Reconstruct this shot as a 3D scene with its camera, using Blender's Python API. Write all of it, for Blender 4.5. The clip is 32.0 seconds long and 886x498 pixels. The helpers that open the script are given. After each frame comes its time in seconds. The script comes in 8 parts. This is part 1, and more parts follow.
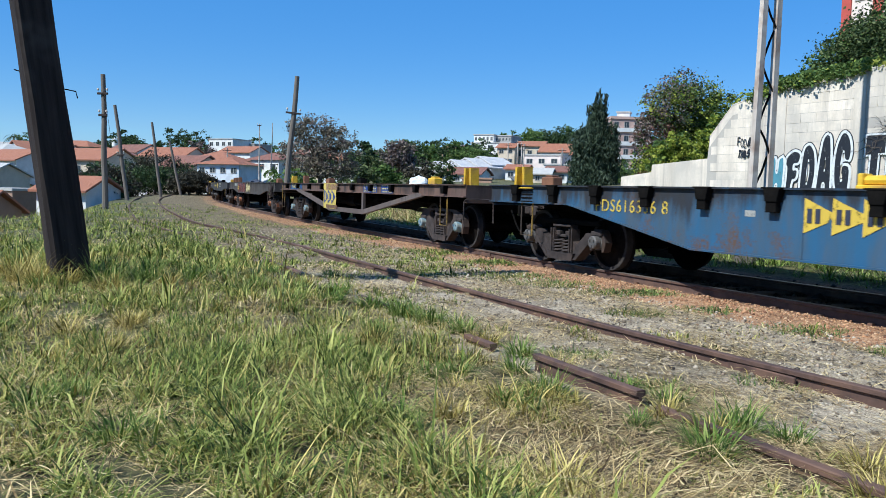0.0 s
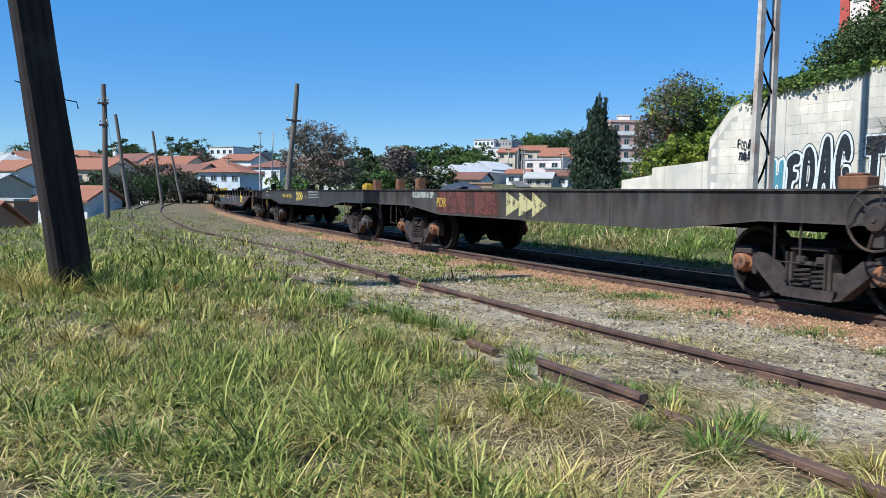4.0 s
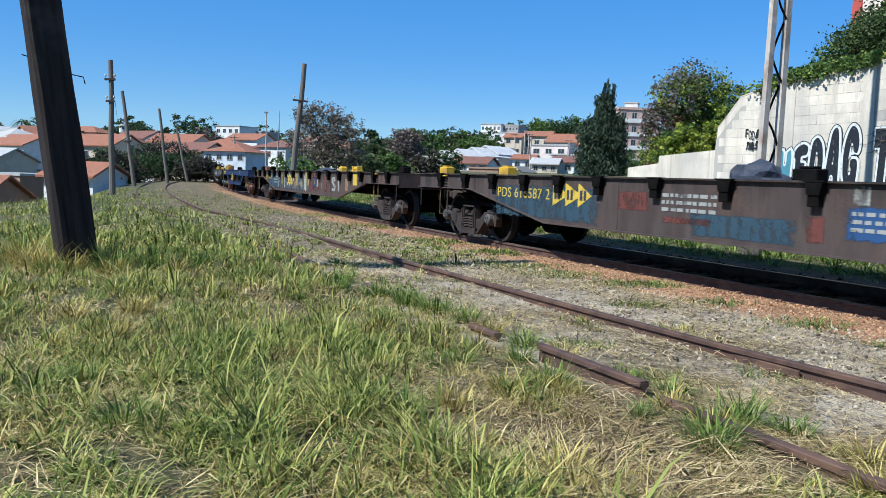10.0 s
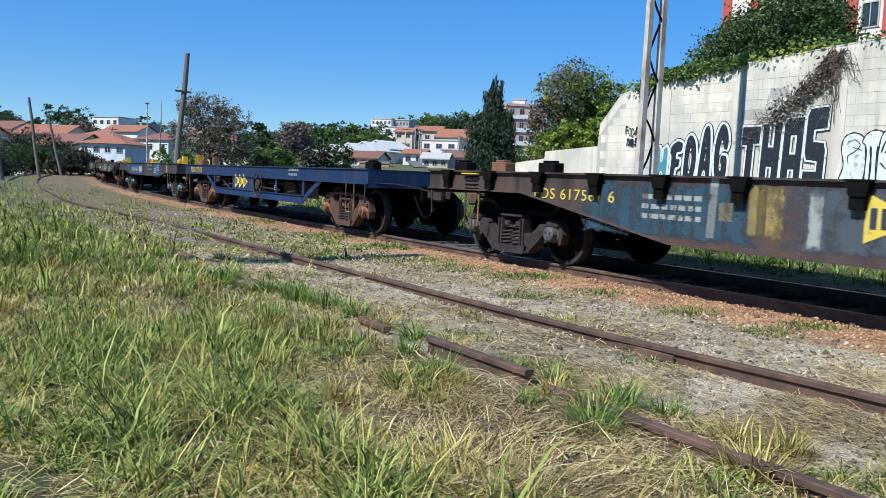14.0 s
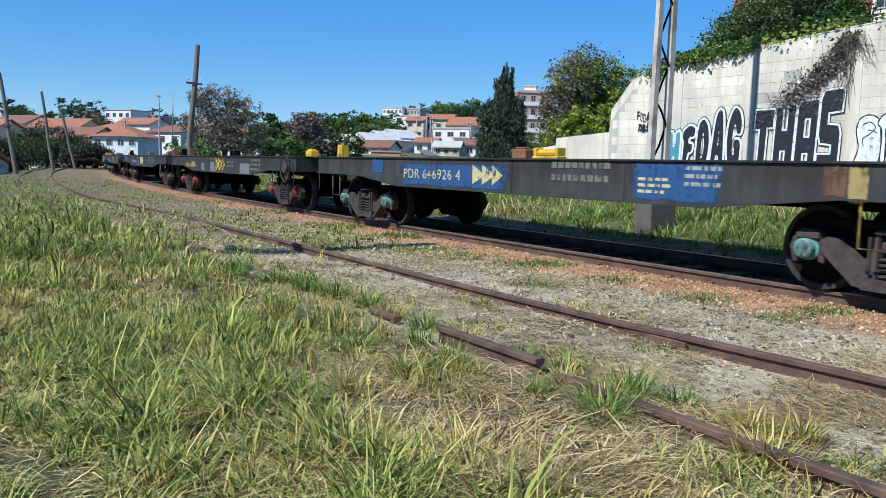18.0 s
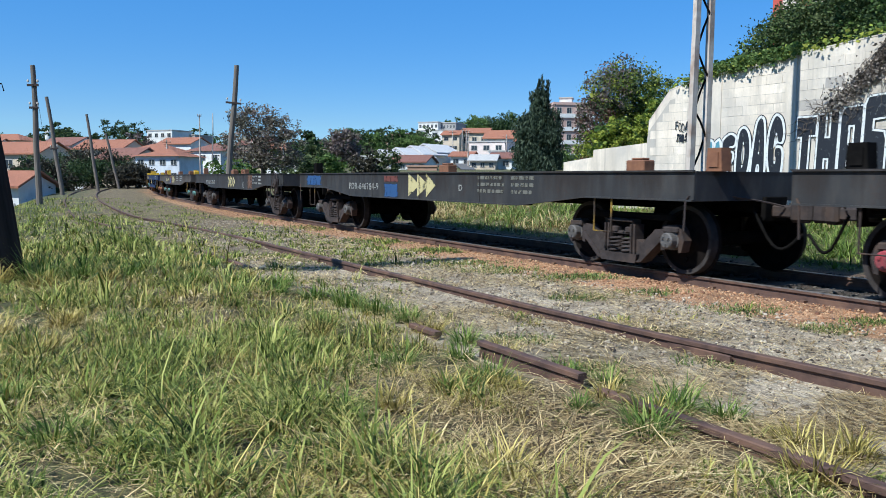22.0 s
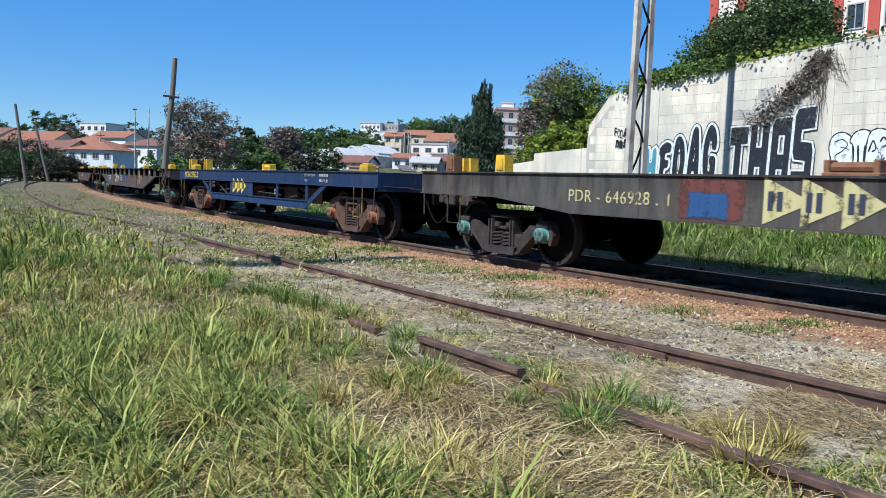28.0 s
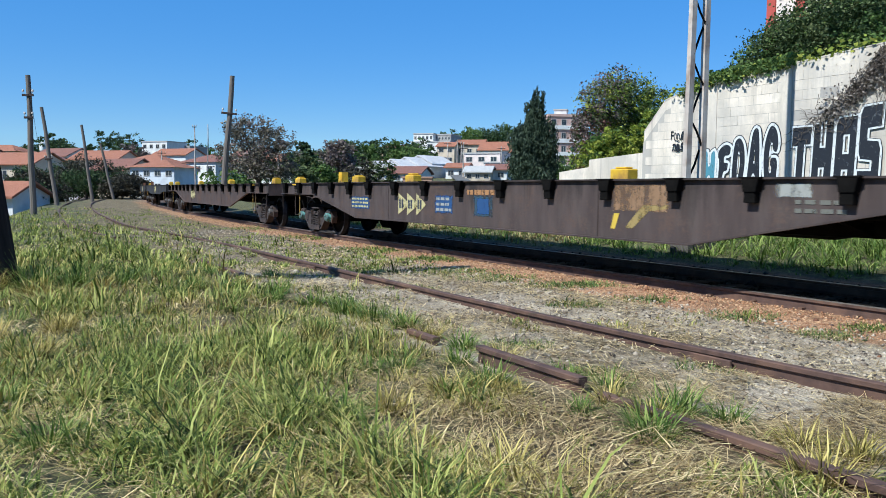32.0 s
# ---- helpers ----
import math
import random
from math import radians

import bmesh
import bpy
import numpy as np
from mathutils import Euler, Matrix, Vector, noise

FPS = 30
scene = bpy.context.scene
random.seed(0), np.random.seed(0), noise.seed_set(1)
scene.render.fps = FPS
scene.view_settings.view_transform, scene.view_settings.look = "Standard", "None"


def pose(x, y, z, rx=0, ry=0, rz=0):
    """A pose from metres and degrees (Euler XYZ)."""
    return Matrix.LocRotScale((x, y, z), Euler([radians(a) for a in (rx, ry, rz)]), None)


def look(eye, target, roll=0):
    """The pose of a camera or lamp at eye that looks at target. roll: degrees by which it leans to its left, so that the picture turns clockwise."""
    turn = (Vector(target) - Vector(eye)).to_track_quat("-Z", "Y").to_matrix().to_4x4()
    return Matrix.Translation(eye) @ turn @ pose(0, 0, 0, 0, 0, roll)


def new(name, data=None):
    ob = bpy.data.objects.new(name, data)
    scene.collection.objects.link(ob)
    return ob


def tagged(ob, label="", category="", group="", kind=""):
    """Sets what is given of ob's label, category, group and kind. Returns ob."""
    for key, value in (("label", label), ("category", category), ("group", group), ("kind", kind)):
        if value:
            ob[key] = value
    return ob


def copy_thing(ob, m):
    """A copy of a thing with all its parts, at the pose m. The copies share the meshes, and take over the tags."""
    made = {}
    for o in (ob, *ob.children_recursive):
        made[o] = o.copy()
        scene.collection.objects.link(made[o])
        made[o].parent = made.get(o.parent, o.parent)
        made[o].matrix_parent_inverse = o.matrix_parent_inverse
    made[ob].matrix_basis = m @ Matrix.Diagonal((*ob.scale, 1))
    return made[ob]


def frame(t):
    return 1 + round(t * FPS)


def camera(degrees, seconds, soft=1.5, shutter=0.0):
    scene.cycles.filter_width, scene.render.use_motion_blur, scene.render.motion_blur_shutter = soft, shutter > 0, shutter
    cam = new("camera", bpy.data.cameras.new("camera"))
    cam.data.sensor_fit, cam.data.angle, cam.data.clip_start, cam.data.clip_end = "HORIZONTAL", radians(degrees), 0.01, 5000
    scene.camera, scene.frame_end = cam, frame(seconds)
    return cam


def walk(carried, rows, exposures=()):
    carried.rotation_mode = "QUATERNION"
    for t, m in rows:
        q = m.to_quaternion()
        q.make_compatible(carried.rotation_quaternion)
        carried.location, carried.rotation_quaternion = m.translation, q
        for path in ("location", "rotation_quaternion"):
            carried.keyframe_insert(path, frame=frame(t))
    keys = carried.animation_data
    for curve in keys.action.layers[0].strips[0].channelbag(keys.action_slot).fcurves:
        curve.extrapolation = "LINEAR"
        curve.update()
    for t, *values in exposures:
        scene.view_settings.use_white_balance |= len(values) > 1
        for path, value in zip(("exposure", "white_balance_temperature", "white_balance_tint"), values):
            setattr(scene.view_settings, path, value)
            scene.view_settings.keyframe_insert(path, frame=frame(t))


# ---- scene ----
from mathutils.geometry import tessellate_polygon

LENS = 57.7
CAM_ROWS = [
    (0, -0, -0, 1.17, 85.779, -1.396, 0.103), (0.5, -0.008, -0.01, 1.174, 85.892, -1.207, -0.057),
    (1, -0.006, 0.01, 1.168, 85.323, -1.082, 0.388), (1.5, -0.013, -0.001, 1.173, 85.243, -0.981, 0.466),
    (2, -0.011, -0.011, 1.174, 85.366, -1.074, 0.189), (2.5, -0.004, -0.006, 1.174, 85.665, -0.966, 0.053),
    (3, -0.007, -0.006, 1.173, 85.986, -0.607, 0.033), (3.5, -0.002, -0.008, 1.177, 86.014, -0.58, 0.12),
    (5.5, 0.006, -0.002, 1.178, 86.701, -1.912, -0.095), (6, 0.002, -0.002, 1.172, 85.891, -2.352, -0.193),
    (6.5, -0, 0.006, 1.166, 85.422, -2.289, 0.217), (7, 0.002, 0.011, 1.166, 85.455, -2.316, 0.117),
    (7.5, 0.001, 0.006, 1.166, 85.171, -2.091, 0.306), (8, -0.001, -0.005, 1.173, 85.257, -1.891, 0.197),
    (8.5, -0.007, 0.003, 1.17, 85.22, -2.147, 0.37), (9, -0.007, 0, 1.171, 85.163, -2.142, 0.426),
    (9.5, -0.005, 0.015, 1.161, 84.848, -2.209, 0.399), (10, 0.003, -0.004, 1.17, 85, -1.954, 0.558),
    (10.5, -0.003, -0.003, 1.163, 84.814, -2.168, 0.238), (11, -0.004, 0.005, 1.158, 84.686, -2.084, -0.865),
    (11.5, 0.014, 0.035, 1.151, 84.364, -2.22, -1.98), (12, 0.005, 0.006, 1.144, 83.747, -1.756, -2.372),
    (12.5, 0.027, 0.012, 1.144, 84.337, -1.861, -2.897), (13, 0.034, 0.004, 1.15, 84.116, -1.898, -4.437),
    (13.5, 0.031, -0.014, 1.164, 84.934, -2.201, -5.768), (15.5, 0.02, -0.008, 1.159, 84.421, -1.056, -10.06),
    (16, 0.017, -0.008, 1.168, 84.289, -0.699, -4.752), (16.5, 0.03, -0.004, 1.169, 84.03, -1.073, -3.881),
    (17, 0.041, -0.01, 1.171, 83.84, -1.025, -4.781), (17.5, 0.035, -0.048, 1.184, 84.31, -1.091, -5.822),
    (18, 0.054, 0.008, 1.167, 84.039, -1.371, -6.316), (18.5, 0.034, -0.008, 1.17, 83.806, -1.407, -5.609),
    (19, 0.022, 0.008, 1.171, 83.751, -0.985, -4.388), (19.5, 0.013, 0.012, 1.175, 84.368, -1.081, -4.411),
    (20, 0.015, 0.007, 1.179, 84.551, -1.194, -3.297), (20.5, 0.021, -0, 1.178, 84.728, -1.061, -3.254),
    (21, 0.034, -0.002, 1.179, 84.745, -0.58, -3.401), (21.5, 0.033, -0.01, 1.185, 84.859, -0.532, -3.788),
    (22, 0.038, -0.003, 1.179, 84.975, -0.347, -3.74), (22.5, 0.037, -0.003, 1.179, 84.754, -0.279, -3.713),
    (23, 0.038, 0.001, 1.18, 85.082, -0.236, -3.499), (23.5, 0.028, -0.008, 1.178, 85.039, -0.457, -3.487),
    (24, 0.033, 0.003, 1.177, 84.835, -0.686, -3.793), (24.5, 0.034, 0.01, 1.175, 84.682, -0.676, -3.587),
    (25, 0.032, -0.001, 1.17, 84.39, -0.86, -3.995), (25.5, 0.032, -0.007, 1.173, 84.348, -0.853, -4.127),
    (27.5, 0.013, -0.003, 1.124, 84.582, -1.187, -5.095), (28, 0.029, 0.013, 1.127, 85.212, -1.741, -7.905),
    (28.5, 0.051, 0.005, 1.134, 86.183, -1.635, -11.364), (29, 0.075, 0.006, 1.131, 85.962, -1.657, -15.627),
    (29.5, 0.063, 0.038, 1.131, 85.736, -1.343, -15.968), (30, 0.013, 0.027, 1.126, 85.606, -0.88, -8.636),
    (30.5, 0, 0.015, 1.131, 86.023, -0.574, -4.107), (31, 0.006, 0.018, 1.134, 86.129, -0.264, -3.608),
    (31.5, 0.024, 0.016, 1.133, 86.001, -0.42, -4.736), (32, 0.012, 0.027, 1.123, 85.803, -0.415, -4.103),
]

cam = camera(LENS, 32.0, soft=0.8, shutter=0.12)
walk(cam, [(t, pose(*p)) for t, *p in CAM_ROWS], exposures=[(0, 0.47, 5600, 6), (32, 0.47, 5600, 6)])

# ---- daylight ----
SUN_TO = Vector((-0.826, -0.563, 1.12)).normalized()
world = bpy.data.worlds.new("sky")
scene.world = world
world.use_nodes = True
wn = world.node_tree
sky = wn.nodes.new("ShaderNodeTexSky")
sky.sky_type = "NISHITA"
sky.sun_disc = False
sky.sun_elevation = math.asin(SUN_TO.z)
sky.sun_rotation = math.atan2(SUN_TO.x, SUN_TO.y)
sky.altitude = 100
sky.air_density, sky.dust_density, sky.ozone_density = 1.0, 0.0, 2.0
deep = wn.nodes.new("ShaderNodeHueSaturation")
deep.inputs["Saturation"].default_value = 1.55
deep.inputs["Hue"].default_value = 0.521
wn.links.new(sky.outputs[0], deep.inputs["Color"])
# thin even haze, which flattens the step from zenith to horizon
haze = wn.nodes.new("ShaderNodeMixRGB")
haze.inputs[0].default_value = 0.5
haze.inputs[2].default_value = (1.5, 4.0, 7.4, 1)
wn.links.new(deep.outputs[0], haze.inputs[1])
wn.links.new(haze.outputs[0], wn.nodes["Background"].inputs[0])
wn.nodes["Background"].inputs[1].default_value = 0.080
sun = new("sun", bpy.data.lights.new("sun", "SUN"))
sun.data.energy, sun.data.angle, sun.data.color = 5.0, radians(0.55), (1.0, 0.94, 0.82)
sun.matrix_world = look(SUN_TO * 60, (0, 0, 0))


# ---- materials ----
def ramp(nt, fac, stops):
    r = nt.nodes.new("ShaderNodeValToRGB")
    el = r.color_ramp.elements
    el[0].position, el[0].color = stops[0][0], (*stops[0][1], 1)
    el[1].position, el[1].color = stops[-1][0], (*stops[-1][1], 1)
    for p, c in stops[1:-1]:
        e = el.new(p)
        e.color = (*c, 1)
    nt.links.new(fac, r.inputs[0])
    return r.outputs[0]


def noise_tex(nt, vec, scale, detail=4.0, rough=0.6, stretch=None):
    if stretch:
        mp = nt.nodes.new("ShaderNodeMapping")
        mp.inputs["Scale"].default_value = stretch
        nt.links.new(vec, mp.inputs["Vector"])
        vec = mp.outputs[0]
    n = nt.nodes.new("ShaderNodeTexNoise")
    n.inputs["Scale"].default_value, n.inputs["Detail"].default_value, n.inputs["Roughness"].default_value = scale, detail, rough
    nt.links.new(vec, n.inputs["Vector"])
    return n.outputs["Fac"]


def mixc(nt, fac, a, b, mode="MIX"):
    m = nt.nodes.new("ShaderNodeMix")
    m.data_type, m.blend_type = "RGBA", mode
    for sock, v in ((m.inputs["Factor"], fac), (m.inputs["A"], a), (m.inputs["B"], b)):
        if isinstance(v, (int, float)):
            sock.default_value = v
        elif isinstance(v, tuple):
            sock.default_value = (*v, 1)
        else:
            nt.links.new(v, sock)
    return m.outputs["Result"]


def mathn(nt, op, a, b=0.0):
    m = nt.nodes.new("ShaderNodeMath")
    m.operation = op
    for sock, v in zip(m.inputs, (a, b)):
        if isinstance(v, (int, float)):
            sock.default_value = v
        else:
            nt.links.new(v, sock)
    return m.outputs[0]


def blank(name, rough=0.7, metal=0.0):
    m = bpy.data.materials.new(name)
    m.use_nodes = True
    nt = m.node_tree
    bs = nt.nodes["Principled BSDF"]
    bs.inputs["Roughness"].default_value, bs.inputs["Metallic"].default_value = rough, metal
    tc = nt.nodes.new("ShaderNodeTexCoord")
    return m, nt, bs, tc.outputs["Object"]


def bump(nt, bs, height, strength=0.3, dist=0.01):
    b = nt.nodes.new("ShaderNodeBump")
    b.inputs["Strength"].default_value, b.inputs["Distance"].default_value = strength, dist
    nt.links.new(height, b.inputs["Height"])
    nt.links.new(b.outputs[0], bs.inputs["Normal"])


def surface(name, c1, c2, scale=4.0, rough=0.7, metal=0.0, bump_scale=30.0, bump_strength=0.3, stretch=None, c3=None, patch=0.7, randomly=0.0, bdist=0.01, spec=0.4):
    """Two scales of colour variation (grain and patches) and a fine relief."""
    m, nt, bs, vec = blank(name, rough, metal)
    bs.inputs["Specular IOR Level"].default_value = spec
    n1 = noise_tex(nt, vec, scale, 6, 0.65, stretch)
    col = ramp(nt, n1, [(0.3, c1), (0.7, c2)])
    if c3:
        n2 = noise_tex(nt, vec, scale * 0.23, 4, 0.6)
        f = ramp(nt, n2, [(patch - 0.12, (0, 0, 0)), (patch + 0.06, (1, 1, 1))])
        col = mixc(nt, f, col, c3)
    if randomly:
        oi = nt.nodes.new("ShaderNodeObjectInfo")
        hv = nt.nodes.new("ShaderNodeHueSaturation")
        nt.links.new(mathn(nt, "ADD", mathn(nt, "MULTIPLY", oi.outputs["Random"], randomly), 1 - randomly / 2), hv.inputs["Value"])
        nt.links.new(col, hv.inputs["Color"])
        col = hv.outputs[0]
    nt.links.new(col, bs.inputs["Base Color"])
    r = mathn(nt, "ADD", mathn(nt, "MULTIPLY", n1, 0.25), rough - 0.12)
    nt.links.new(r, bs.inputs["Roughness"])
    bump(nt, bs, noise_tex(nt, vec, bump_scale, 4, 0.7), bump_strength, bdist)
    return m


def wagon_paint(name, top, low, rust, amount=0.5, rough=0.55, grime=0.0, soot=0.45):
    """Worn paint on steel: streaks running down, rust blotches, dust."""
    m, nt, bs, vec = blank(name, rough)
    streak = noise_tex(nt, vec, 2.2, 4, 0.6, (1.6, 1.0, 0.25))
    blot = noise_tex(nt, vec, 1.1, 6, 0.7)
    fine = noise_tex(nt, vec, 26, 4, 0.7)
    col = mixc(nt, ramp(nt, streak, [(0.38, (0, 0, 0)), (0.66, (1, 1, 1))]), top, low)
    rf = mathn(nt, "ADD", mathn(nt, "MULTIPLY", blot, 0.7), mathn(nt, "MULTIPLY", fine, 0.3))
    e = 0.62 - 0.22 * amount
    col = mixc(nt, ramp(nt, rf, [(e, (0, 0, 0)), (e + 0.1, (1, 1, 1))]), col, rust)
    dust = noise_tex(nt, vec, 5.0, 5, 0.6, (1.0, 1.0, 0.35))
    col = mixc(nt, mathn(nt, "MULTIPLY", ramp(nt, dust, [(0.5, (0, 0, 0)), (0.8, (1, 1, 1))]), 0.35), col, (0.10, 0.085, 0.073))
    # soot and oil that have run down from the deck
    runs = noise_tex(nt, vec, 2.4, 4, 0.6, (1.5, 1.0, 0.22))
    sp = nt.nodes.new("ShaderNodeSeparateXYZ")
    nt.links.new(vec, sp.inputs[0])
    high = mathn(nt, "MULTIPLY", mathn(nt, "SUBTRACT", sp.outputs[2], 0.95), soot)
    g = mathn(nt, "ADD", mathn(nt, "ADD", runs, mathn(nt, "MULTIPLY", fine, 0.12)), high)
    col = mixc(nt, mathn(nt, "MULTIPLY", ramp(nt, g, [(0.58 - grime, (0, 0, 0)), (0.76 - grime, (1, 1, 1))]), 0.85), col, (0.022, 0.017, 0.015))
    bs.inputs["Specular IOR Level"].default_value = 0.3
    oi = nt.nodes.new("ShaderNodeObjectInfo")
    hv = nt.nodes.new("ShaderNodeHueSaturation")
    nt.links.new(mathn(nt, "ADD", mathn(nt, "MULTIPLY", oi.outputs["Random"], 0.3), 0.85), hv.inputs["Value"])
    nt.links.new(col, hv.inputs["Color"])
    nt.links.new(hv.outputs[0], bs.inputs["Base Color"])
    nt.links.new(mathn(nt, "ADD", mathn(nt, "MULTIPLY", blot, 0.4), rough - 0.15), bs.inputs["Roughness"])
    bump(nt, bs, mathn(nt, "ADD", fine, mathn(nt, "MULTIPLY", blot, 1.5)), 0.25, 0.008)
    return m


def worn_decal(name, colour, wear=0.45, ragged=False):
    """Old paint on the steel: it has flaked off in spots and, where ragged, frays at its borders."""
    m, nt, bs, vec = blank(name, 0.6)
    n = noise_tex(nt, vec, 9, 6, 0.75)
    s = noise_tex(nt, vec, 3.5, 4, 0.6, (2.2, 1, 0.35))
    k = 0.45 if ragged else 0.6
    f = mathn(nt, "ADD", mathn(nt, "MULTIPLY", n, k), mathn(nt, "MULTIPLY", s, 1 - k))
    e = 0.64 - 0.2 * wear
    gone = ramp(nt, f, [(e, (0, 0, 0)), (e + (0.16 if ragged else 0.09), (1, 1, 1))])
    if ragged:
        tc = nt.nodes.new("ShaderNodeTexCoord")
        sp = nt.nodes.new("ShaderNodeSeparateXYZ")
        nt.links.new(tc.outputs["Generated"], sp.inputs[0])
        near = None
        for k in (0, 2):
            v = sp.outputs[k]
            q = mathn(nt, "MINIMUM", v, mathn(nt, "SUBTRACT", 1.0, v))
            near = q if near is None else mathn(nt, "MINIMUM", near, q)
        rag = mathn(nt, "SUBTRACT", mathn(nt, "MULTIPLY", n, 0.55), mathn(nt, "MULTIPLY", near, 1.6))
        gone = mathn(nt, "MAXIMUM", gone, ramp(nt, rag, [(0.12, (0, 0, 0)), (0.24, (1, 1, 1))]))
    nt.links.new(mixc(nt, mathn(nt, "MULTIPLY", s, 0.7), colour, tuple(0.55 * v for v in colour)), bs.inputs["Base Color"])
    tr = nt.nodes.new("ShaderNodeBsdfTransparent")
    mx = nt.nodes.new("ShaderNodeMixShader")
    nt.links.new(gone, mx.inputs[0])
    nt.links.new(bs.outputs[0], mx.inputs[1])
    nt.links.new(tr.outputs[0], mx.inputs[2])
    nt.links.new(mx.outputs[0], nt.nodes["Material Output"].inputs[0])
    return m


def leafy(name, a, b, c, thin=0.25):
    """Leaves: the colour differs from leaf to leaf, and some light comes through."""
    m, nt, bs, vec = blank(name, 0.65)
    bs.inputs["Specular IOR Level"].default_value = 0.2
    g = nt.nodes.new("ShaderNodeNewGeometry")
    big = noise_tex(nt, vec, 0.9, 3, 0.5)
    f = mathn(nt, "ADD", mathn(nt, "MULTIPLY", g.outputs["Random Per Island"], 0.6), mathn(nt, "MULTIPLY", big, 0.4))
    col = ramp(nt, f, [(0.24, a), (0.5, b), (0.78, c)])
    nt.links.new(col, bs.inputs["Base Color"])
    tr = nt.nodes.new("ShaderNodeBsdfTranslucent")
    nt.links.new(col, tr.inputs["Color"])
    mx = nt.nodes.new("ShaderNodeMixShader")
    mx.inputs[0].default_value = thin
    nt.links.new(bs.outputs[0], mx.inputs[1])
    nt.links.new(tr.outputs[0], mx.inputs[2])
    nt.links.new(mx.outputs[0], nt.nodes["Material Output"].inputs[0])
    return m


M_RAIL = surface("rail_rust", (0.055, 0.032, 0.026), (0.125, 0.072, 0.054), 9, 0.75, 0.2, 60, 0.35, c3=(0.16, 0.09, 0.06), patch=0.6)
M_RAILTOP = surface("rail_head_worn", (0.20, 0.17, 0.15), (0.32, 0.28, 0.25), 12, 0.4, 0.7, 60, 0.15)
M_SLEEPER = surface("sleeper_wood", (0.05, 0.04, 0.035), (0.12, 0.10, 0.085), 6, 0.9, 0, 40, 0.6, stretch=(0.4, 4, 4), randomly=0.4)
M_STEEL = surface("bogie_steel", (0.026, 0.021, 0.020), (0.064, 0.052, 0.050), 7, 0.8, 0.0, 45, 0.35, c3=(0.085, 0.055, 0.04), patch=0.62, randomly=0.4, spec=0.15)
M_STEEL_BROWN = surface("bogie_steel_rusty", (0.06, 0.03, 0.02), (0.12, 0.06, 0.042), 7, 0.75, 0.1, 45, 0.35, c3=(0.07, 0.05, 0.045), patch=0.6)
# underframe, wheels and treads: colours lowered to deepen the shade under the deck
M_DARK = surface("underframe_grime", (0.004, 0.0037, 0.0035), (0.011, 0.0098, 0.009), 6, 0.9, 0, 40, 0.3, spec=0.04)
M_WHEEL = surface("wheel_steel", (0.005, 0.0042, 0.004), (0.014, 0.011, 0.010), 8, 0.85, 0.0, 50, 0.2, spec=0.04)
M_TREAD = surface("wheel_tread", (0.022, 0.019, 0.018), (0.05, 0.044, 0.042), 8, 0.7, 0.0, 50, 0.1, spec=0.08)
M_YELLOW = surface("yellow_paint", (0.50, 0.29, 0.012), (0.68, 0.43, 0.03), 9, 0.55, 0, 40, 0.2, c3=(0.20, 0.10, 0.04), patch=0.6, randomly=0.3)
M_YELLOWD = surface("grimy_yellow_paint", (0.22, 0.13, 0.02), (0.38, 0.24, 0.03), 12, 0.65, 0, 40, 0.2, c3=(0.05, 0.035, 0.025), patch=0.5, randomly=0.3)
M_RUSTBLOCK = surface("rusty_block", (0.13, 0.055, 0.03), (0.22, 0.10, 0.05), 9, 0.8, 0, 45, 0.3)
M_CAP = {"grey": surface("cap_grey", (0.05, 0.047, 0.045), (0.12, 0.11, 0.105), 14, 0.65), "teal": surface("cap_teal", (0.07, 0.19, 0.18), (0.18, 0.36, 0.34), 12, 0.6, c3=(0.05, 0.045, 0.04), patch=0.62),
         "red": surface("cap_red", (0.22, 0.03, 0.04), (0.36, 0.06, 0.07), 12, 0.6, c3=(0.05, 0.03, 0.03), patch=0.66), "orange": surface("cap_orange", (0.24, 0.08, 0.04), (0.42, 0.19, 0.09), 12, 0.6, c3=(0.06, 0.045, 0.035), patch=0.62),
         "blue": surface("cap_blue", (0.08, 0.19, 0.28), (0.30, 0.29, 0.23), 16, 0.6)}
P = {"grey": wagon_paint("paint_dark_grey", (0.026, 0.026, 0.028), (0.042, 0.041, 0.041), (0.045, 0.030, 0.025), 0.3, 0.68),
     "greyb": wagon_paint("paint_dusty_grey", (0.045, 0.041, 0.038), (0.085, 0.075, 0.067), (0.065, 0.042, 0.032), 0.5, 0.7),
     "brown": wagon_paint("paint_rust_brown", (0.055, 0.037, 0.032), (0.078, 0.055, 0.049), (0.095, 0.054, 0.038), 0.5, 0.7, -0.03),
     "brownd": wagon_paint("paint_dark_brown", (0.048, 0.034, 0.031), (0.070, 0.051, 0.046), (0.082, 0.052, 0.040), 0.4, 0.7, -0.03),
     "bluebrown": wagon_paint("paint_faded_blue_over_brown", (0.024, 0.088, 0.175), (0.045, 0.075, 0.11), (0.085, 0.05, 0.035), 0.45, 0.6, 0.02, 0.75),
     "rust": wagon_paint("paint_sunburnt_rust", (0.085, 0.052, 0.042), (0.115, 0.070, 0.056), (0.14, 0.075, 0.05), 0.5, 0.7, -0.03),
     "dusty": wagon_paint("paint_dusty_brown", (0.085, 0.066, 0.060), (0.115, 0.092, 0.084), (0.10, 0.07, 0.055), 0.4, 0.75, -0.03),
     "navy": wagon_paint("paint_navy_blue", (0.008, 0.022, 0.068), (0.012, 0.031, 0.086), (0.03, 0.032, 0.042), 0.15, 0.6, -0.12)}
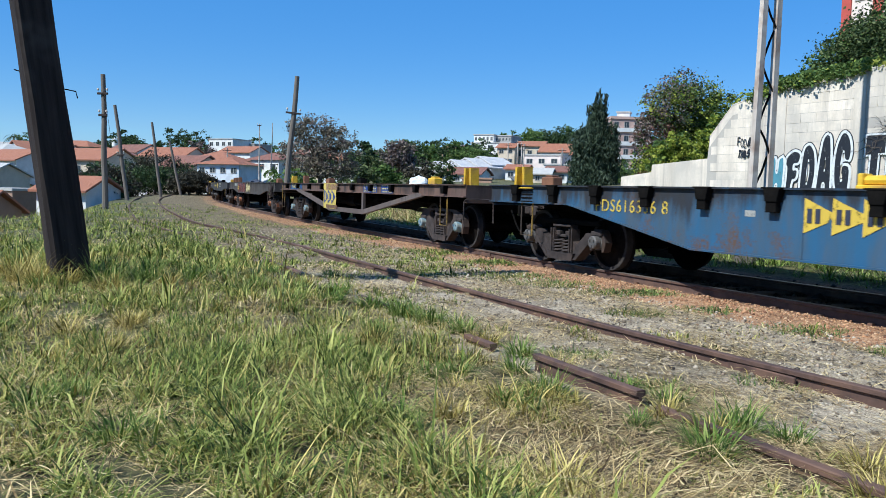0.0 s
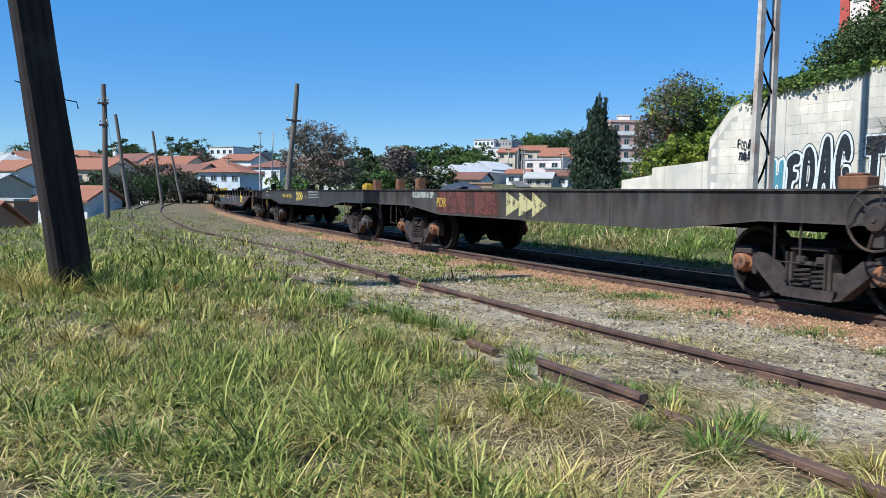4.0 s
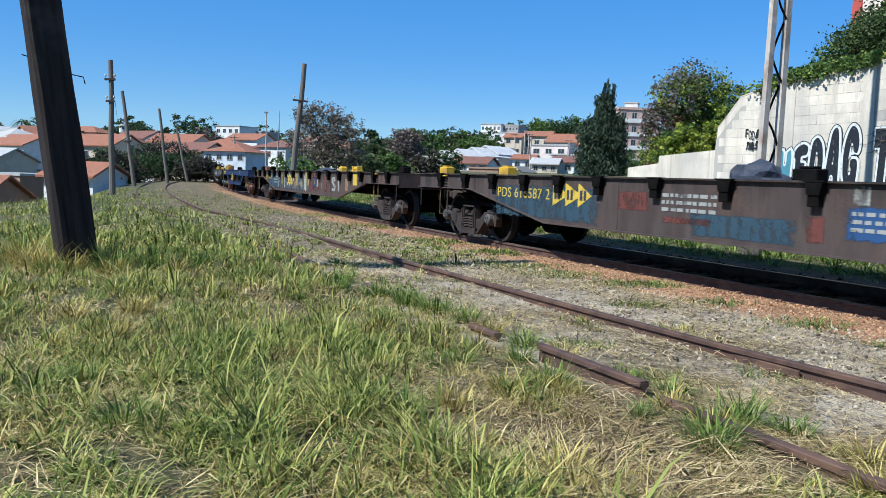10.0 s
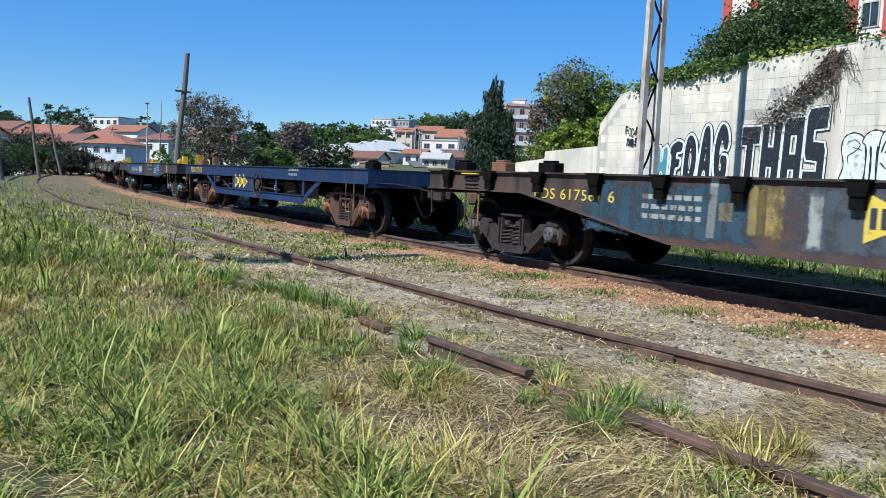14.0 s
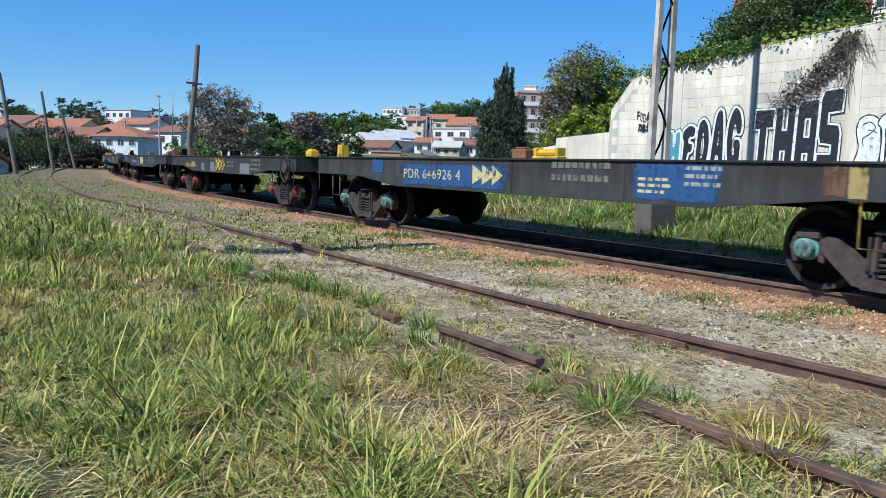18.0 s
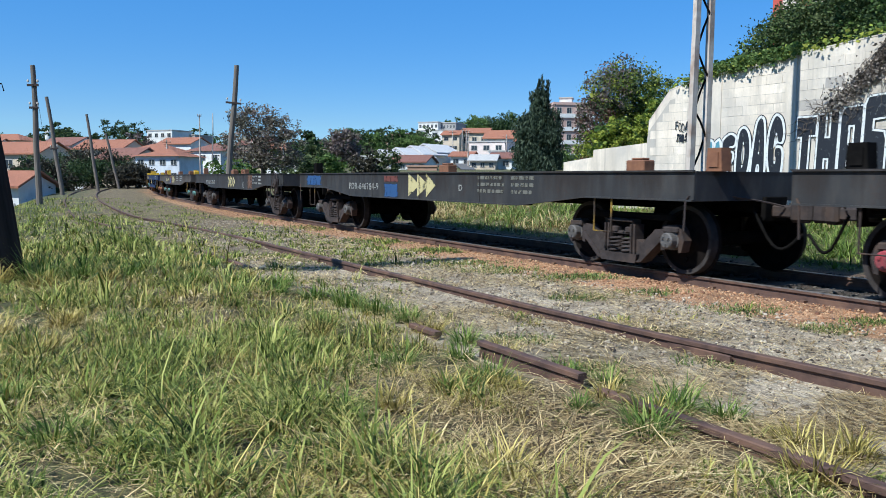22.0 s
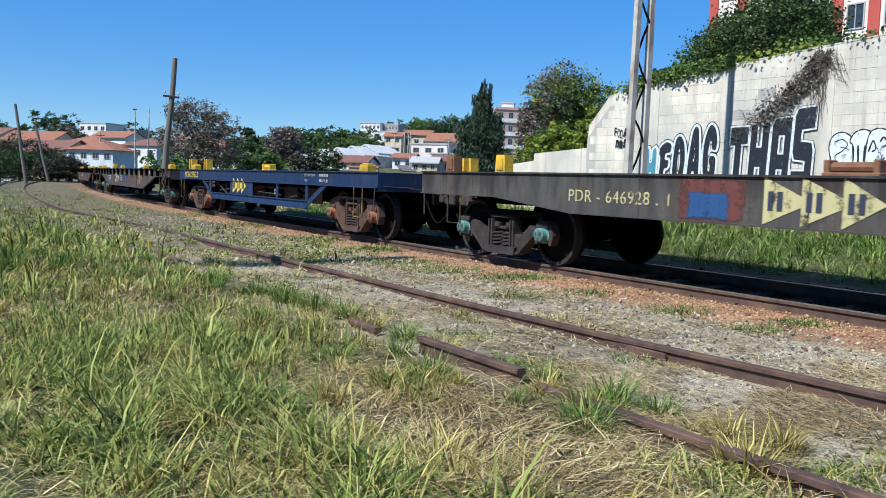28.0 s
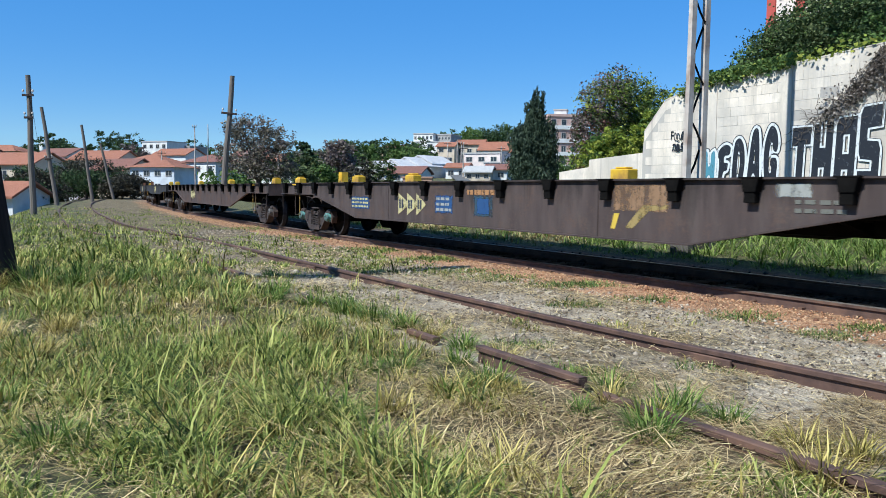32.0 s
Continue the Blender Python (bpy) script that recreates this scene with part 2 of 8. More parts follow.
D = {"yellow": worn_decal("decal_yellow", (0.62, 0.43, 0.05), 0.52), "cream": worn_decal("decal_cream", (0.52, 0.45, 0.22), 0.62), "white": worn_decal("decal_white", (0.33, 0.33, 0.31), 0.6),
     "yworn": worn_decal("decal_flaking_yellow", (0.60, 0.43, 0.06), 0.72), "faint": worn_decal("decal_faint", (0.15, 0.145, 0.12), 0.6), "dark": worn_decal("decal_dark", (0.03, 0.035, 0.06), 0.2), "ycl": worn_decal("decal_fresh_yellow", (0.70, 0.52, 0.07), 0.28), "rustt": worn_decal("decal_rust_print", (0.40, 0.20, 0.08), 0.5)}
for k, c, wr in (("navyp", (0.012, 0.035, 0.085), 0.1), ("blue", (0.022, 0.07, 0.19), 0.5), ("teal", (0.03, 0.062, 0.09), 0.8), ("red", (0.13, 0.038, 0.028), 0.8), ("haze", (0.065, 0.075, 0.09), 0.62), ("grey", (0.15, 0.16, 0.17), 0.35), ("rust", (0.13, 0.066, 0.038), 0.7), ("yellowp", (0.33, 0.24, 0.085), 0.85), ("whitep", (0.33, 0.33, 0.30), 0.85), ("creamp", (0.29, 0.255, 0.165), 0.9), ("peach", (0.27, 0.16, 0.085), 0.85)):
    D[k] = worn_decal("patch_" + k, c, wr, True)
D["deep"] = worn_decal("decal_deep_blue", (0.016, 0.045, 0.20), 0.35)
D["signp"] = worn_decal("sign_panel_yellow", (0.60, 0.46, 0.10), 0.5)


# ---- mesh helpers ----
def to_object(name, bm, material, parent=None, label="", smooth=False):
    me = bpy.data.meshes.new(name)
    bmesh.ops.recalc_face_normals(bm, faces=bm.faces)
    bm.to_mesh(me)
    bm.free()
    mats = material if isinstance(material, (list, tuple)) else [material]
    for m in mats:
        me.materials.append(m)
    if smooth:
        me.polygons.foreach_set("use_smooth", [True] * len(me.polygons))
    ob = new(name, me)
    ob.parent = parent
    return tagged(ob, label)


part = to_object


def same(name, src, m, parent):
    """Another object on the same mesh."""
    ob = new(name, src.data)
    ob.parent = parent
    ob.matrix_basis = m
    return ob


def box(bm, x0, x1, y0, y1, z0, z1, bevel=0.0):
    vs = [bm.verts.new((x, y, z)) for x in (x0, x1) for y in (y0, y1) for z in (z0, z1)]
    fs = [bm.faces.new([vs[i] for i in q]) for q in ((0, 1, 3, 2), (4, 6, 7, 5), (0, 4, 5, 1), (2, 3, 7, 6), (0, 2, 6, 4), (1, 5, 7, 3))]
    if bevel:
        es = {e for f in fs for e in f.edges}
        bmesh.ops.bevel(bm, geom=list(es), offset=bevel, segments=1, affect="EDGES")
    return bm


def prism(bm, pts, y0, y1, m=None):
    """The outline pts (x, z), pushed from y0 to y1."""
    a = [bm.verts.new((x, y0, z)) for x, z in pts]
    b = [bm.verts.new((x, y1, z)) for x, z in pts]
    n = len(pts)
    new_faces = [bm.faces.new(a), bm.faces.new(b[::-1])] + [bm.faces.new((a[i], b[i], b[(i + 1) % n], a[(i + 1) % n])) for i in range(n)]
    if m:
        bmesh.ops.transform(bm, matrix=m, verts=a + b)
    return new_faces


def plate(bm, outer, holes, y0, y1):
    """A flat piece with holes: loops of (x, z), pushed from y0 to y1."""
    loops = [outer, *holes]
    tris = tessellate_polygon([[Vector((x, z, 0)) for x, z in lp] for lp in loops])
    a = [bm.verts.new((x, y0, z)) for lp in loops for x, z in lp]
    b = [bm.verts.new((x, y1, z)) for lp in loops for x, z in lp]
    for t in tris:
        bm.faces.new([a[i] for i in t])
        bm.faces.new([b[i] for i in t[::-1]])
    k = 0
    for lp in loops:
        n = len(lp)
        for i in range(n):
            i0, i1 = k + i, k + (i + 1) % n
            bm.faces.new((a[i0], b[i0], b[i1], a[i1]))
        k += n
    return bm


def tube(bm, path, r, sides=8, r2=None):
    """A round bar along a path of points."""
    path = [Vector(p) for p in path]
    rings = []
    for i, p in enumerate(path):
        d = (path[min(i + 1, len(path) - 1)] - path[max(i - 1, 0)]).normalized()
        side = d.orthogonal().normalized() if i == 0 else (side - d * side.dot(d)).normalized()
        up = d.cross(side)
        rr = r if r2 is None else r + (r2 - r) * i / (len(path) - 1)
        rings.append([bm.verts.new(p + (side * math.cos(k * math.tau / sides) + up * math.sin(k * math.tau / sides)) * rr) for k in range(sides)])
    for a, b in zip(rings, rings[1:]):
        for k in range(sides):
            bm.faces.new((a[k], a[(k + 1) % sides], b[(k + 1) % sides], b[k]))
    bm.faces.new(rings[0][::-1])
    bm.faces.new(rings[-1])
    return bm


def lathe(bm, prof, seg=28, axis="Y"):
    """Turns the profile (radius, along) about an axis."""
    rings = []
    for k in range(seg):
        c, s = math.cos(k * math.tau / seg), math.sin(k * math.tau / seg)
        rings.append([bm.verts.new((r * c, h, r * s) if axis == "Y" else (r * c, r * s, h)) for r, h in prof])
    faces = []
    for k in range(seg):
        a, b = rings[k], rings[(k + 1) % seg]
        for i in range(len(prof) - 1):
            faces.append((i, bm.faces.new((a[i], a[i + 1], b[i + 1], b[i]))))
    return faces


def quads_mesh(name, verts, faces, material, parent=None):
    me = bpy.data.meshes.new(name)
    n, k = len(faces), faces.shape[1]
    me.vertices.add(len(verts))
    me.vertices.foreach_set("co", np.ascontiguousarray(verts, dtype=np.float32).ravel())
    me.loops.add(n * k)
    me.loops.foreach_set("vertex_index", np.ascontiguousarray(faces, dtype=np.int32).ravel())
    me.polygons.add(n)
    me.polygons.foreach_set("loop_start", np.arange(0, n * k, k, dtype=np.int32))
    me.update(calc_edges=True)
    me.validate()
    me.materials.append(material)
    ob = new(name, me)
    ob.parent = parent
    return ob


rng = np.random.default_rng(7)


def value_noise(x, y, scale, seed=0):
    """Smooth noise in 0..1 for arrays of points."""
    x, y = np.asarray(x) / scale, np.asarray(y) / scale
    xi, yi = np.floor(x).astype(np.int64), np.floor(y).astype(np.int64)
    fx, fy = x - xi, y - yi
    fx, fy = fx * fx * (3 - 2 * fx), fy * fy * (3 - 2 * fy)

    def h(a, b):
        v = (a * 374761393 + b * 668265263 + seed * 974634541) & 0x7FFFFFFF
        v = ((v ^ (v >> 13)) * 1274126177) & 0x7FFFFFFF
        return ((v ^ (v >> 16)) & 0xFFFF) / 65535.0

    return (h(xi, yi) * (1 - fx) + h(xi + 1, yi) * fx) * (1 - fy) + (h(xi, yi + 1) * (1 - fx) + h(xi + 1, yi + 1) * fx) * fy


def smooth01(x, a, b):
    t = np.clip((np.asarray(x, dtype=float) - a) / (b - a), 0, 1)
    return t * t * (3 - 2 * t)


# ---- the line of the track: straight towards the camera's side, then a wide curve ----
T0 = radians(26.14)
RAD = 412.2
ORG = np.array((5.058, 8.952))
DIR0, NRM0 = np.array((-math.sin(T0), math.cos(T0))), np.array((math.cos(T0), math.sin(T0)))
CTR = ORG + DIR0 * 1.0 + NRM0 * RAD


def on_track(s, d=0.0):
    """Place (x, y) and heading at s along the track's middle line, d to its far side."""
    if s <= 1:
        p = ORG + DIR0 * s + NRM0 * d
        return p[0], p[1], T0
    th = T0 - (s - 1) / RAD
    n = np.array((math.cos(th), math.sin(th)))
    p = CTR - n * (RAD - d)
    return p[0], p[1], th


def track_coords(x, y):
    """Along and across the track, for arrays."""
    x, y = np.asarray(x, dtype=float), np.asarray(y, dtype=float)
    s = (x - ORG[0]) * DIR0[0] + (y - ORG[1]) * DIR0[1]
    d = (x - ORG[0]) * NRM0[0] + (y - ORG[1]) * NRM0[1]
    vx, vy = CTR[0] - x, CTR[1] - y
    r = np.hypot(vx, vy)
    ang = T0 - np.arctan2(vy, vx)
    return np.where(s > 1, 1 + RAD * ang, s), np.where(s > 1, RAD - r, d)


def siding(s):
    """Across-offset of the siding's nearer-to-main rail."""
    return np.interp(s, [-60, -4, -1, 5, 10, 14, 20, 60], [-3.5, -3.7, -3.93, -3.98, -4.02, -4.25, -4.85, -4.9])


WALL_D, WALL_END = 6.2, 8.6


def ground_z(x, y):
    x, y = np.asarray(x, dtype=float), np.asarray(y, dtype=float)
    s, d = track_coords(x, y)
    # the strip along the railway
    z = np.interp(d, [-9, -6.6, -3.2, -2.2, -1.4, -0.95, -0.8, 1.3, 2.6, 6.2], [-0.03, -0.085, -0.105, -0.11, -0.10, -0.105, -0.16, -0.16, -0.02, 0.45])
    edge = -13 + 3 * smooth01(s, 2, 12) + 3 * smooth01(s, 18, 34)
    z = z - 4.6 * smooth01(edge - d, 0, 10)
    z = z + 0.09 * (value_noise(x, y, 2.3, 3) - 0.5) * smooth01(np.abs(d), 1.5, 4) + 0.05 * (value_noise(x, y, 0.6, 4) - 0.5) * smooth01(np.abs(d), 3.5, 6)
    # the land behind the wall, held up by it, and its slope past the wall's end
    up = 1.1 + 2.1 * (1 - smooth01(s - 1.1 * (d - 6.4).clip(0, 6), 7.8, 9.6))
    z = np.where(d > 6.38, up + 0.04 * (d - 6.4).clip(0, 60), z)
    # the town's hills
    left = np.interp(y, [-50, 40, 70, 120, 150, 220, 300, 600], [-4.5, -4.5, -4.0, 1.8, 3.6, 9.5, 11, 9])
    right = np.interp(y, [-50, 30, 60, 95, 120, 150, 210, 260, 320, 700], [3.4, 3.0, 1.2, 1.8, 2.4, 3.6, 8.6, 14.5, 15.5, 11])
    far = np.where(d < 0, left, right)
    w = smooth01(np.abs(d + 1), 15, 30) * np.where(d > 0, smooth01(s, 16, 40), 1)
    z = z * (1 - w) + far * w
    return z


# ---- ground ----
def spread(lo, a, b, hi, fine, grow=1.16):
    """Grid lines: even between a and b, wider and wider outside."""
    mid = list(np.arange(a, b + 1e-6, fine))
    out, step = [], fine
    x = a
    while x > lo:
        step *= grow
        x -= step
        out.append(x)
    right, step, x = [], fine, b
    while x < hi:
        step *= grow
        x += step
        right.append(x)
    return np.array(out[::-1] + mid + right)


def build_ground():
    xs, ys = spread(-2600, -14, 14, 2600, 0.16, 1.09), spread(-1500, 1.5, 24, 3500, 0.16, 1.09)
    X, Y = np.meshgrid(xs, ys)
    x, y = X.ravel(), Y.ravel()
    z = ground_z(x, y)
    nx, ny = len(xs), len(ys)
    i = np.arange(nx * ny).reshape(ny, nx)
    f = np.stack([i[:-1, :-1], i[:-1, 1:], i[1:, 1:], i[1:, :-1]], -1).reshape(-1, 4)
    m, nt, bs, vec = blank("earth_and_gravel", 0.95)
    at = nt.nodes.new("ShaderNodeVertexColor")
    at.layer_name = "cover"
    sep = nt.nodes.new("ShaderNodeSeparateColor")
    nt.links.new(at.outputs["Color"], sep.inputs[0])
    n1, n2, n3 = noise_tex(nt, vec, 11, 6, 0.7), noise_tex(nt, vec, 55, 4, 0.7), noise_tex(nt, vec, 1.1, 5, 0.6)
    n6 = mathn(nt, "ADD", mathn(nt, "MULTIPLY", n1, 0.5), mathn(nt, "MULTIPLY", noise_tex(nt, vec, 90, 3, 0.7), 0.5))
    dry = ramp(nt, n6, [(0.36, (0.030, 0.020, 0.011)), (0.48, (0.13, 0.095, 0.045)), (0.64, (0.42, 0.33, 0.18))])
    green = ramp(nt, n6, [(0.36, (0.018, 0.018, 0.007)), (0.48, (0.075, 0.075, 0.024)), (0.64, (0.27, 0.245, 0.09))])
    orange = ramp(nt, n2, [(0.34, (0.09, 0.042, 0.022)), (0.5, (0.44, 0.235, 0.115)), (0.64, (0.70, 0.46, 0.27))])
    n5 = mathn(nt, "ADD", mathn(nt, "MULTIPLY", n2, 0.55), mathn(nt, "MULTIPLY", noise_tex(nt, vec, 150, 3, 0.7), 0.45))
    grey = ramp(nt, n5, [(0.3, (0.05, 0.036, 0.025)), (0.48, (0.38, 0.305, 0.21)), (0.60, (0.78, 0.67, 0.50))])

    def edge(w, lo=0.42, hi=0.58):
        a = mathn(nt, "ADD", mathn(nt, "MULTIPLY", w, 0.75), mathn(nt, "MULTIPLY", n1, 0.25))
        return ramp(nt, a, [(lo, (0, 0, 0)), (hi, (1, 1, 1))])

    col = mixc(nt, edge(sep.outputs[2]), dry, green)
    col = mixc(nt, edge(sep.outputs[1]), col, grey)
    col = mixc(nt, edge(sep.outputs[0]), col, orange)
    n4 = noise_tex(nt, vec, 3.2, 5, 0.7)
    col = mixc(nt, ramp(nt, n3, [(0.4, (0, 0, 0)), (0.65, (0.6, 0.6, 0.6))]), col, mixc(nt, 1.0, col, (0.60, 0.57, 0.54), "MULTIPLY"))
    col = mixc(nt, ramp(nt, n4, [(0.45, (0, 0, 0)), (0.62, (0.75, 0.75, 0.75))]), col, mixc(nt, 1.0, col, (0.50, 0.46, 0.40), "MULTIPLY"))
    # ground below the wagons goes near black: the train's shadow put into the colour
    train_shade = ramp(nt, n2, [(0.35, (0.008, 0.007, 0.006)), (0.6, (0.035, 0.03, 0.026)), (0.75, (0.09, 0.075, 0.06))])
    col = mixc(nt, at.outputs["Alpha"], col, train_shade)
    nt.links.new(col, bs.inputs["Base Color"])
    bump(nt, bs, mathn(nt, "ADD", n2, n1), 0.7, 0.03)
    ob = quads_mesh("ground", np.stack([x, y, z], 1), f, m)
    s, d = track_coords(x, y)
    no = value_noise(x, y, 1.3, 11) * 0.6 + value_noise(x, y, 0.45, 12) * 0.4
    sd = siding(s)
    orange_w = (1 - 0.3 * smooth01(s, 9, 20)) * smooth01(d, -2.5 + 0.35 * smooth01(s, 8, 20), -1.75) * (1 - smooth01(d, 1.6, 2.2)) * (0.75 + 0.5 * no)
    grey_w = (1 - 0.62 * smooth01(s, 6, 14)) * smooth01(d, -6.0, -5.2) * (1 - smooth01(d, 1.5, 2.0)) * (0.25 + 0.8 * no)
    # where that painted shadow lies, from the near rail to past the far one
    train_shade_w = smooth01(d, -0.95, -0.65) * (1 - smooth01(d, 1.7, 2.3)) * (0.85 + 0.15 * no)
    green_w = np.clip(0.05 + no + 0.4 * (d < -7) + 0.5 * (d > 2.2), 0, 1) * np.where((d > -5.4) & (d < 2), 0.55, 1)
    me_col = ob.data.color_attributes.new("cover", "FLOAT_COLOR", "POINT")
    me_col.data.foreach_set("color", np.stack([orange_w, grey_w, green_w, train_shade_w], 1).astype(np.float32).clip(0, 1).ravel())
    ob.data.polygons.foreach_set("use_smooth", [True] * len(ob.data.polygons))
    return tagged(ob, "grassy earth with orange and grey gravel along the rails", "ground", kind="structure")


ground = build_ground()

# ---- rails and sleepers ----
RAIL_PROFILE = [(-0.062, -0.150), (0.062, -0.150), (0.062, -0.138), (0.012, -0.118), (0.010, -0.045), (0.034, -0.034), (0.034, -0.006), (0.026, 0.0), (-0.026, 0.0), (-0.034, -0.006), (-0.034, -0.034), (-0.010, -0.045), (-0.012, -0.118), (-0.062, -0.138)]


def rail_along(name, place, s0, s1, step, parent, z=0.0, top_mat=M_RAILTOP, label=""):
    """A rail swept along the track; place(s) gives its offset across."""
    bm = bmesh.new()
    rings = []
    n = max(2, int((s1 - s0) / step) + 1)
    for k in range(n):
        s = s0 + (s1 - s0) * k / (n - 1)
        x, y, th = on_track(s, place(s))
        rings.append([bm.verts.new((x + a * math.cos(th), y + a * math.sin(th), z + h)) for a, h in RAIL_PROFILE])
    m = len(RAIL_PROFILE)
    for a, b in zip(rings, rings[1:]):
        for i in range(m):
            f = bm.faces.new((a[i], a[(i + 1) % m], b[(i + 1) % m], b[i]))
            f.material_index = 1 if i in (6, 7, 8) else 0
    bm.faces.new(rings[0][::-1])
    bm.faces.new(rings[-1])
    return part(name, bm, [M_RAIL, top_mat], parent, label)


def build_tracks():
    main = tagged(new("railway_track"), "broad gauge railway track with rusty rails on wooden sleepers in orange gravel", "railway track", kind="structure")
    for d in (-0.8, 0.8):
        rail_along("rail", lambda s, d=d: d, -240, 310, 2.5, main)
    sid = tagged(new("siding_track"), "disused rusty siding half buried in dry grass", "railway track", kind="structure")
    rail_along("rail", lambda s: siding(s), -60, 150, 1.5, sid, -0.015, M_RAIL)
    # the outer rail shows in pieces between the weeds
    for a, b, z in ((-30, -4.4, -0.06), (-4.35, -2.25, -0.05), (-2.08, -0.93, 0.0), (-0.3, 0.15, -0.045), (1.9, 2.75, -0.05), (4.9, 7.6, -0.035), (14, 150, -0.02)):
        rail_along("rail", lambda s: siding(s) - 1.6 if s > 10 else -5.31, a, b, 0.5 if b < 20 else 2, sid, z, M_RAIL)
    bm = bmesh.new()
    box(bm, -1.35, 1.35, -0.11, 0.11, -0.30, -0.135, 0.012)
    first = None
    for k in range(120):
        x, y, th = on_track(-14 + 0.62 * k)
        m = pose(x + random.uniform(-0.03, 0.03), y, random.uniform(-0.018, 0.008), 0, 0, math.degrees(th) + random.uniform(-1.5, 1.5))
        if first is None:
            first = part("sleeper", bm, M_SLEEPER, main)
            first.matrix_basis = m
        else:
            same("sleeper", first, m, main)
    bm = bmesh.new()
    for sx in (-1, 1):
        box(bm, sx * 0.05 - 0.03, sx * 0.05 + 0.03, -0.025, 0.025, -0.14, -0.112)
    bm2 = part("rail_clip", bm, M_RAIL, main)
    x, y, th = on_track(-14, -0.8)
    bm2.matrix_basis = pose(x, y, 0.012, 0, 0, math.degrees(th))
    for k in range(1, 70):
        x, y, th = on_track(-14 + 0.62 * k, -0.8)
        same("rail_clip", bm2, pose(x, y, 0.012, 0, 0, math.degrees(th)), main)
    # fishplates on the near rails
    bm = bmesh.new()
    for sx in (-1, 1):
        box(bm, sx * 0.024 - 0.014, sx * 0.024 + 0.014, -0.3, 0.3, -0.115, -0.048, 0.006)
    plate = part("fishplate", bm, M_RAIL, main)
    x, y, th = on_track(8.1, -0.8)
    plate.matrix_basis = pose(x, y, 0, 0, 0, math.degrees(th))
    for s, d, par in ((-4.5, -0.8, main), (20.5, -0.8, main), (-1.7, siding(-1.7), sid), (6.0, siding(6.0), sid)):
        x, y, th = on_track(s, d)
        same("fishplate", plate, pose(x, y, -0.01 if par is sid else 0, 0, 0, math.degrees(th)), par)


build_tracks()


# ---- stones ----
def stones(name, n, s_rng, d_fun, size, material, label, zoff=0.0):
    s = rng.uniform(*s_rng, n)
    s = s_rng[0] + (s - s_rng[0]) * np.sqrt((s - s_rng[0]) / (s_rng[1] - s_rng[0])) ** 0.8
    d = d_fun(s, n)
    th = np.where(s > 1, T0 - (s - 1) / RAD, T0)
    px = np.where(s > 1, CTR[0] - np.cos(th) * (RAD - d), ORG[0] + DIR0[0] * s + NRM0[0] * d)
    py = np.where(s > 1, CTR[1] - np.sin(th) * (RAD - d), ORG[1] + DIR0[1] * s + NRM0[1] * d)
    pz = ground_z(px, py) + zoff
    octa = np.array([(1, 0, 0), (0, 1, 0), (-1, 0, 0), (0, -1, 0), (0, 0, 0.7), (0, 0, -0.7)], float)
    r = size * rng.lognormal(0, 0.45, n)
    v = octa[None] * r[:, None, None] * rng.uniform(0.6, 1.35, (n, 6, 1))
    a = rng.uniform(0, math.tau, n)
    tilt = rng.uniform(-0.6, 0.6, n)
    x1, z1 = v[..., 0] * np.cos(tilt)[:, None] + v[..., 2] * np.sin(tilt)[:, None], -v[..., 0] * np.sin(tilt)[:, None] + v[..., 2] * np.cos(tilt)[:, None]
    x2, y2 = x1 * np.cos(a)[:, None] - v[..., 1] * np.sin(a)[:, None], x1 * np.sin(a)[:, None] + v[..., 1] * np.cos(a)[:, None]
    V = np.stack([x2 + px[:, None], y2 + py[:, None], z1 + (pz + r * 0.15)[:, None]], -1).reshape(-1, 3)
    tri = np.array([(0, 1, 4), (1, 2, 4), (2, 3, 4), (3, 0, 4), (1, 0, 5), (2, 1, 5), (3, 2, 5), (0, 3, 5)])
    F = (tri[None] + 6 * np.arange(n)[:, None, None]).reshape(-1, 3)
    return tagged(quads_mesh(name, V, F, material), label, "gravel", kind="stuff")


def stone_mat(name, stops):
    m, nt, bs, vec = blank(name, 0.9)
    g = nt.nodes.new("ShaderNodeNewGeometry")
    c = ramp(nt, g.outputs["Random Per Island"], stops)
    nt.links.new(mixc(nt, 0.5, c, mixc(nt, 1.0, c, ramp(nt, noise_tex(nt, vec, 40, 4), [(0.3, (0.5, 0.5, 0.5)), (0.7, (1.2, 1.2, 1.2))]), "MULTIPLY")), bs.inputs["Base Color"])
    return m


M_STONE_O = stone_mat("orange_gravel", [(0, (0.15, 0.065, 0.035)), (0.45, (0.42, 0.215, 0.105)), (0.8, (0.58, 0.38, 0.22)), (1, (0.10, 0.06, 0.045))])
# near-black stones that carry the shadow below the wagons in their colour
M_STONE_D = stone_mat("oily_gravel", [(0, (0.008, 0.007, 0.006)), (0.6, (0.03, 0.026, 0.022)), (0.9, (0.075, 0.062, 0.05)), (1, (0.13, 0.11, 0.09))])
M_STONE_G = stone_mat("grey_gravel", [(0, (0.06, 0.045, 0.035)), (0.5, (0.30, 0.24, 0.175)), (0.85, (0.55, 0.47, 0.36)), (1, (0.28, 0.18, 0.11))])
stones("orange_ballast", 21000, (-8, 30), lambda s, n: np.clip(rng.normal(-1.35, 0.40, n), -2.6, 1.4), 0.0105, M_STONE_O, "broken orange gravel heaped along the near rail")
stones("track_ballast", 9000, (-8, 30), lambda s, n: rng.uniform(-0.7, 1.8, n), 0.025, M_STONE_D, "gravel between the rails, darkened for the train's shadow")
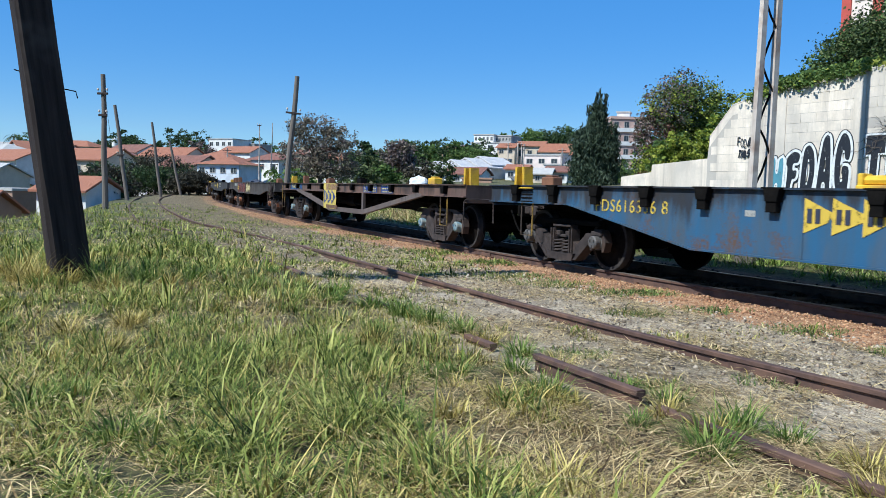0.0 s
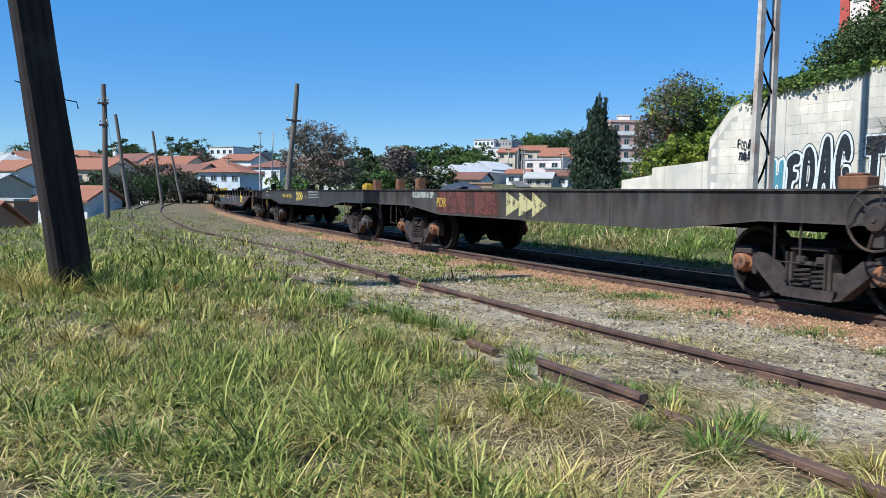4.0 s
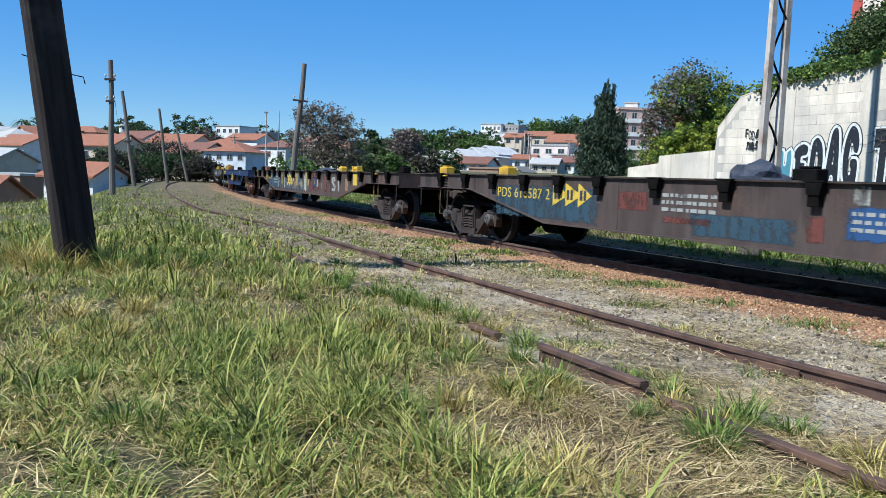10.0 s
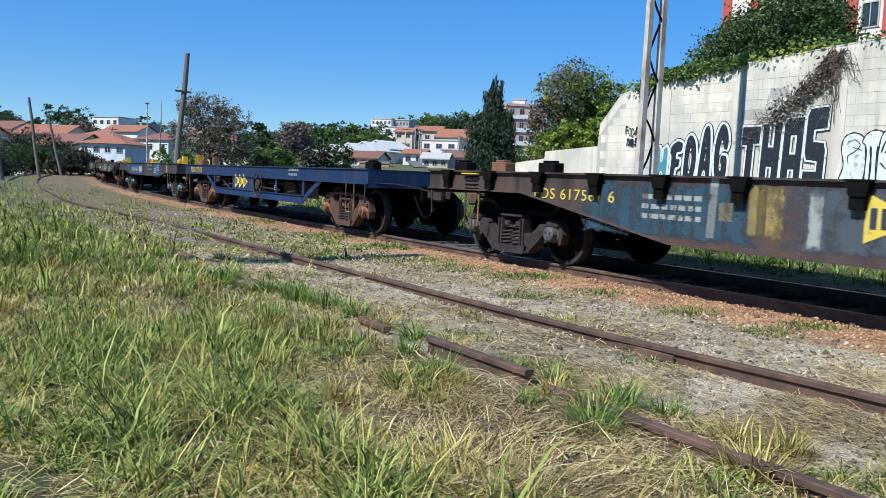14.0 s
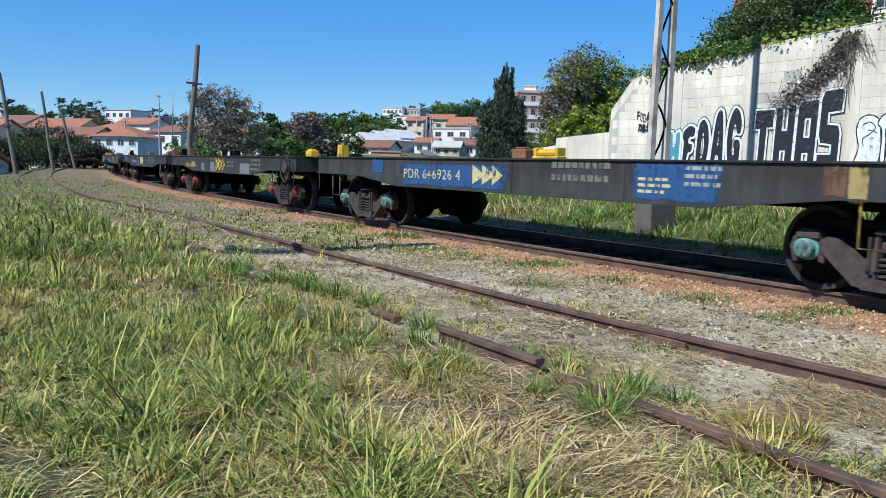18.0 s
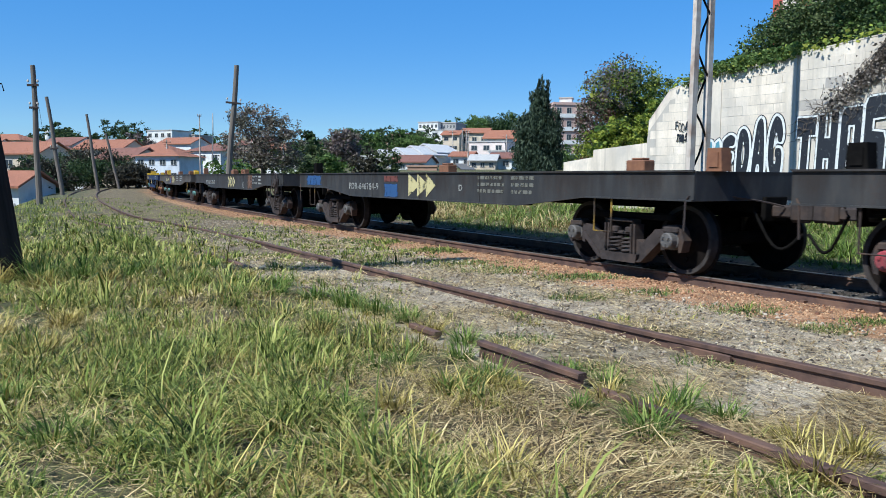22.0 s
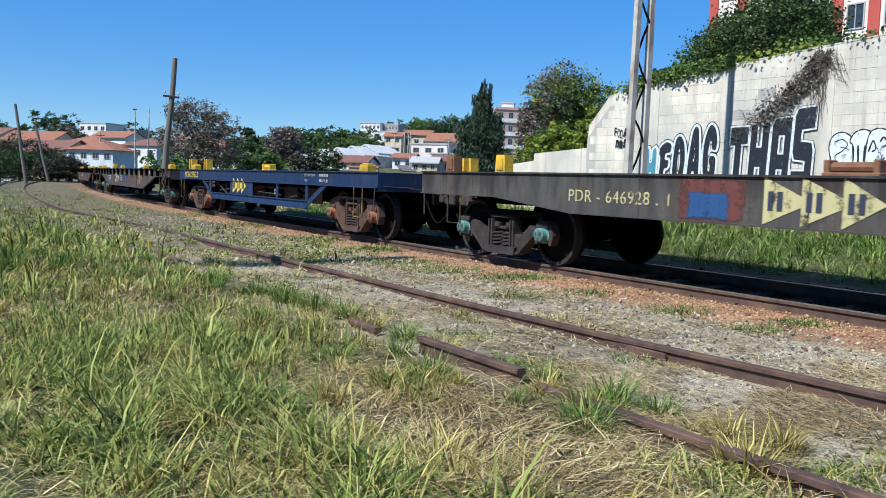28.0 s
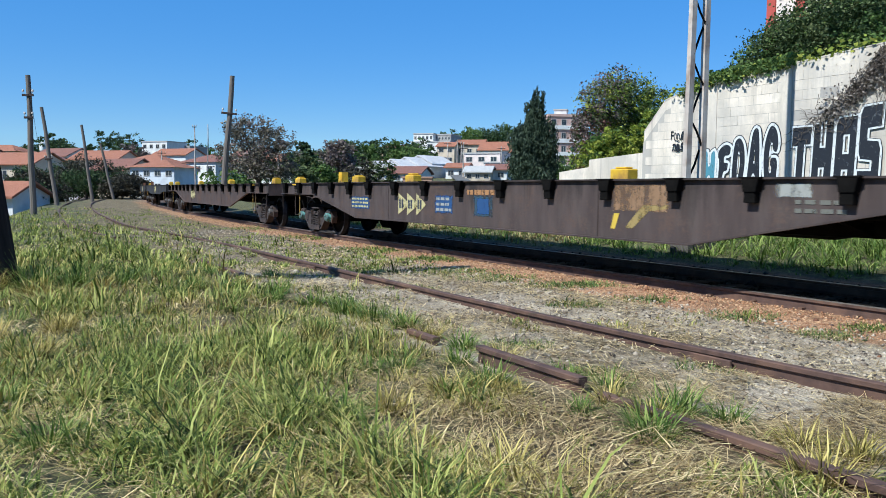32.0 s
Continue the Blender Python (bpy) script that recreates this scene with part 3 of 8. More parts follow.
stones("grey_ballast", 27000, (-9, 18), lambda s, n: -5.3 + 3.5 * rng.uniform(0, 1, n) ** 0.8, 0.0115, M_STONE_G, "pale grey gravel between main track and siding")

# ---- wagons ----
WR = 0.435
GAUGE_Y = 0.80


FRAMES, DEEP = {}, []
AXLE = 0.92


def make_bogie():
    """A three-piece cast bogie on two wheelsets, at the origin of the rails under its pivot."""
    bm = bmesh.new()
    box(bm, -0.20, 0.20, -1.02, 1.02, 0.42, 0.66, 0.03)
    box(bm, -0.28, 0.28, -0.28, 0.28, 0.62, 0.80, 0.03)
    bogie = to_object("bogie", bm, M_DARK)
    # side frame, cast in one: pedestals over the axle boxes, diagonals down to the spring seat
    for kind in ("side_frame", "deep_side_frame"):
        bm = bmesh.new()
        if kind == "side_frame":
            top = [(0.0, 0.665), (0.235, 0.665), (0.25, 0.50), (0.29, 0.41), (0.40, 0.37), (0.56, 0.49), (0.63, 0.555), (0.72, 0.565), (0.78, 0.53), (0.80, 0.595), (0.85, 0.625), (1.00, 0.625), (1.07, 0.57)]
            holes = [[(-0.20, 0.225), (0.20, 0.225), (0.20, 0.625), (-0.20, 0.625)]]
        else:
            top = [(0.0, 0.77), (0.60, 0.77), (0.86, 0.745), (1.01, 0.69), (1.09, 0.60)]
            win = [(0.33, 0.71), (0.40, 0.735), (0.56, 0.72), (0.63, 0.67), (0.61, 0.58), (0.44, 0.44), (0.36, 0.42), (0.32, 0.47)]
            holes = [[(-0.21, 0.225), (0.21, 0.225), (0.21, 0.61), (-0.21, 0.61)], [(-0.20, 0.655), (0.20, 0.655), (0.20, 0.715), (-0.20, 0.715)], win, [(-x, z) for x, z in win[::-1]]]
        low = [(1.12, 0.44), (1.08, 0.30), (1.035, 0.29), (1.025, 0.44), (1.00, 0.53), (0.83, 0.53), (0.81, 0.42), (0.80, 0.31), (0.745, 0.30), (0.72, 0.395), (0.40, 0.125), (0.34, 0.105), (0.0, 0.105)]
        half = top + low
        plate(bm, half + [(-x, z) for x, z in half[-2:0:-1]], holes, -0.065, 0.065)
        # lips along the diagonals and round the spring seat
        for sx in (-1, 1):
            q = [(sx * x, z) for x, z in ((0.33, 0.115), (0.42, 0.125), (0.77, 0.425), (0.73, 0.47))]
            prism(bm, q if sx > 0 else q[::-1], -0.10, 0.08)
            for x in (0.205, 0.275):
                box(bm, min(sx * x, sx * (x + 0.025)), max(sx * x, sx * (x + 0.025)), -0.095, 0.06, 0.22, 0.60)
            box(bm, min(sx * 0.79, sx * 1.04), max(sx * 0.79, sx * 1.04), -0.10, 0.06, 0.53, 0.60, 0.012)
        prism(bm, [(-0.36, 0.215), (0.36, 0.215), (0.33, 0.10), (-0.33, 0.10)], -0.115, 0.115)
        box(bm, -0.24, 0.24, -0.095, 0.06, 0.625, 0.66, 0.008)
        # the bolster's end in its opening
        box(bm, -0.195, 0.195, -0.05, 0.06, 0.455, 0.50, 0.01)
        for x in (-0.13, 0.13):
            box(bm, x - 0.055, x + 0.055, -0.07, 0.06, 0.48, 0.56, 0.012)
        sf = part("side_frame", bm, M_STEEL, bogie)
        FRAMES[kind] = sf.data
    DEEP.append(sf.data)
    sf.data = FRAMES["side_frame"]
    sf.location = (0, -1.03, 0)
    first = next(c for c in bogie.children if c is not sf)
    bpy.data.objects.remove(first)
    same("side_frame", sf, pose(0, 1.03, 0, 0, 0, 180), bogie)
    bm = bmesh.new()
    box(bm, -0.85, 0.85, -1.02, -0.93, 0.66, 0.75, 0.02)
    # near black in place of the deck's shadow on this chord
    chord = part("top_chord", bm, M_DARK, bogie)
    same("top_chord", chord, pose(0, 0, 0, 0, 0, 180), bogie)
    # coil springs
    bm = bmesh.new()
    turns = 4.5
    tube(bm, [(0.088 * math.cos(math.tau * turns * k / 42), 0.088 * math.sin(math.tau * turns * k / 42), 0.21 + 0.23 * k / 42) for k in range(43)], 0.019, 6)
    sp = part("spring", bm, M_STEEL, bogie)
    for i, (x, y) in enumerate(((-0.118, -1.05), (0.118, -1.05), (-0.118, 1.05), (0.118, 1.05))):
        if i == 0:
            sp.location = (x, y, 0)
        else:
            same("spring", sp, pose(x, y, 0), bogie)
    # wheelsets, which turn
    bm = bmesh.new()
    for sy in (-1, 1):
        prof = [(0.10, -0.09), (0.13, -0.08), (0.16, -0.035), (0.35, -0.02), (0.375, -0.065), (WR - 0.008, -0.07), (WR, -0.02), (WR + 0.004, 0.03), (WR + 0.03, 0.045), (WR + 0.028, 0.07), (0.375, 0.07), (0.35, 0.03), (0.16, 0.02), (0.10, 0.06)]
        prof = [(r, -sy * (h - GAUGE_Y)) for r, h in prof]
        for i, f in lathe(bm, prof, 40):
            f.material_index = 1 if i in (4, 5, 6) else 0
    lathe(bm, [(0.085, -0.85), (0.085, 0.85)], 14)
    lathe(bm, [(0.0, -1.03), (0.07, -1.03), (0.07, -0.86), (0.085, -0.86)], 14)
    lathe(bm, [(0.085, 0.86), (0.07, 0.86), (0.07, 1.03), (0.0, 1.03)], 14)
    # two cast holes' rims and a chalk-worn spot show that the wheel turns
    for a in (0.4, 3.5):
        box(bm, 0.24 * math.cos(a) - 0.03, 0.24 * math.cos(a) + 0.03, -GAUGE_Y - 0.05, -GAUGE_Y - 0.02, 0.24 * math.sin(a) - 0.03, 0.24 * math.sin(a) + 0.03)
    ws = part("wheelset", bm, [M_WHEEL, M_TREAD], bogie)
    ws.location = (-AXLE, 0, WR)
    same("wheelset", ws, pose(AXLE, 0, WR), bogie)
    # axle boxes' caps
    bm = bmesh.new()
    lathe(bm, [(0.0, -0.10), (0.085, -0.10), (0.10, -0.085), (0.10, 0.0), (0.12, 0.0), (0.12, 0.06)], 18)
    for k in range(3):
        a = math.tau * k / 3 + 0.5
        box(bm, 0.055 * math.cos(a) - 0.014, 0.055 * math.cos(a) + 0.014, -0.118, -0.095, 0.055 * math.sin(a) - 0.014, 0.055 * math.sin(a) + 0.014)
    cap = part("axle_cap", bm, M_CAP["grey"], bogie)
    cap.location = (-AXLE, -1.10, WR)
    same("axle_cap", cap, pose(AXLE, -1.10, WR), bogie)
    for x in (-AXLE, AXLE):
        same("axle_cap", cap, pose(x, 1.10, WR, 0, 0, 180), bogie)
    # brake beam and shoes
    bm = bmesh.new()
    for sx in (-1, 1):
        box(bm, sx * 0.40 - 0.03, sx * 0.40 + 0.03, -0.85, 0.85, 0.30, 0.37, 0.01)
        for sy in (-0.8, 0.8):
            prism(bm, [(sx * 0.40, 0.22), (sx * 0.455, 0.20), (sx * 0.43, 0.44), (sx * 0.40, 0.44)], sy - 0.05, sy + 0.05)
    part("brake_beam", bm, M_DARK, bogie)
    return bogie


BOGIE = make_bogie()


def hang(proto, name, m, parent, cap=None, frame_mat=None):
    ob = copy_thing(proto, m)
    ob.name = name
    ob.parent = parent
    for c in ob.children:
        if cap and c.name.startswith("axle_cap"):
            c.data = CAP_MESH[cap]
        if frame_mat and (c.name.startswith("side_frame") or c.name.startswith("spring")):
            c.data = FRAME_MESH[frame_mat][c.name.split(".")[0]]
    return ob


CAP_MESH, FRAME_MESH = {}, {}
for key, mat in M_CAP.items():
    me = next(c for c in BOGIE.children if c.name.startswith("axle_cap")).data.copy()
    me.materials[0] = mat
    CAP_MESH[key] = me
for kind, mat in (("rusty", M_STEEL_BROWN), ("deep", M_STEEL)):
    spring = next(c for c in BOGIE.children if c.name.startswith("spring")).data
    FRAME_MESH[kind] = {"side_frame": DEEP[0].copy(), "spring": spring}
    FRAME_MESH[kind]["side_frame"].materials[0] = mat


def side_plate(w, prof, y, sy, paint, flange=0.03, name="side_girder"):
    """A side girder: a web, and a flange along its top and bottom edges. prof: the lower edge from end to end, as (x, z)."""
    top, low = prof["top"], prof["low"]
    pts = [(low[0][0], top), (low[-1][0], top)] + low[::-1]
    bm = bmesh.new()
    prism(bm, pts, y - sy * 0.015, y)
    part(name, bm, paint, w)
    x0, x1 = low[0][0], low[-1][0]
    bm = bmesh.new()
    box(bm, x0, x1, min(y, y + sy * flange), max(y, y + sy * flange), top - 0.022, top)
    part("top_flange", bm, paint, w)
    bm = bmesh.new()
    band = low + [(x, z + 0.02) for x, z in low[::-1]]
    prism(bm, band, min(y, y + sy * flange), max(y, y + sy * flange))
    part("bottom_flange", bm, paint, w)


def seam(w, x, sy, z0, z1, paint):
    bm = bmesh.new()
    box(bm, x - 0.008, x + 0.008, min(sy * 1.35, sy * 1.358), max(sy * 1.35, sy * 1.358), z0, z1)
    part("stiffener", bm, paint, w)


def coupler(parent, x, sx):
    """Drawbar and knuckle coupler under the end sill, with the air hose that hangs beside it."""
    q = lambda a, b: (min(x + sx * a, x + sx * b), max(x + sx * a, x + sx * b))
    bm = bmesh.new()
    box(bm, *q(-0.1, 0.34), -0.075, 0.075, 0.73, 0.88, 0.02)
    box(bm, *q(0.32, 0.50), -0.13, 0.10, 0.68, 0.93, 0.04)
    box(bm, *q(0.46, 0.63), -0.15, -0.05, 0.69, 0.92, 0.035)
    box(bm, *q(0.48, 0.60), 0.06, 0.14, 0.72, 0.90, 0.03)
    part("coupler", bm, M_STEEL, parent)
    bm = bmesh.new()
    box(bm, *q(-0.02, 0.05), -0.2, 0.2, 0.68, 0.98, 0.01)
    part("buffer_plate", bm, M_DARK, parent)
    bm = bmesh.new()
    pts = []
    for k in range(11):
        u = k / 10
        pts.append((x + sx * (0.02 + 0.58 * u), -0.36 + 0.14 * u, 0.80 - 0.24 * u - 0.30 * math.sin(math.pi * u) ** 1.2))
    tube(bm, pts, 0.019, 7)
    part("brake_hose", bm, M_DARK, parent)


def stirrup(parent, x, w=0.36, y=-1.36, z0=0.46, z1=0.96, mat=M_YELLOWD):
    bm = bmesh.new()
    tube(bm, [(x - w / 2, y, z1), (x - w / 2, y, z0), (x + w / 2, y, z0), (x + w / 2, y, z1)], 0.013, 6)
    part("foot_step", bm, mat, parent)


def grab(parent, x, sx):
    bm = bmesh.new()
    z = 0.99
    tube(bm, [(x, -1.37, z - 0.40), (x + sx * 0.015, -1.37, z - 0.05), (x + sx * 0.05, -1.36, z), (x + sx * 0.10, -1.2, z + 0.01), (x + sx * 0.10, -0.75, z), (x + sx * 0.22, -0.35, z - 0.06), (x + sx * 0.36, -0.1, z - 0.12)], 0.012, 6)
    part("uncoupling_lever", bm, M_STEEL, parent)


def brake_wheel(parent, x, z=0.98, y=-1.44, mat=None):
    bm = bmesh.new()
    R = 0.31
    ring = [(R * math.cos(a), 0, R * math.sin(a)) for a in np.linspace(0, math.tau, 29)]
    tube(bm, ring, 0.014, 6)
    mat = mat or M_STEEL
    ob = part("brake_wheel", bm, mat, parent)
    ob.location = (x, y, z)
    for k in range(6):
        a = math.tau * k / 6 + 0.3
        bm = bmesh.new()
        tube(bm, [(0.06 * math.cos(a), 0.02, 0.06 * math.sin(a)), (R * math.cos(a), 0, R * math.sin(a))], 0.011, 5)
        part("spoke", bm, mat, ob)
    bm = bmesh.new()
    lathe(bm, [(0, -0.045), (0.03, -0.045), (0.035, -0.03), (0.115, -0.025), (0.13, 0.0), (0.13, 0.03), (0.03, 0.03), (0.03, 0.12)], 20)
    part("hub", bm, mat, ob)
    return ob


def lock(parent, x, y, z, kind=0, mat=None, label=""):
    """A container guide or twist lock stand on the deck."""
    bm = bmesh.new()
    if kind == 0:
        box(bm, -0.17, 0.17, -0.10, 0.10, 0, 0.15, 0.015)
        box(bm, -0.10, 0.10, -0.07, 0.07, 0.15, 0.18, 0.01)
    elif kind == 1:
        for sx in (-1, 1):
            prism(bm, [(sx * 0.10, 0), (sx * 0.17, 0), (sx * 0.15, 0.34), (sx * 0.08, 0.34)], -0.09, 0.09)
        box(bm, -0.1, 0.1, 0.04, 0.09, 0.0, 0.34)
    elif kind == 2:
        box(bm, -0.28, 0.28, -0.09, 0.09, 0, 0.05, 0.01)
        tube(bm, [(-0.26, 0, 0.10), (0.26, 0, 0.10)], 0.05, 8)
        for sx in (-0.24, 0.24):
            box(bm, sx - 0.03, sx + 0.03, -0.08, 0.08, 0.03, 0.17, 0.01)
    else:
        prism(bm, [(-0.12, 0), (0.12, 0), (0.10, 0.27), (-0.10, 0.27)], -0.08, 0.08)
        box(bm, -0.07, 0.07, -0.095, -0.07, 0.05, 0.22)
    ob = part("container_lock", bm, mat or M_YELLOW, parent, label)
    ob.location = (x, y, z)
    return ob


def text_mesh(body, size):
    cu = bpy.data.curves.new("lettering", "FONT")
    cu.body, cu.size, cu.extrude = body, size, 0.0015
    cu.space_character = 1.12
    tmp = new("tmp_text", cu)
    me = bpy.data.meshes.new_from_object(tmp.evaluated_get(bpy.context.evaluated_depsgraph_get()))
    bpy.data.objects.remove(tmp)
    bpy.data.curves.remove(cu)
    return me


def lettering(parent, body, a0, a1, z, length, mat, y=-1.356, high=0.17):
    """Stencilled writing from a0 to a1 along the side, standing on z."""
    me = text_mesh(body, 1.0)
    xs = [v.co.x for v in me.vertices]
    ys = [v.co.y for v in me.vertices]
    w, h = max(xs) - min(xs), max(ys) - min(ys)
    for v in me.vertices:
        v.co.x = (v.co.x - min(xs)) * (a1 - a0) / w
        v.co.y = (v.co.y - min(ys)) * high / h
    me.materials.append(mat)
    ob = new("lettering", me)
    ob.parent = parent
    ob.matrix_basis = pose(a0 - length / 2, y, z, 90, 0, 0)
    return ob


def patch(parent, a0, a1, z0, z1, length, mat, name="paint_patch", y=-1.3535, skew=0.0, label=""):
    bm = bmesh.new()
    x0, x1 = a0 - length / 2, a1 - length / 2
    prism(bm, [(x0, z0), (x1, z0), (x1 + skew, z1), (x0 + skew, z1)], y, y + 0.004)
    return part(name, bm, mat, parent, label)


def daub(parent, pts, length, mat, name="paint_daub", y=-1.3545):
    """A freely sprayed shape: its outline as (along, height)."""
    bm = bmesh.new()
    plate(bm, [(a - length / 2, z) for a, z in pts], [], y, y + 0.003)
    return part(name, bm, mat, parent)


def arrows(parent, a0, a1, z0, z1, length, mat, bars=True, y=-1.3565):
    """The company's sign: three pennants one behind another, drawn as plain shapes."""
    w = (a1 - a0) / 3
    for k in range(3):
        bm = bmesh.new()
        x0 = a0 + w * k - length / 2
        prism(bm, [(x0, z0), (x0 + w * (1.28 if k < 2 else 1.0), (z0 + z1) / 2), (x0, z1)], y - 0.001 * k, y + 0.002 - 0.001 * k)
        part("pennant", bm, mat, parent)
        if bars:
            bm = bmesh.new()
            zc, hh = (z0 + z1) / 2, (z1 - z0) * 0.20
            prism(bm, [(x0 + 0.05, zc - hh), (x0 + 0.11, zc - hh), (x0 + 0.11, zc + hh), (x0 + 0.05, zc + hh)], y - 0.006, y - 0.003)
            prism(bm, [(x0 + 0.15, zc - hh), (x0 + 0.21, zc - hh), (x0 + 0.21, zc + hh), (x0 + 0.15, zc + hh)], y - 0.006, y - 0.003)
            part("sign_bar", bm, D["dark"], parent)


def text_rows(parent, a0, a1, z0, z1, length, mat, rows=3, cols=2):
    """Small print that cannot be read: rows of short bars."""
    h = (z1 - z0) / (rows * 2 - 1)
    bm = bmesh.new()
    for r in range(rows):
        x = a0
        while x < a1 - 0.05:
            w = random.uniform(0.05, 0.14)
            w = min(w, a1 - x)
            zz = z0 + 2 * r * h
            prism(bm, [(x - length / 2, zz), (x + w - length / 2, zz), (x + w - length / 2, zz + h), (x - length / 2, zz + h)], -1.3562, -1.3535)
            x += w + random.uniform(0.02, 0.05)
    tagged(part("small_print", bm, mat, parent), kind="stuff")


def underframe(parent, L, top, end_x, depth, paint):
    """Deck, centre sill, end sills, cross members, couplers, brake gear."""
    bm = bmesh.new()
    box(bm, -L / 2, L / 2, -1.32, 1.32, top - 0.06, top - 0.012)
    part("deck", bm, paint, parent)
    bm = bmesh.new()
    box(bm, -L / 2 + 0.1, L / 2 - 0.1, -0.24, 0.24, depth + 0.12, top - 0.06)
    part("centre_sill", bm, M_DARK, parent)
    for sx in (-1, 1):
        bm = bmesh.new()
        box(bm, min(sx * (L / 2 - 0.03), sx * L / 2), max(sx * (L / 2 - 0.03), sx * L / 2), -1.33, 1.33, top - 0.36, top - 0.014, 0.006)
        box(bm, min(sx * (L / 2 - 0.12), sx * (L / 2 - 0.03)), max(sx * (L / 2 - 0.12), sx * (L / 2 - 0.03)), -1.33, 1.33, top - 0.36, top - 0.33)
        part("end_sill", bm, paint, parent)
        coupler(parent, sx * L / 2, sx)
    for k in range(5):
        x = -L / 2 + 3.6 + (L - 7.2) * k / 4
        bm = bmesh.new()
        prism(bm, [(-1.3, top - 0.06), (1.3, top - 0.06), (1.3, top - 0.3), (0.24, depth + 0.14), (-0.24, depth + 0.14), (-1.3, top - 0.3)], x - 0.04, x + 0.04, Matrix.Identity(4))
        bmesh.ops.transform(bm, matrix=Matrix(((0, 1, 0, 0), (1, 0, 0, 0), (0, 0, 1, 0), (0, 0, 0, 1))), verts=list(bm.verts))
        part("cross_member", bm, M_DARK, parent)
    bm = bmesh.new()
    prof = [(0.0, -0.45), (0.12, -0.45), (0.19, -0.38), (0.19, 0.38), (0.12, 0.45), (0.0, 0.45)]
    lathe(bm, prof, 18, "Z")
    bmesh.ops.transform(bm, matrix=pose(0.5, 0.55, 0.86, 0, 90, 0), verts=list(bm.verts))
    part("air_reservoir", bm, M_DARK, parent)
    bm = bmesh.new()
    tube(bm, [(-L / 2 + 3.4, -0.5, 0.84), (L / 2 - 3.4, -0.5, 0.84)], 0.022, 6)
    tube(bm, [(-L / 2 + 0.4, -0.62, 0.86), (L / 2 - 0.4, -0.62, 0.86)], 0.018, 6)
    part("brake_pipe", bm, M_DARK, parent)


def wagon_base(name, L, label, cap, cx, frame_mat=None, cxr=None):
    """cx, cxr: from the wagon's ends to the bogies' pivots."""
    w = tagged(new(name), label, "rail wagon", "wagons of the train")
    for x in (-(L / 2 - cx), L / 2 - (cxr or cx)):
        hang(BOGIE, "bogie", pose(x, 0, 0), w, cap, frame_mat)
    return w


def flat_wagon(label, paint, L=14.0, cap="grey", brake=0, top=1.29):
    """The plain flat wagon: shallow ends, deeper side girders between the bogies."""
    w = wagon_base("flat_wagon", L, label, cap, 1.82, None, 1.5)
    e, lo = top - 0.36, top - 0.52
    for sy in (-1, 1):
        low = [(-L / 2, e), (-L / 2 + 1.95, e), (-L / 2 + 3.55, lo), (L / 2 - 3.55, lo), (L / 2 - 1.95, e), (L / 2, e)]
        side_plate(w, {"top": top, "low": low}, sy * 1.35, sy, P[paint], 0.03)
        for k in range(3):
            seam(w, -L / 2 + 3.6 + (L - 7.2) * (k + 0.5) / 3, sy, lo + 0.02, top - 0.025, P[paint])
    underframe(w, L, top, L / 2, lo - 0.1, P[paint])
    for sx in (-1, 1):
        stirrup(w, sx * (L / 2 - 0.9 if sx < 0 else L / 2 - 1.6), 0.34, -1.33, 0.50, e + 0.02, M_YELLOWD if brake % 2 == 0 else M_STEEL)
        grab(w, sx * (L / 2 - 0.12), sx)
    if brake:
        brake_wheel(w, L / 2 - 0.47, 1.0, -1.46)
        bm = bmesh.new()
        box(bm, L / 2 - 0.54, L / 2 - 0.40, -1.43, -1.35, 0.72, 1.14, 0.01)
        part("brake_stand", bm, M_STEEL, w)
    return w


POCKETS = (0.6, 1.7, 2.8, 3.9, 4.95, 6.0, 7.25, 8.5, 9.76, 11.02, 12.28, 13.5, 14.7, 15.8, 16.9, 18.0, 19.1)


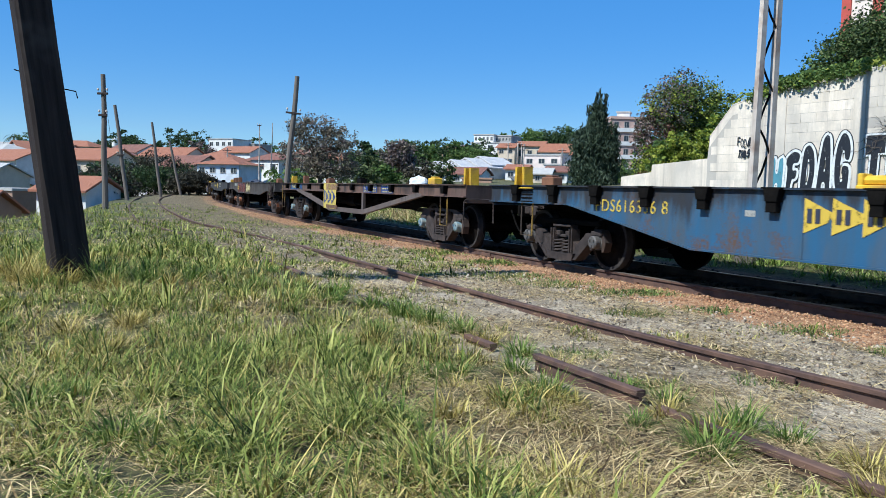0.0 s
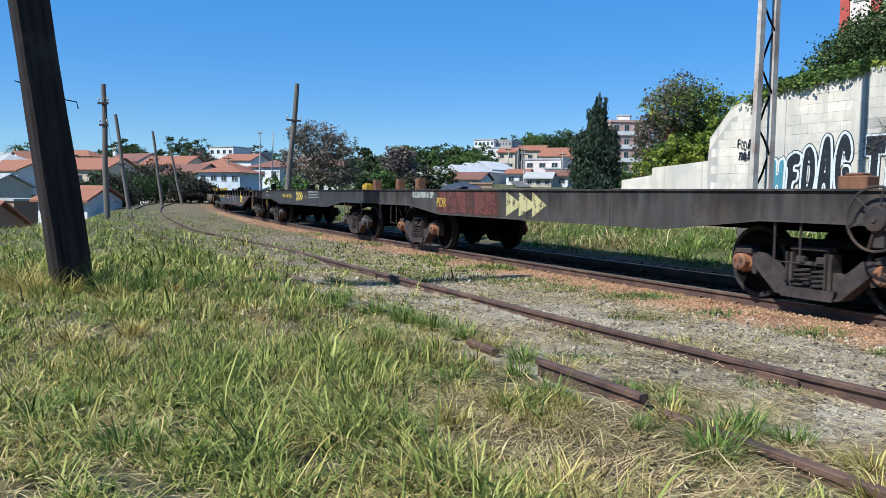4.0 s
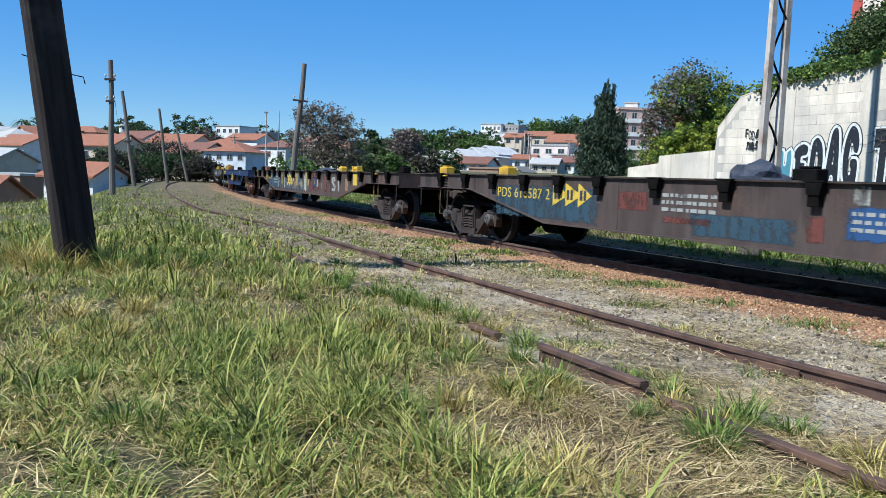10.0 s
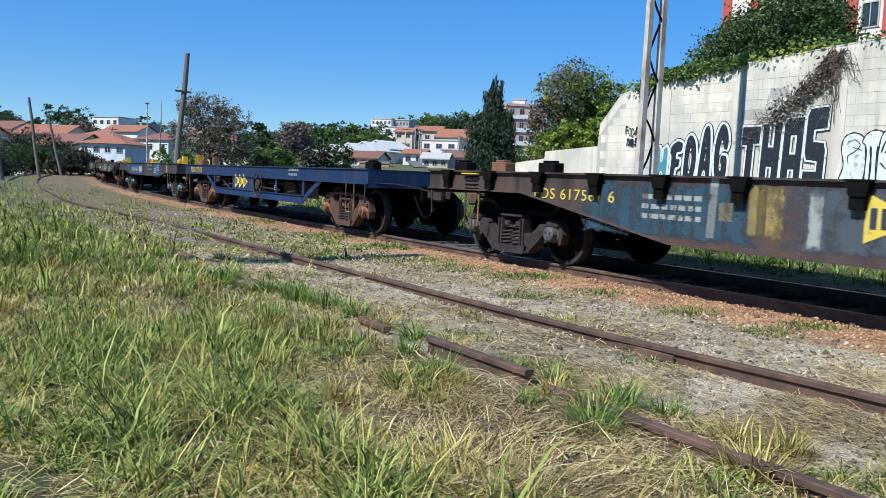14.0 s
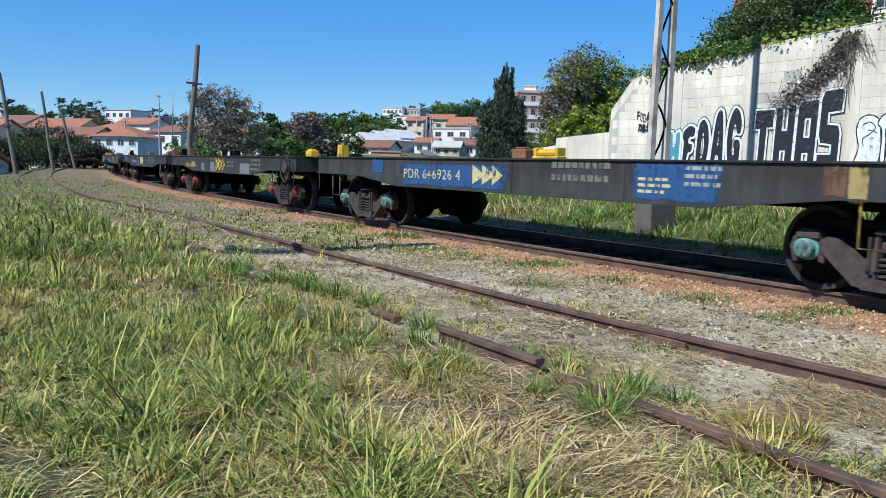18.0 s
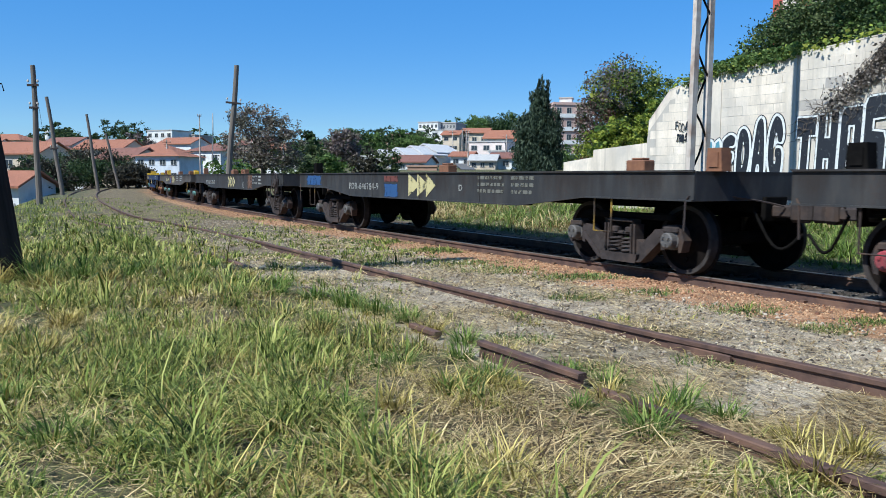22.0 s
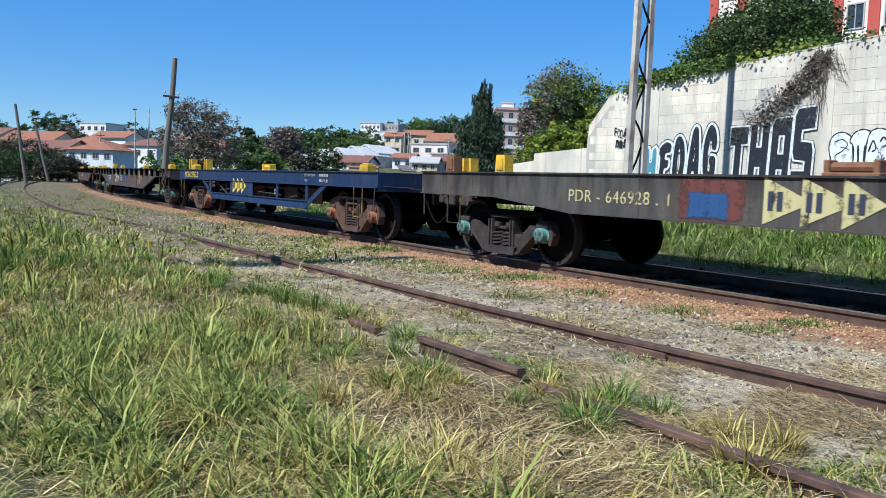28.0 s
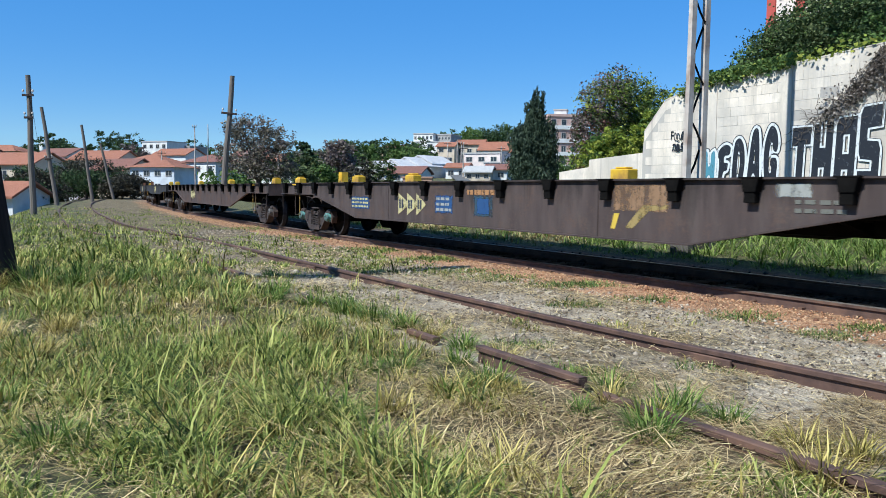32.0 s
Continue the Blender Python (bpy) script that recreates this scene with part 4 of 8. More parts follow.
def pocket_wagon(label, paint, L=19.8, cap="grey", brake=0, top=1.28, shift=0.0):
    """The long wagon with fish-bellied side girders and stake pockets along the top edge."""
    w = wagon_base("stake_pocket_wagon", L, label, cap, 1.9, None, 1.5)
    e, lo = top - 0.30, top - 0.78
    for sy in (-1, 1):
        low = [(-L / 2, e), (-L / 2 + 2.45, e), (-L / 2 + 5.1, lo), (L / 2 - 5.1, lo), (L / 2 - 2.45, e), (L / 2, e)]
        side_plate(w, {"top": top, "low": low}, sy * 1.35, sy, P[paint], 0.05)
        for x in (-3.2, 3.2):
            seam(w, x, sy, lo + 0.025, top - 0.025, P[paint])
    bm = bmesh.new()
    # a pocket: a tapered box under the top flange, its shaded hollow coloured near black
    prism(bm, [(-0.10, 0), (0.12, 0), (0.085, -0.15), (-0.075, -0.15)], -0.10, 0.0)
    box(bm, -0.075, 0.07, -0.085, 0.0, -0.27, -0.145, 0.006)
    box(bm, -0.13, 0.14, -0.105, 0.0, -0.012, 0.006)
    pk = part("stake_pocket", bm, M_DARK, w)
    for sy in (-1, 1):
        for k, a in enumerate(POCKETS):
            m = pose(-L / 2 + a + shift, sy * 1.351, top - 0.002, 0, 0, 0 if sy < 0 else 180)
            if sy < 0 and k == 0:
                pk.matrix_basis = m
            else:
                same("stake_pocket", pk, m, w)
    underframe(w, L, top, L / 2, lo + 0.02, P[paint])
    for sx in (-1, 1):
        x = sx * (L / 2 - (1.2 if sx < 0 else 1.75))
        stirrup(w, x, 0.34, -1.34, 0.45, e + 0.02)
        bm = bmesh.new()
        tube(bm, [(x - 0.2, -1.36, top - 0.05), (x - 0.2, -1.41, top - 0.05), (x + 0.2, -1.41, top - 0.05), (x + 0.2, -1.36, top - 0.05)], 0.012, 6)
        part("hand_grip", bm, M_YELLOW, w)
        bm = bmesh.new()
        for zz in (0.08, 0.14, 0.20, 0.26):
            box(bm, x - 0.17, x + 0.17, -1.362, -1.35, top - zz - 0.02, top - zz)
        part("card_frame", bm, M_DARK, w)
        grab(w, sx * (L / 2 - 0.12), sx)
    if brake:
        brake_wheel(w, L / 2 - 0.42, 0.98, -1.46)
    return w


def truss_wagon(label, L=15.9, top=1.28):
    """The old wagon with an open truss under each side."""
    w = wagon_base("truss_wagon", L, label, "blue", 1.86, "deep", 1.72)
    e = top - 0.25
    for sy in (-1, 1):
        side_plate(w, {"top": top, "low": [(-L / 2, e), (L / 2, e)]}, sy * 1.35, sy, P["rust"], 0.05, "side_sill")
        x = lambda a: a - L / 2
        for pts in ([(x(2.6), e - 0.02), (x(2.8), e + 0.06), (x(6.6), 0.60), (x(6.6), 0.48)], [(x(6.6), 0.48), (x(9.65), 0.48), (x(9.65), 0.60), (x(6.6), 0.60)], [(x(9.65), 0.48), (x(13.6), e - 0.02), (x(13.4), e + 0.06), (x(9.65), 0.60)]):
            bm = bmesh.new()
            prism(bm, pts, min(sy * 1.33, sy * 1.43), max(sy * 1.33, sy * 1.43))
            part("truss_member", bm, P["dusty"], w)
        for a in (6.7, 9.6):
            bm = bmesh.new()
            box(bm, x(a) - 0.06, x(a) + 0.06, min(sy * 1.33, sy * 1.41), max(sy * 1.33, sy * 1.41), 0.55, e, 0.008)
            part("truss_post", bm, P["dusty"], w)
    bm = bmesh.new()
    # pockets near black, so the colour stands for their shaded hollows
    prism(bm, [(-0.09, 0), (0.09, 0), (0.06, -0.16), (-0.06, -0.16)], -0.10, 0.0)
    pk = part("stake_pocket", bm, M_DARK, w)
    for sy in (-1, 1):
        for k in range(10):
            m = pose(-L / 2 + 1.1 + 1.52 * k, sy * 1.351, top - 0.03, 0, 0, 0 if sy < 0 else 180)
            if sy < 0 and k == 4:
                continue
            if sy < 0 and k == 0:
                pk.matrix_basis = m
            else:
                same("stake_pocket", pk, m, w)
    underframe(w, L, top, L / 2, 0.62, P["brown"])
    # inner plates and brake gear added to fill the truss's shaded inside with black
    for y in (-0.62, 0.62):
        bm = bmesh.new()
        plate(bm, [(x(3.4), 1.02), (x(4.6), 0.66), (x(11.4), 0.66), (x(12.6), 1.02)], [[(x(a), 0.80), (x(a + 0.55), 0.80), (x(a + 0.55), 0.92), (x(a), 0.92)] for a in (5.2, 7.7, 8.6, 10.4)], y - 0.01, y + 0.01)
        part("inner_girder", bm, M_DARK, w)
    for a0, z0, a1, z1, y in ((4.2, 0.86, 7.4, 0.78, -0.95), (7.0, 0.74, 9.4, 0.70, -1.05), (9.2, 0.90, 12.0, 0.84, -0.9)):
        bm = bmesh.new()
        tube(bm, [(x(a0), y, z0), (x(a1), y, z1)], 0.02, 8)
        part("brake_rod", bm, M_DARK, w)
    bm = bmesh.new()
    tube(bm, [(x(7.1), -0.95, 0.80), (x(7.9), -0.95, 0.80)], 0.16, 14)
    part("air_tank", bm, M_DARK, w)
    stirrup(w, -L / 2 + 0.45, 0.40, -1.38, 0.42, 1.18)
    stirrup(w, L / 2 - 1.0, 0.34, -1.36, 0.45, e)
    grab(w, L / 2 - 0.05, 1)
    return w


def blue_wagon(label, L=13.7, top=1.27):
    """The navy wagon: a deep girder with rectangular openings and a sloping brace at each end."""
    w = wagon_base("girder_wagon", L, label, "orange", 1.53, "rusty")
    e, b1, b0 = top - 0.30, 0.64, 0.46
    X = lambda a: a - L / 2
    for sy in (-1, 1):
        ya, yb = min(sy * 1.35, sy * 1.335), max(sy * 1.35, sy * 1.335)
        side_plate(w, {"top": top, "low": [(-L / 2, e), (L / 2, e)]}, sy * 1.35, sy, P["navy"], 0.03, "side_sill")
        bm = bmesh.new()
        box(bm, X(3.6), X(10.5), ya, yb, b0, b1)
        part("bottom_chord", bm, P["navy"], w)
        for out, z in ((1.40, b0), (1.38, b1 - 0.02)):
            bm = bmesh.new()
            box(bm, X(3.6), X(10.5), min(sy * 1.35, sy * out), max(sy * 1.35, sy * out), z, z + 0.02)
            part("chord_flange", bm, P["navy"], w)
        for a0, a1 in ((5.2, 7.0), (8.62, 8.76)):
            bm = bmesh.new()
            box(bm, X(a0), X(a1), ya + 0.002, yb - 0.002, b1, e)
            part("web_plate", bm, P["navy"], w)
        for a0, a1 in ((2.45, 3.75), (11.55, 10.25)):
            bm = bmesh.new()
            q = [(X(a0), e + 0.02), (X(a0) + (0.28 if a1 > a0 else -0.28), e + 0.02), (X(a1) + (0.12 if a1 > a0 else -0.12), b0), (X(a1) - (0.15 if a1 > a0 else -0.15), b0 + 0.02)]
            prism(bm, q, ya - 0.004, yb + 0.004)
            part("end_brace", bm, P["navy"], w)
        for a in (3.42, 10.45):
            bm = bmesh.new()
            box(bm, X(a) - 0.06, X(a) + 0.06, ya - 0.003, yb + 0.003, b0 + 0.1, e)
            part("web_post", bm, P["navy"], w)
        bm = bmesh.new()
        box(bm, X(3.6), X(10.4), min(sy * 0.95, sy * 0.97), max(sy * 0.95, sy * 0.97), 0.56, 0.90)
        # near girder in lighter brown for the light on it, far one near black
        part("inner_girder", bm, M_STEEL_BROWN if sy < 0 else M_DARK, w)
    underframe(w, L, top, L / 2, 0.55, P["navy"])
    bm = bmesh.new()
    tube(bm, [(X(3.8), -1.15, 0.86), (X(10.2), -1.15, 0.86)], 0.025, 8)
    part("brake_rod", bm, M_STEEL, w)
    for k, (a0, z0, a1, z1) in enumerate(((3.7, 0.92, 4.6, 0.62), (3.9, 0.70, 5.2, 0.78), (7.0, 0.74, 8.6, 0.70), (8.9, 0.90, 10.3, 0.88), (9.0, 0.66, 9.7, 0.74), (4.4, 0.90, 5.1, 0.68))):
        bm = bmesh.new()
        tube(bm, [(X(a0), -1.24 + 0.02 * k, z0), (X(a1), -1.24 + 0.02 * k, z1)], 0.018, 8)
        part("brake_rod", bm, M_STEEL, w)
    bm = bmesh.new()
    box(bm, X(7.65), X(8.2), -1.12, -0.96, 0.52, 0.93, 0.02)
    part("air_reservoir_box", bm, M_DARK, w)
    for a in (4.5, 7.5, 9.6):
        bm = bmesh.new()
        box(bm, X(a) - 0.12, X(a) + 0.12, -1.22, -1.08, 0.76, 0.80)
        box(bm, X(a) - 0.04, X(a) + 0.04, -1.2, -1.1, 0.66, 0.90, 0.01)
        part("brake_lever", bm, M_DARK, w)
    stirrup(w, -L / 2 + 0.45, 0.36, -1.37, 0.40, e + 0.02)
    stirrup(w, L / 2 - 0.75, 0.36, -1.37, 0.42, e + 0.02)
    grab(w, L / 2 - 0.1, 1)
    return w


# ---- the train ----
SPEED = 6.5
TRAIN = []


MARKS = ("lettering", "paint", "pennant", "sign", "small_print", "scrawl", "blue_square", "yellow_scrawl", "faded_paint")


def join_train(w, L, left, back=0.0):
    """left: how far up the line the wagon's rear end stands at the start. back: by how much its painted marks sit further to the rear."""
    for c in w.children:
        if c.name.startswith(MARKS):
            c.location.x -= back
    TRAIN.append((w, L, left - L / 2))


def deck_locks(w, L, top, spec):
    for a, y, kind, mat in spec:
        lock(w, a - L / 2, y, top - 0.012, kind, {"y": M_YELLOW, "r": M_RUSTBLOCK, "d": M_DARK}[mat])


def tarpaulin(w, x, top, mat, size=(0.5, 0.35, 0.2)):
    """Crumpled sacking left on the deck."""
    bm = bmesh.new()
    bmesh.ops.create_icosphere(bm, subdivisions=3, radius=1.0)
    for v in bm.verts:
        k = 1 + 0.35 * noise.noise(v.co * 2.3 + Vector((x, 0, 0)))
        v.co = Vector((v.co.x * size[0] * k, v.co.y * size[1] * k, max(0, v.co.z) * size[2] * k))
    ob = part("sacking", bm, mat, w, "crumpled sacking left on the deck")
    ob.location = (x, -0.4, top - 0.015)


RAG = {"yellow": "yellowp", "white": "whitep", "cream": "creamp"}
M_SACK = surface("white_sacking", (0.45, 0.46, 0.45), (0.7, 0.71, 0.7), 12, 0.8, 0, 30, 0.5)
M_SACKD = surface("dark_sacking", (0.02, 0.025, 0.04), (0.05, 0.055, 0.075), 12, 0.7, 0, 30, 0.5)

w = pocket_wagon("long blue-and-rust steel flat wagon with fish-bellied sides", "bluebrown", shift=0.33)
lettering(w, "PDS616336 8", 3.1, 4.62, 0.92, 19.8, D["yworn"])
arrows(w, 6.7, 7.75, 0.80, 1.18, 19.8, D["yellow"])
patch(w, 5.9, 6.05, 0.95, 1.02, 19.8, D["white"], "paint_mark")
deck_locks(w, 19.8, 1.28, [(1.4, -1.0, 0, "r"), (7.4, -1.05, 2, "y"), (0.35, -0.9, 1, "y"), (12, -1, 0, "y")])
tarpaulin(w, -1.9, 1.28, M_SACKD, (1.0, 0.6, 0.36))
join_train(w, 19.8, 6.84)

w = truss_wagon("rust-brown steel flat wagon with an open truss under its side", 15.7)
L = 15.7
patch(w, 6.2, 7.5, 0.54, 1.27, L, D["signp"], "sign_panel", -1.436, label="yellow sign panel worn through to bare steel")
arrows(w, 6.28, 7.46, 0.68, 1.10, L, D["deep"], False, -1.442)
for a in (6.36, 6.70, 7.08):
    patch(w, a, a + 0.06, 0.78, 1.0, L, D["ycl"], "sign_bar", -1.447)
    patch(w, a + 0.09, a + 0.15, 0.78, 1.0, L, D["ycl"], "sign_bar", -1.447)
patch(w, 6.22, 7.48, 1.08, 1.26, L, D["peach"], "rust_stain", -1.439)
patch(w, 6.22, 7.48, 0.545, 0.66, L, D["rust"], "rust_stain", -1.439)
patch(w, 9.72, 10.78, 1.04, 1.268, L, D["deep"])
for k, words in enumerate(("PESO BRUTO MAX", "TARA", "LOTACAO MAX")):
    lettering(w, words, 9.76, 9.76 + 0.042 * len(words), 1.205 - 0.07 * k, L, D["cream"], high=0.05)
    text_rows(w, 10.45, 10.74, 1.205 - 0.07 * k, 1.25 - 0.07 * k, L, D["cream"], 1)
patch(w, 11.1, 11.95, 1.04, 1.268, L, D["deep"])
text_rows(w, 11.15, 11.85, 1.07, 1.25, L, D["cream"], 3)
patch(w, 1.5, 3.3, 1.04, 1.265, L, D["blue"])
lettering(w, "PCS622 189-1", 1.85, 2.9, 1.12, L, D["ycl"], high=0.13)
deck_locks(w, L, 1.28, [(0.5, -1.0, 3, "y"), (13.4, -1.0, 0, "y"), (15.2, -1.0, 1, "y"), (5.2, -1, 0, "r"), (8.0, -0.9, 0, "d"), (2.2, -1.0, 3, "r")])
tarpaulin(w, 11.0 - L / 2, 1.28, M_SACK, (0.3, 0.25, 0.22))
join_train(w, L, 23.5, 0.2)

L = 13.93
w = flat_wagon("dusty grey steel flat wagon with faded red patches and scrawls", "greyb", L, "orange", 1)
patch(w, 3.4, 6.2, 0.79, 1.27, L, D["red"])
arrows(w, 6.4, 7.7, 0.82, 1.24, L, D["cream"], False)
lettering(w, "PDR", 3.5, 3.95, 0.93, L, D["yellow"], high=0.19)
patch(w, 2.1, 3.3, 1.10, 1.25, L, D["whitep"], "scrawl", skew=0.1)
deck_locks(w, L, 1.29, [(0.5, -1, 3, "r"), (1.7, -1, 3, "r"), (12.9, -1, 0, "r")])
tarpaulin(w, 2.6 - L / 2, 1.29, M_SACKD, (0.7, 0.4, 0.16))
join_train(w, L, 38.67, 0.13)

w = flat_wagon("dark grey steel flat wagon with yellow pennants", "grey", L, "grey")
lettering(w, "PDR-646790-3", 4.13, 5.72, 1.01, L, D["yellow"], high=0.14)
arrows(w, 6.4, 7.4, 0.90, 1.25, L, D["ycl"])
patch(w, 7.74, 7.78, 1.0, 1.12, L, D["yellow"], "paint_mark")
text_rows(w, 8.1, 8.85, 1.02, 1.24, L, D["white"])
text_rows(w, 8.95, 9.5, 1.03, 1.24, L, D["white"])
patch(w, 1.04, 1.35, 1.20, 1.26, L, D["yellow"], "sign_bar")
text_rows(w, 0.9, 1.5, 1.06, 1.10, L, D["white"], 1)
deck_locks(w, L, 1.29, [(0.6, -1, 3, "d"), (6.9, -1, 2, "d"), (13.2, -1, 0, "y"), (13.7, -0.9, 3, "r")])
join_train(w, L, 53.78, 0.12)

L = 20.34
w = pocket_wagon("long dark brown steel wagon daubed with teal and red paint", "brownd", L, "grey", 1, shift=0.55)
patch(w, 3.3, 6.6, 0.55, 1.12, L, D["teal"])
lettering(w, "PDS 616587 2", 3.5, 5.2, 0.89, L, D["yellow"])
arrows(w, 5.3, 6.35, 0.80, 1.17, L, D["yellow"])
for a0, a1, z0, z1, c in ((6.95, 7.65, 0.82, 1.09, "red"), (7.9, 8.8, 0.70, 0.78, "red"), (8.4, 10.1, 0.56, 0.86, "teal"), (10.18, 10.42, 0.62, 0.92, "red"), (10.65, 11.27, 0.68, 1.04, "blue"), (10.72, 10.92, 1.04, 1.24, "whitep"), (11.9, 12.7, 0.6, 0.95, "teal")):
    patch(w, a0, a1, z0, z1, L, D[RAG.get(c, c)], "paint_patch", skew=0.06 if c == "white" else 0.0)
text_rows(w, 7.9, 8.9, 0.85, 1.08, L, D["white"])
text_rows(w, 10.72, 11.2, 0.78, 0.98, L, D["white"])
# a yellow figure, white slashes and a black smear
FIGURE = ((0.05, 0.95), (0.30, 1.0), (1.0, 0.97), (1.0, 0.80), (0.72, 0.78), (0.62, 0.62), (0.80, 0.55), (1.0, 0.5), (0.98, 0.42), (0.78, 0.36), (0.62, 0.1), (0.42, 0.05), (0.45, 0.18), (0.60, 0.40), (0.42, 0.45), (0.28, 0.38), (0.2, 0.12), (0.0, 0.08), (0.0, 0.2), (0.1, 0.28), (0.14, 0.52), (0.02, 0.55), (0.05, 0.66), (0.30, 0.68), (0.42, 0.78), (0.05, 0.82))
daub(w, [(14.15 + 0.95 * u, 0.64 + 0.60 * v) for u, v in FIGURE], L, D["ycl"], "yellow_scrawl")
daub(w, [(11.72, 0.96), (11.80, 0.99), (12.06, 0.63), (12.02, 0.59)], L, D["white"])
daub(w, [(11.82, 1.25), (12.02, 1.24), (11.98, 1.14), (12.2, 1.02), (12.05, 0.97), (11.86, 1.02), (11.92, 1.10)], L, D["white"])
daub(w, [(12.28, 1.19), (12.52, 1.16), (12.48, 1.02), (12.40, 1.00), (12.36, 1.10), (12.27, 1.10)], L, D["white"])
daub(w, [(12.66, 1.09), (13.06, 1.08), (13.05, 0.98), (12.98, 0.94), (12.99, 0.74), (12.95, 0.72), (12.92, 0.92), (12.80, 0.95), (12.66, 0.98)], L, D["dark"])
for a in (13.12, 13.22):
    daub(w, [(a, 1.24), (a + 0.025, 1.24), (a + 0.03, 0.98), (a + 0.005, 0.98)], L, D["faint"])
deck_locks(w, L, 1.28, [(0.6, -1, 0, "y"), (3.2, -1.0, 0, "y"), (9.8, -0.9, 0, "d"), (12, -1, 0, "d")])
tarpaulin(w, 8.6 - L / 2, 1.28, M_SACKD, (0.4, 0.3, 0.25))
join_train(w, L, 75.38)

L = 19.8
w = pocket_wagon("long rust-red steel wagon with streaked graffiti and yellow pennants", "brown", L, "grey", 0)
lettering(w, "PDS 617561 6", 2.7, 4.2, 0.93, L, D["ycl"], high=0.14)
patch(w, 3.6, 6.3, 0.55, 1.2, L, D["teal"])
text_rows(w, 4.65, 5.5, 0.78, 1.06, L, D["white"], 3)
for a0, a1, z0, z1, c in ((5.58, 5.68, 0.62, 1.26, "white"), (5.71, 5.91, 0.80, 1.02, "creamp"), (6.06, 6.5, 0.66, 1.22, "yellowp"), (6.75, 6.9, 0.6, 1.15, "whitep"), (8.5, 8.72, 0.62, 1.22, "peach"), (8.72, 9.1, 0.72, 1.2, "yellowp"), (9.2, 9.5, 0.60, 1.0, "teal"), (9.6, 9.78, 0.62, 1.2, "peach"), (10.05, 10.19, 0.62, 1.12, "white"), (10.24, 10.41, 0.58, 1.24, "yellow"), (10.41, 10.56, 0.6, 1.1, "blue"), (10.56, 10.75, 0.75, 1.2, "yellowp"), (10.75, 11.2, 0.6, 1.2, "red"), (11.2, 12.2, 0.62, 1.2, "red"), (11.4, 11.66, 1.08, 1.25, "peach"), (12.8, 13.1, 0.62, 1.15, "red"), (13.4, 13.7, 0.62, 1.1, "red"), (16.0, 16.4, 0.9, 1.22, "yellow"), (15.2, 15.5, 0.7, 1.1, "peach")):
    patch(w, a0, a1, z0, z1, L, D[c], "paint_patch", skew=0.03 if c in ("white", "peach") else 0.0)
for u in range(9):
    a, z = 9.25 + 0.065 * u, 0.72 + 0.03 * (u % 4)
    daub(w, [(a, z), (a + 0.07, z + 0.03), (a + 0.05, z + 0.13), (a - 0.02, z + 0.10)], L, D["creamp"])
daub(w, [(11.86, 0.74), (12.02, 0.76), (12.12, 0.86), (12.0, 0.90), (12.1, 0.98), (11.9, 1.05), (11.86, 0.9)], L, D["whitep"])
for a, z in ((12.46, 0.72), (12.9, 0.72), (13.0, 0.92)):
    daub(w, [(a, z + 0.2), (a + 0.06, z + 0.18), (a + 0.16, z), (a + 0.1, z)], L, D["peach"])
# white figures near the front
daub(w, [(13.72, 1.08), (14.1, 1.12), (14.16, 1.0), (13.92, 0.96), (14.2, 0.84), (14.14, 0.70), (13.8, 0.68), (13.78, 0.76), (14.02, 0.80), (13.74, 0.94)], L, D["white"])
daub(w, [(14.42, 1.12), (14.52, 1.14), (14.62, 0.78), (14.56, 0.68), (14.46, 0.72)], L, D["white"])
patch(w, 6.4, 11.0, 0.56, 1.22, L, D["haze"], "faded_paint", -1.3526)
patch(w, 11.3, 11.87, 0.73, 1.08, L, D["navyp"], "blue_square", -1.356)
lettering(w, "E", 11.56, 11.63, 0.86, L, D["yworn"], y=-1.3595, high=0.1)
arrows(w, 7.3, 8.45, 0.71, 1.17, L, D["ycl"], True, -1.3585)
deck_locks(w, L, 1.28, [(0.5, -1, 0, "d"), (1.5, -1, 0, "r"), (2.6, -1, 0, "d"), (15.2, -1, 2, "y"), (19.2, -1, 0, "d"), (13.0, -0.8, 0, "y")])
tarpaulin(w, 9.6 - L / 2, 1.28, M_SACKD, (0.6, 0.4, 0.14))
join_train(w, L, 96.4)

L = 13.7
w = blue_wagon("navy blue steel wagon with open girder sides and rusty bogies")
lettering(w, "PCR622753.8", 0.8, 2.1, 1.03, L, D["ycl"], high=0.16)
arrows(w, 5.5, 6.6, 0.66, 1.05, L, D["ycl"], True)
text_rows(w, 9.6, 10.2, 1.07, 1.22, L, D["white"], 2)
lettering(w, "E", 8.65, 8.73, 0.70, L, D["white"], high=0.12)
brake_wheel(w, 7.6 - L / 2, 0.80, -1.44)
deck_locks(w, L, 1.27, [(0.4, -1, 1, "y"), (0.9, -1, 0, "r"), (2.3, -1, 3, "r"), (6.6, -1, 2, "d"), (13.2, -1, 0, "d")])
join_train(w, L, 112.25, 0.05)

L = 13.99
w = flat_wagon("dark grey steel flat wagon with bright blue number band", "grey", L, "teal")
patch(w, 3.7, 7.1, 0.80, 1.2, L, D["blue"])
lettering(w, "PDR 646926 4", 3.93, 5.75, 0.93, L, D["cream"], high=0.16)
arrows(w, 6.1, 6.9, 0.88, 1.18, L, D["cream"], False, -1.3585)
patch(w, 2.67, 3.15, 0.98, 1.28, L, D["blue"], "blue_square")
text_rows(w, 8.0, 9.15, 1.0, 1.25, L, D["faint"], 2)
patch(w, 9.45, 10.85, 0.80, 1.275, L, D["blue"])
text_rows(w, 9.6, 10.1, 0.90, 1.08, L, D["cream"])
text_rows(w, 10.3, 10.8, 1.0, 1.22, L, D["white"])
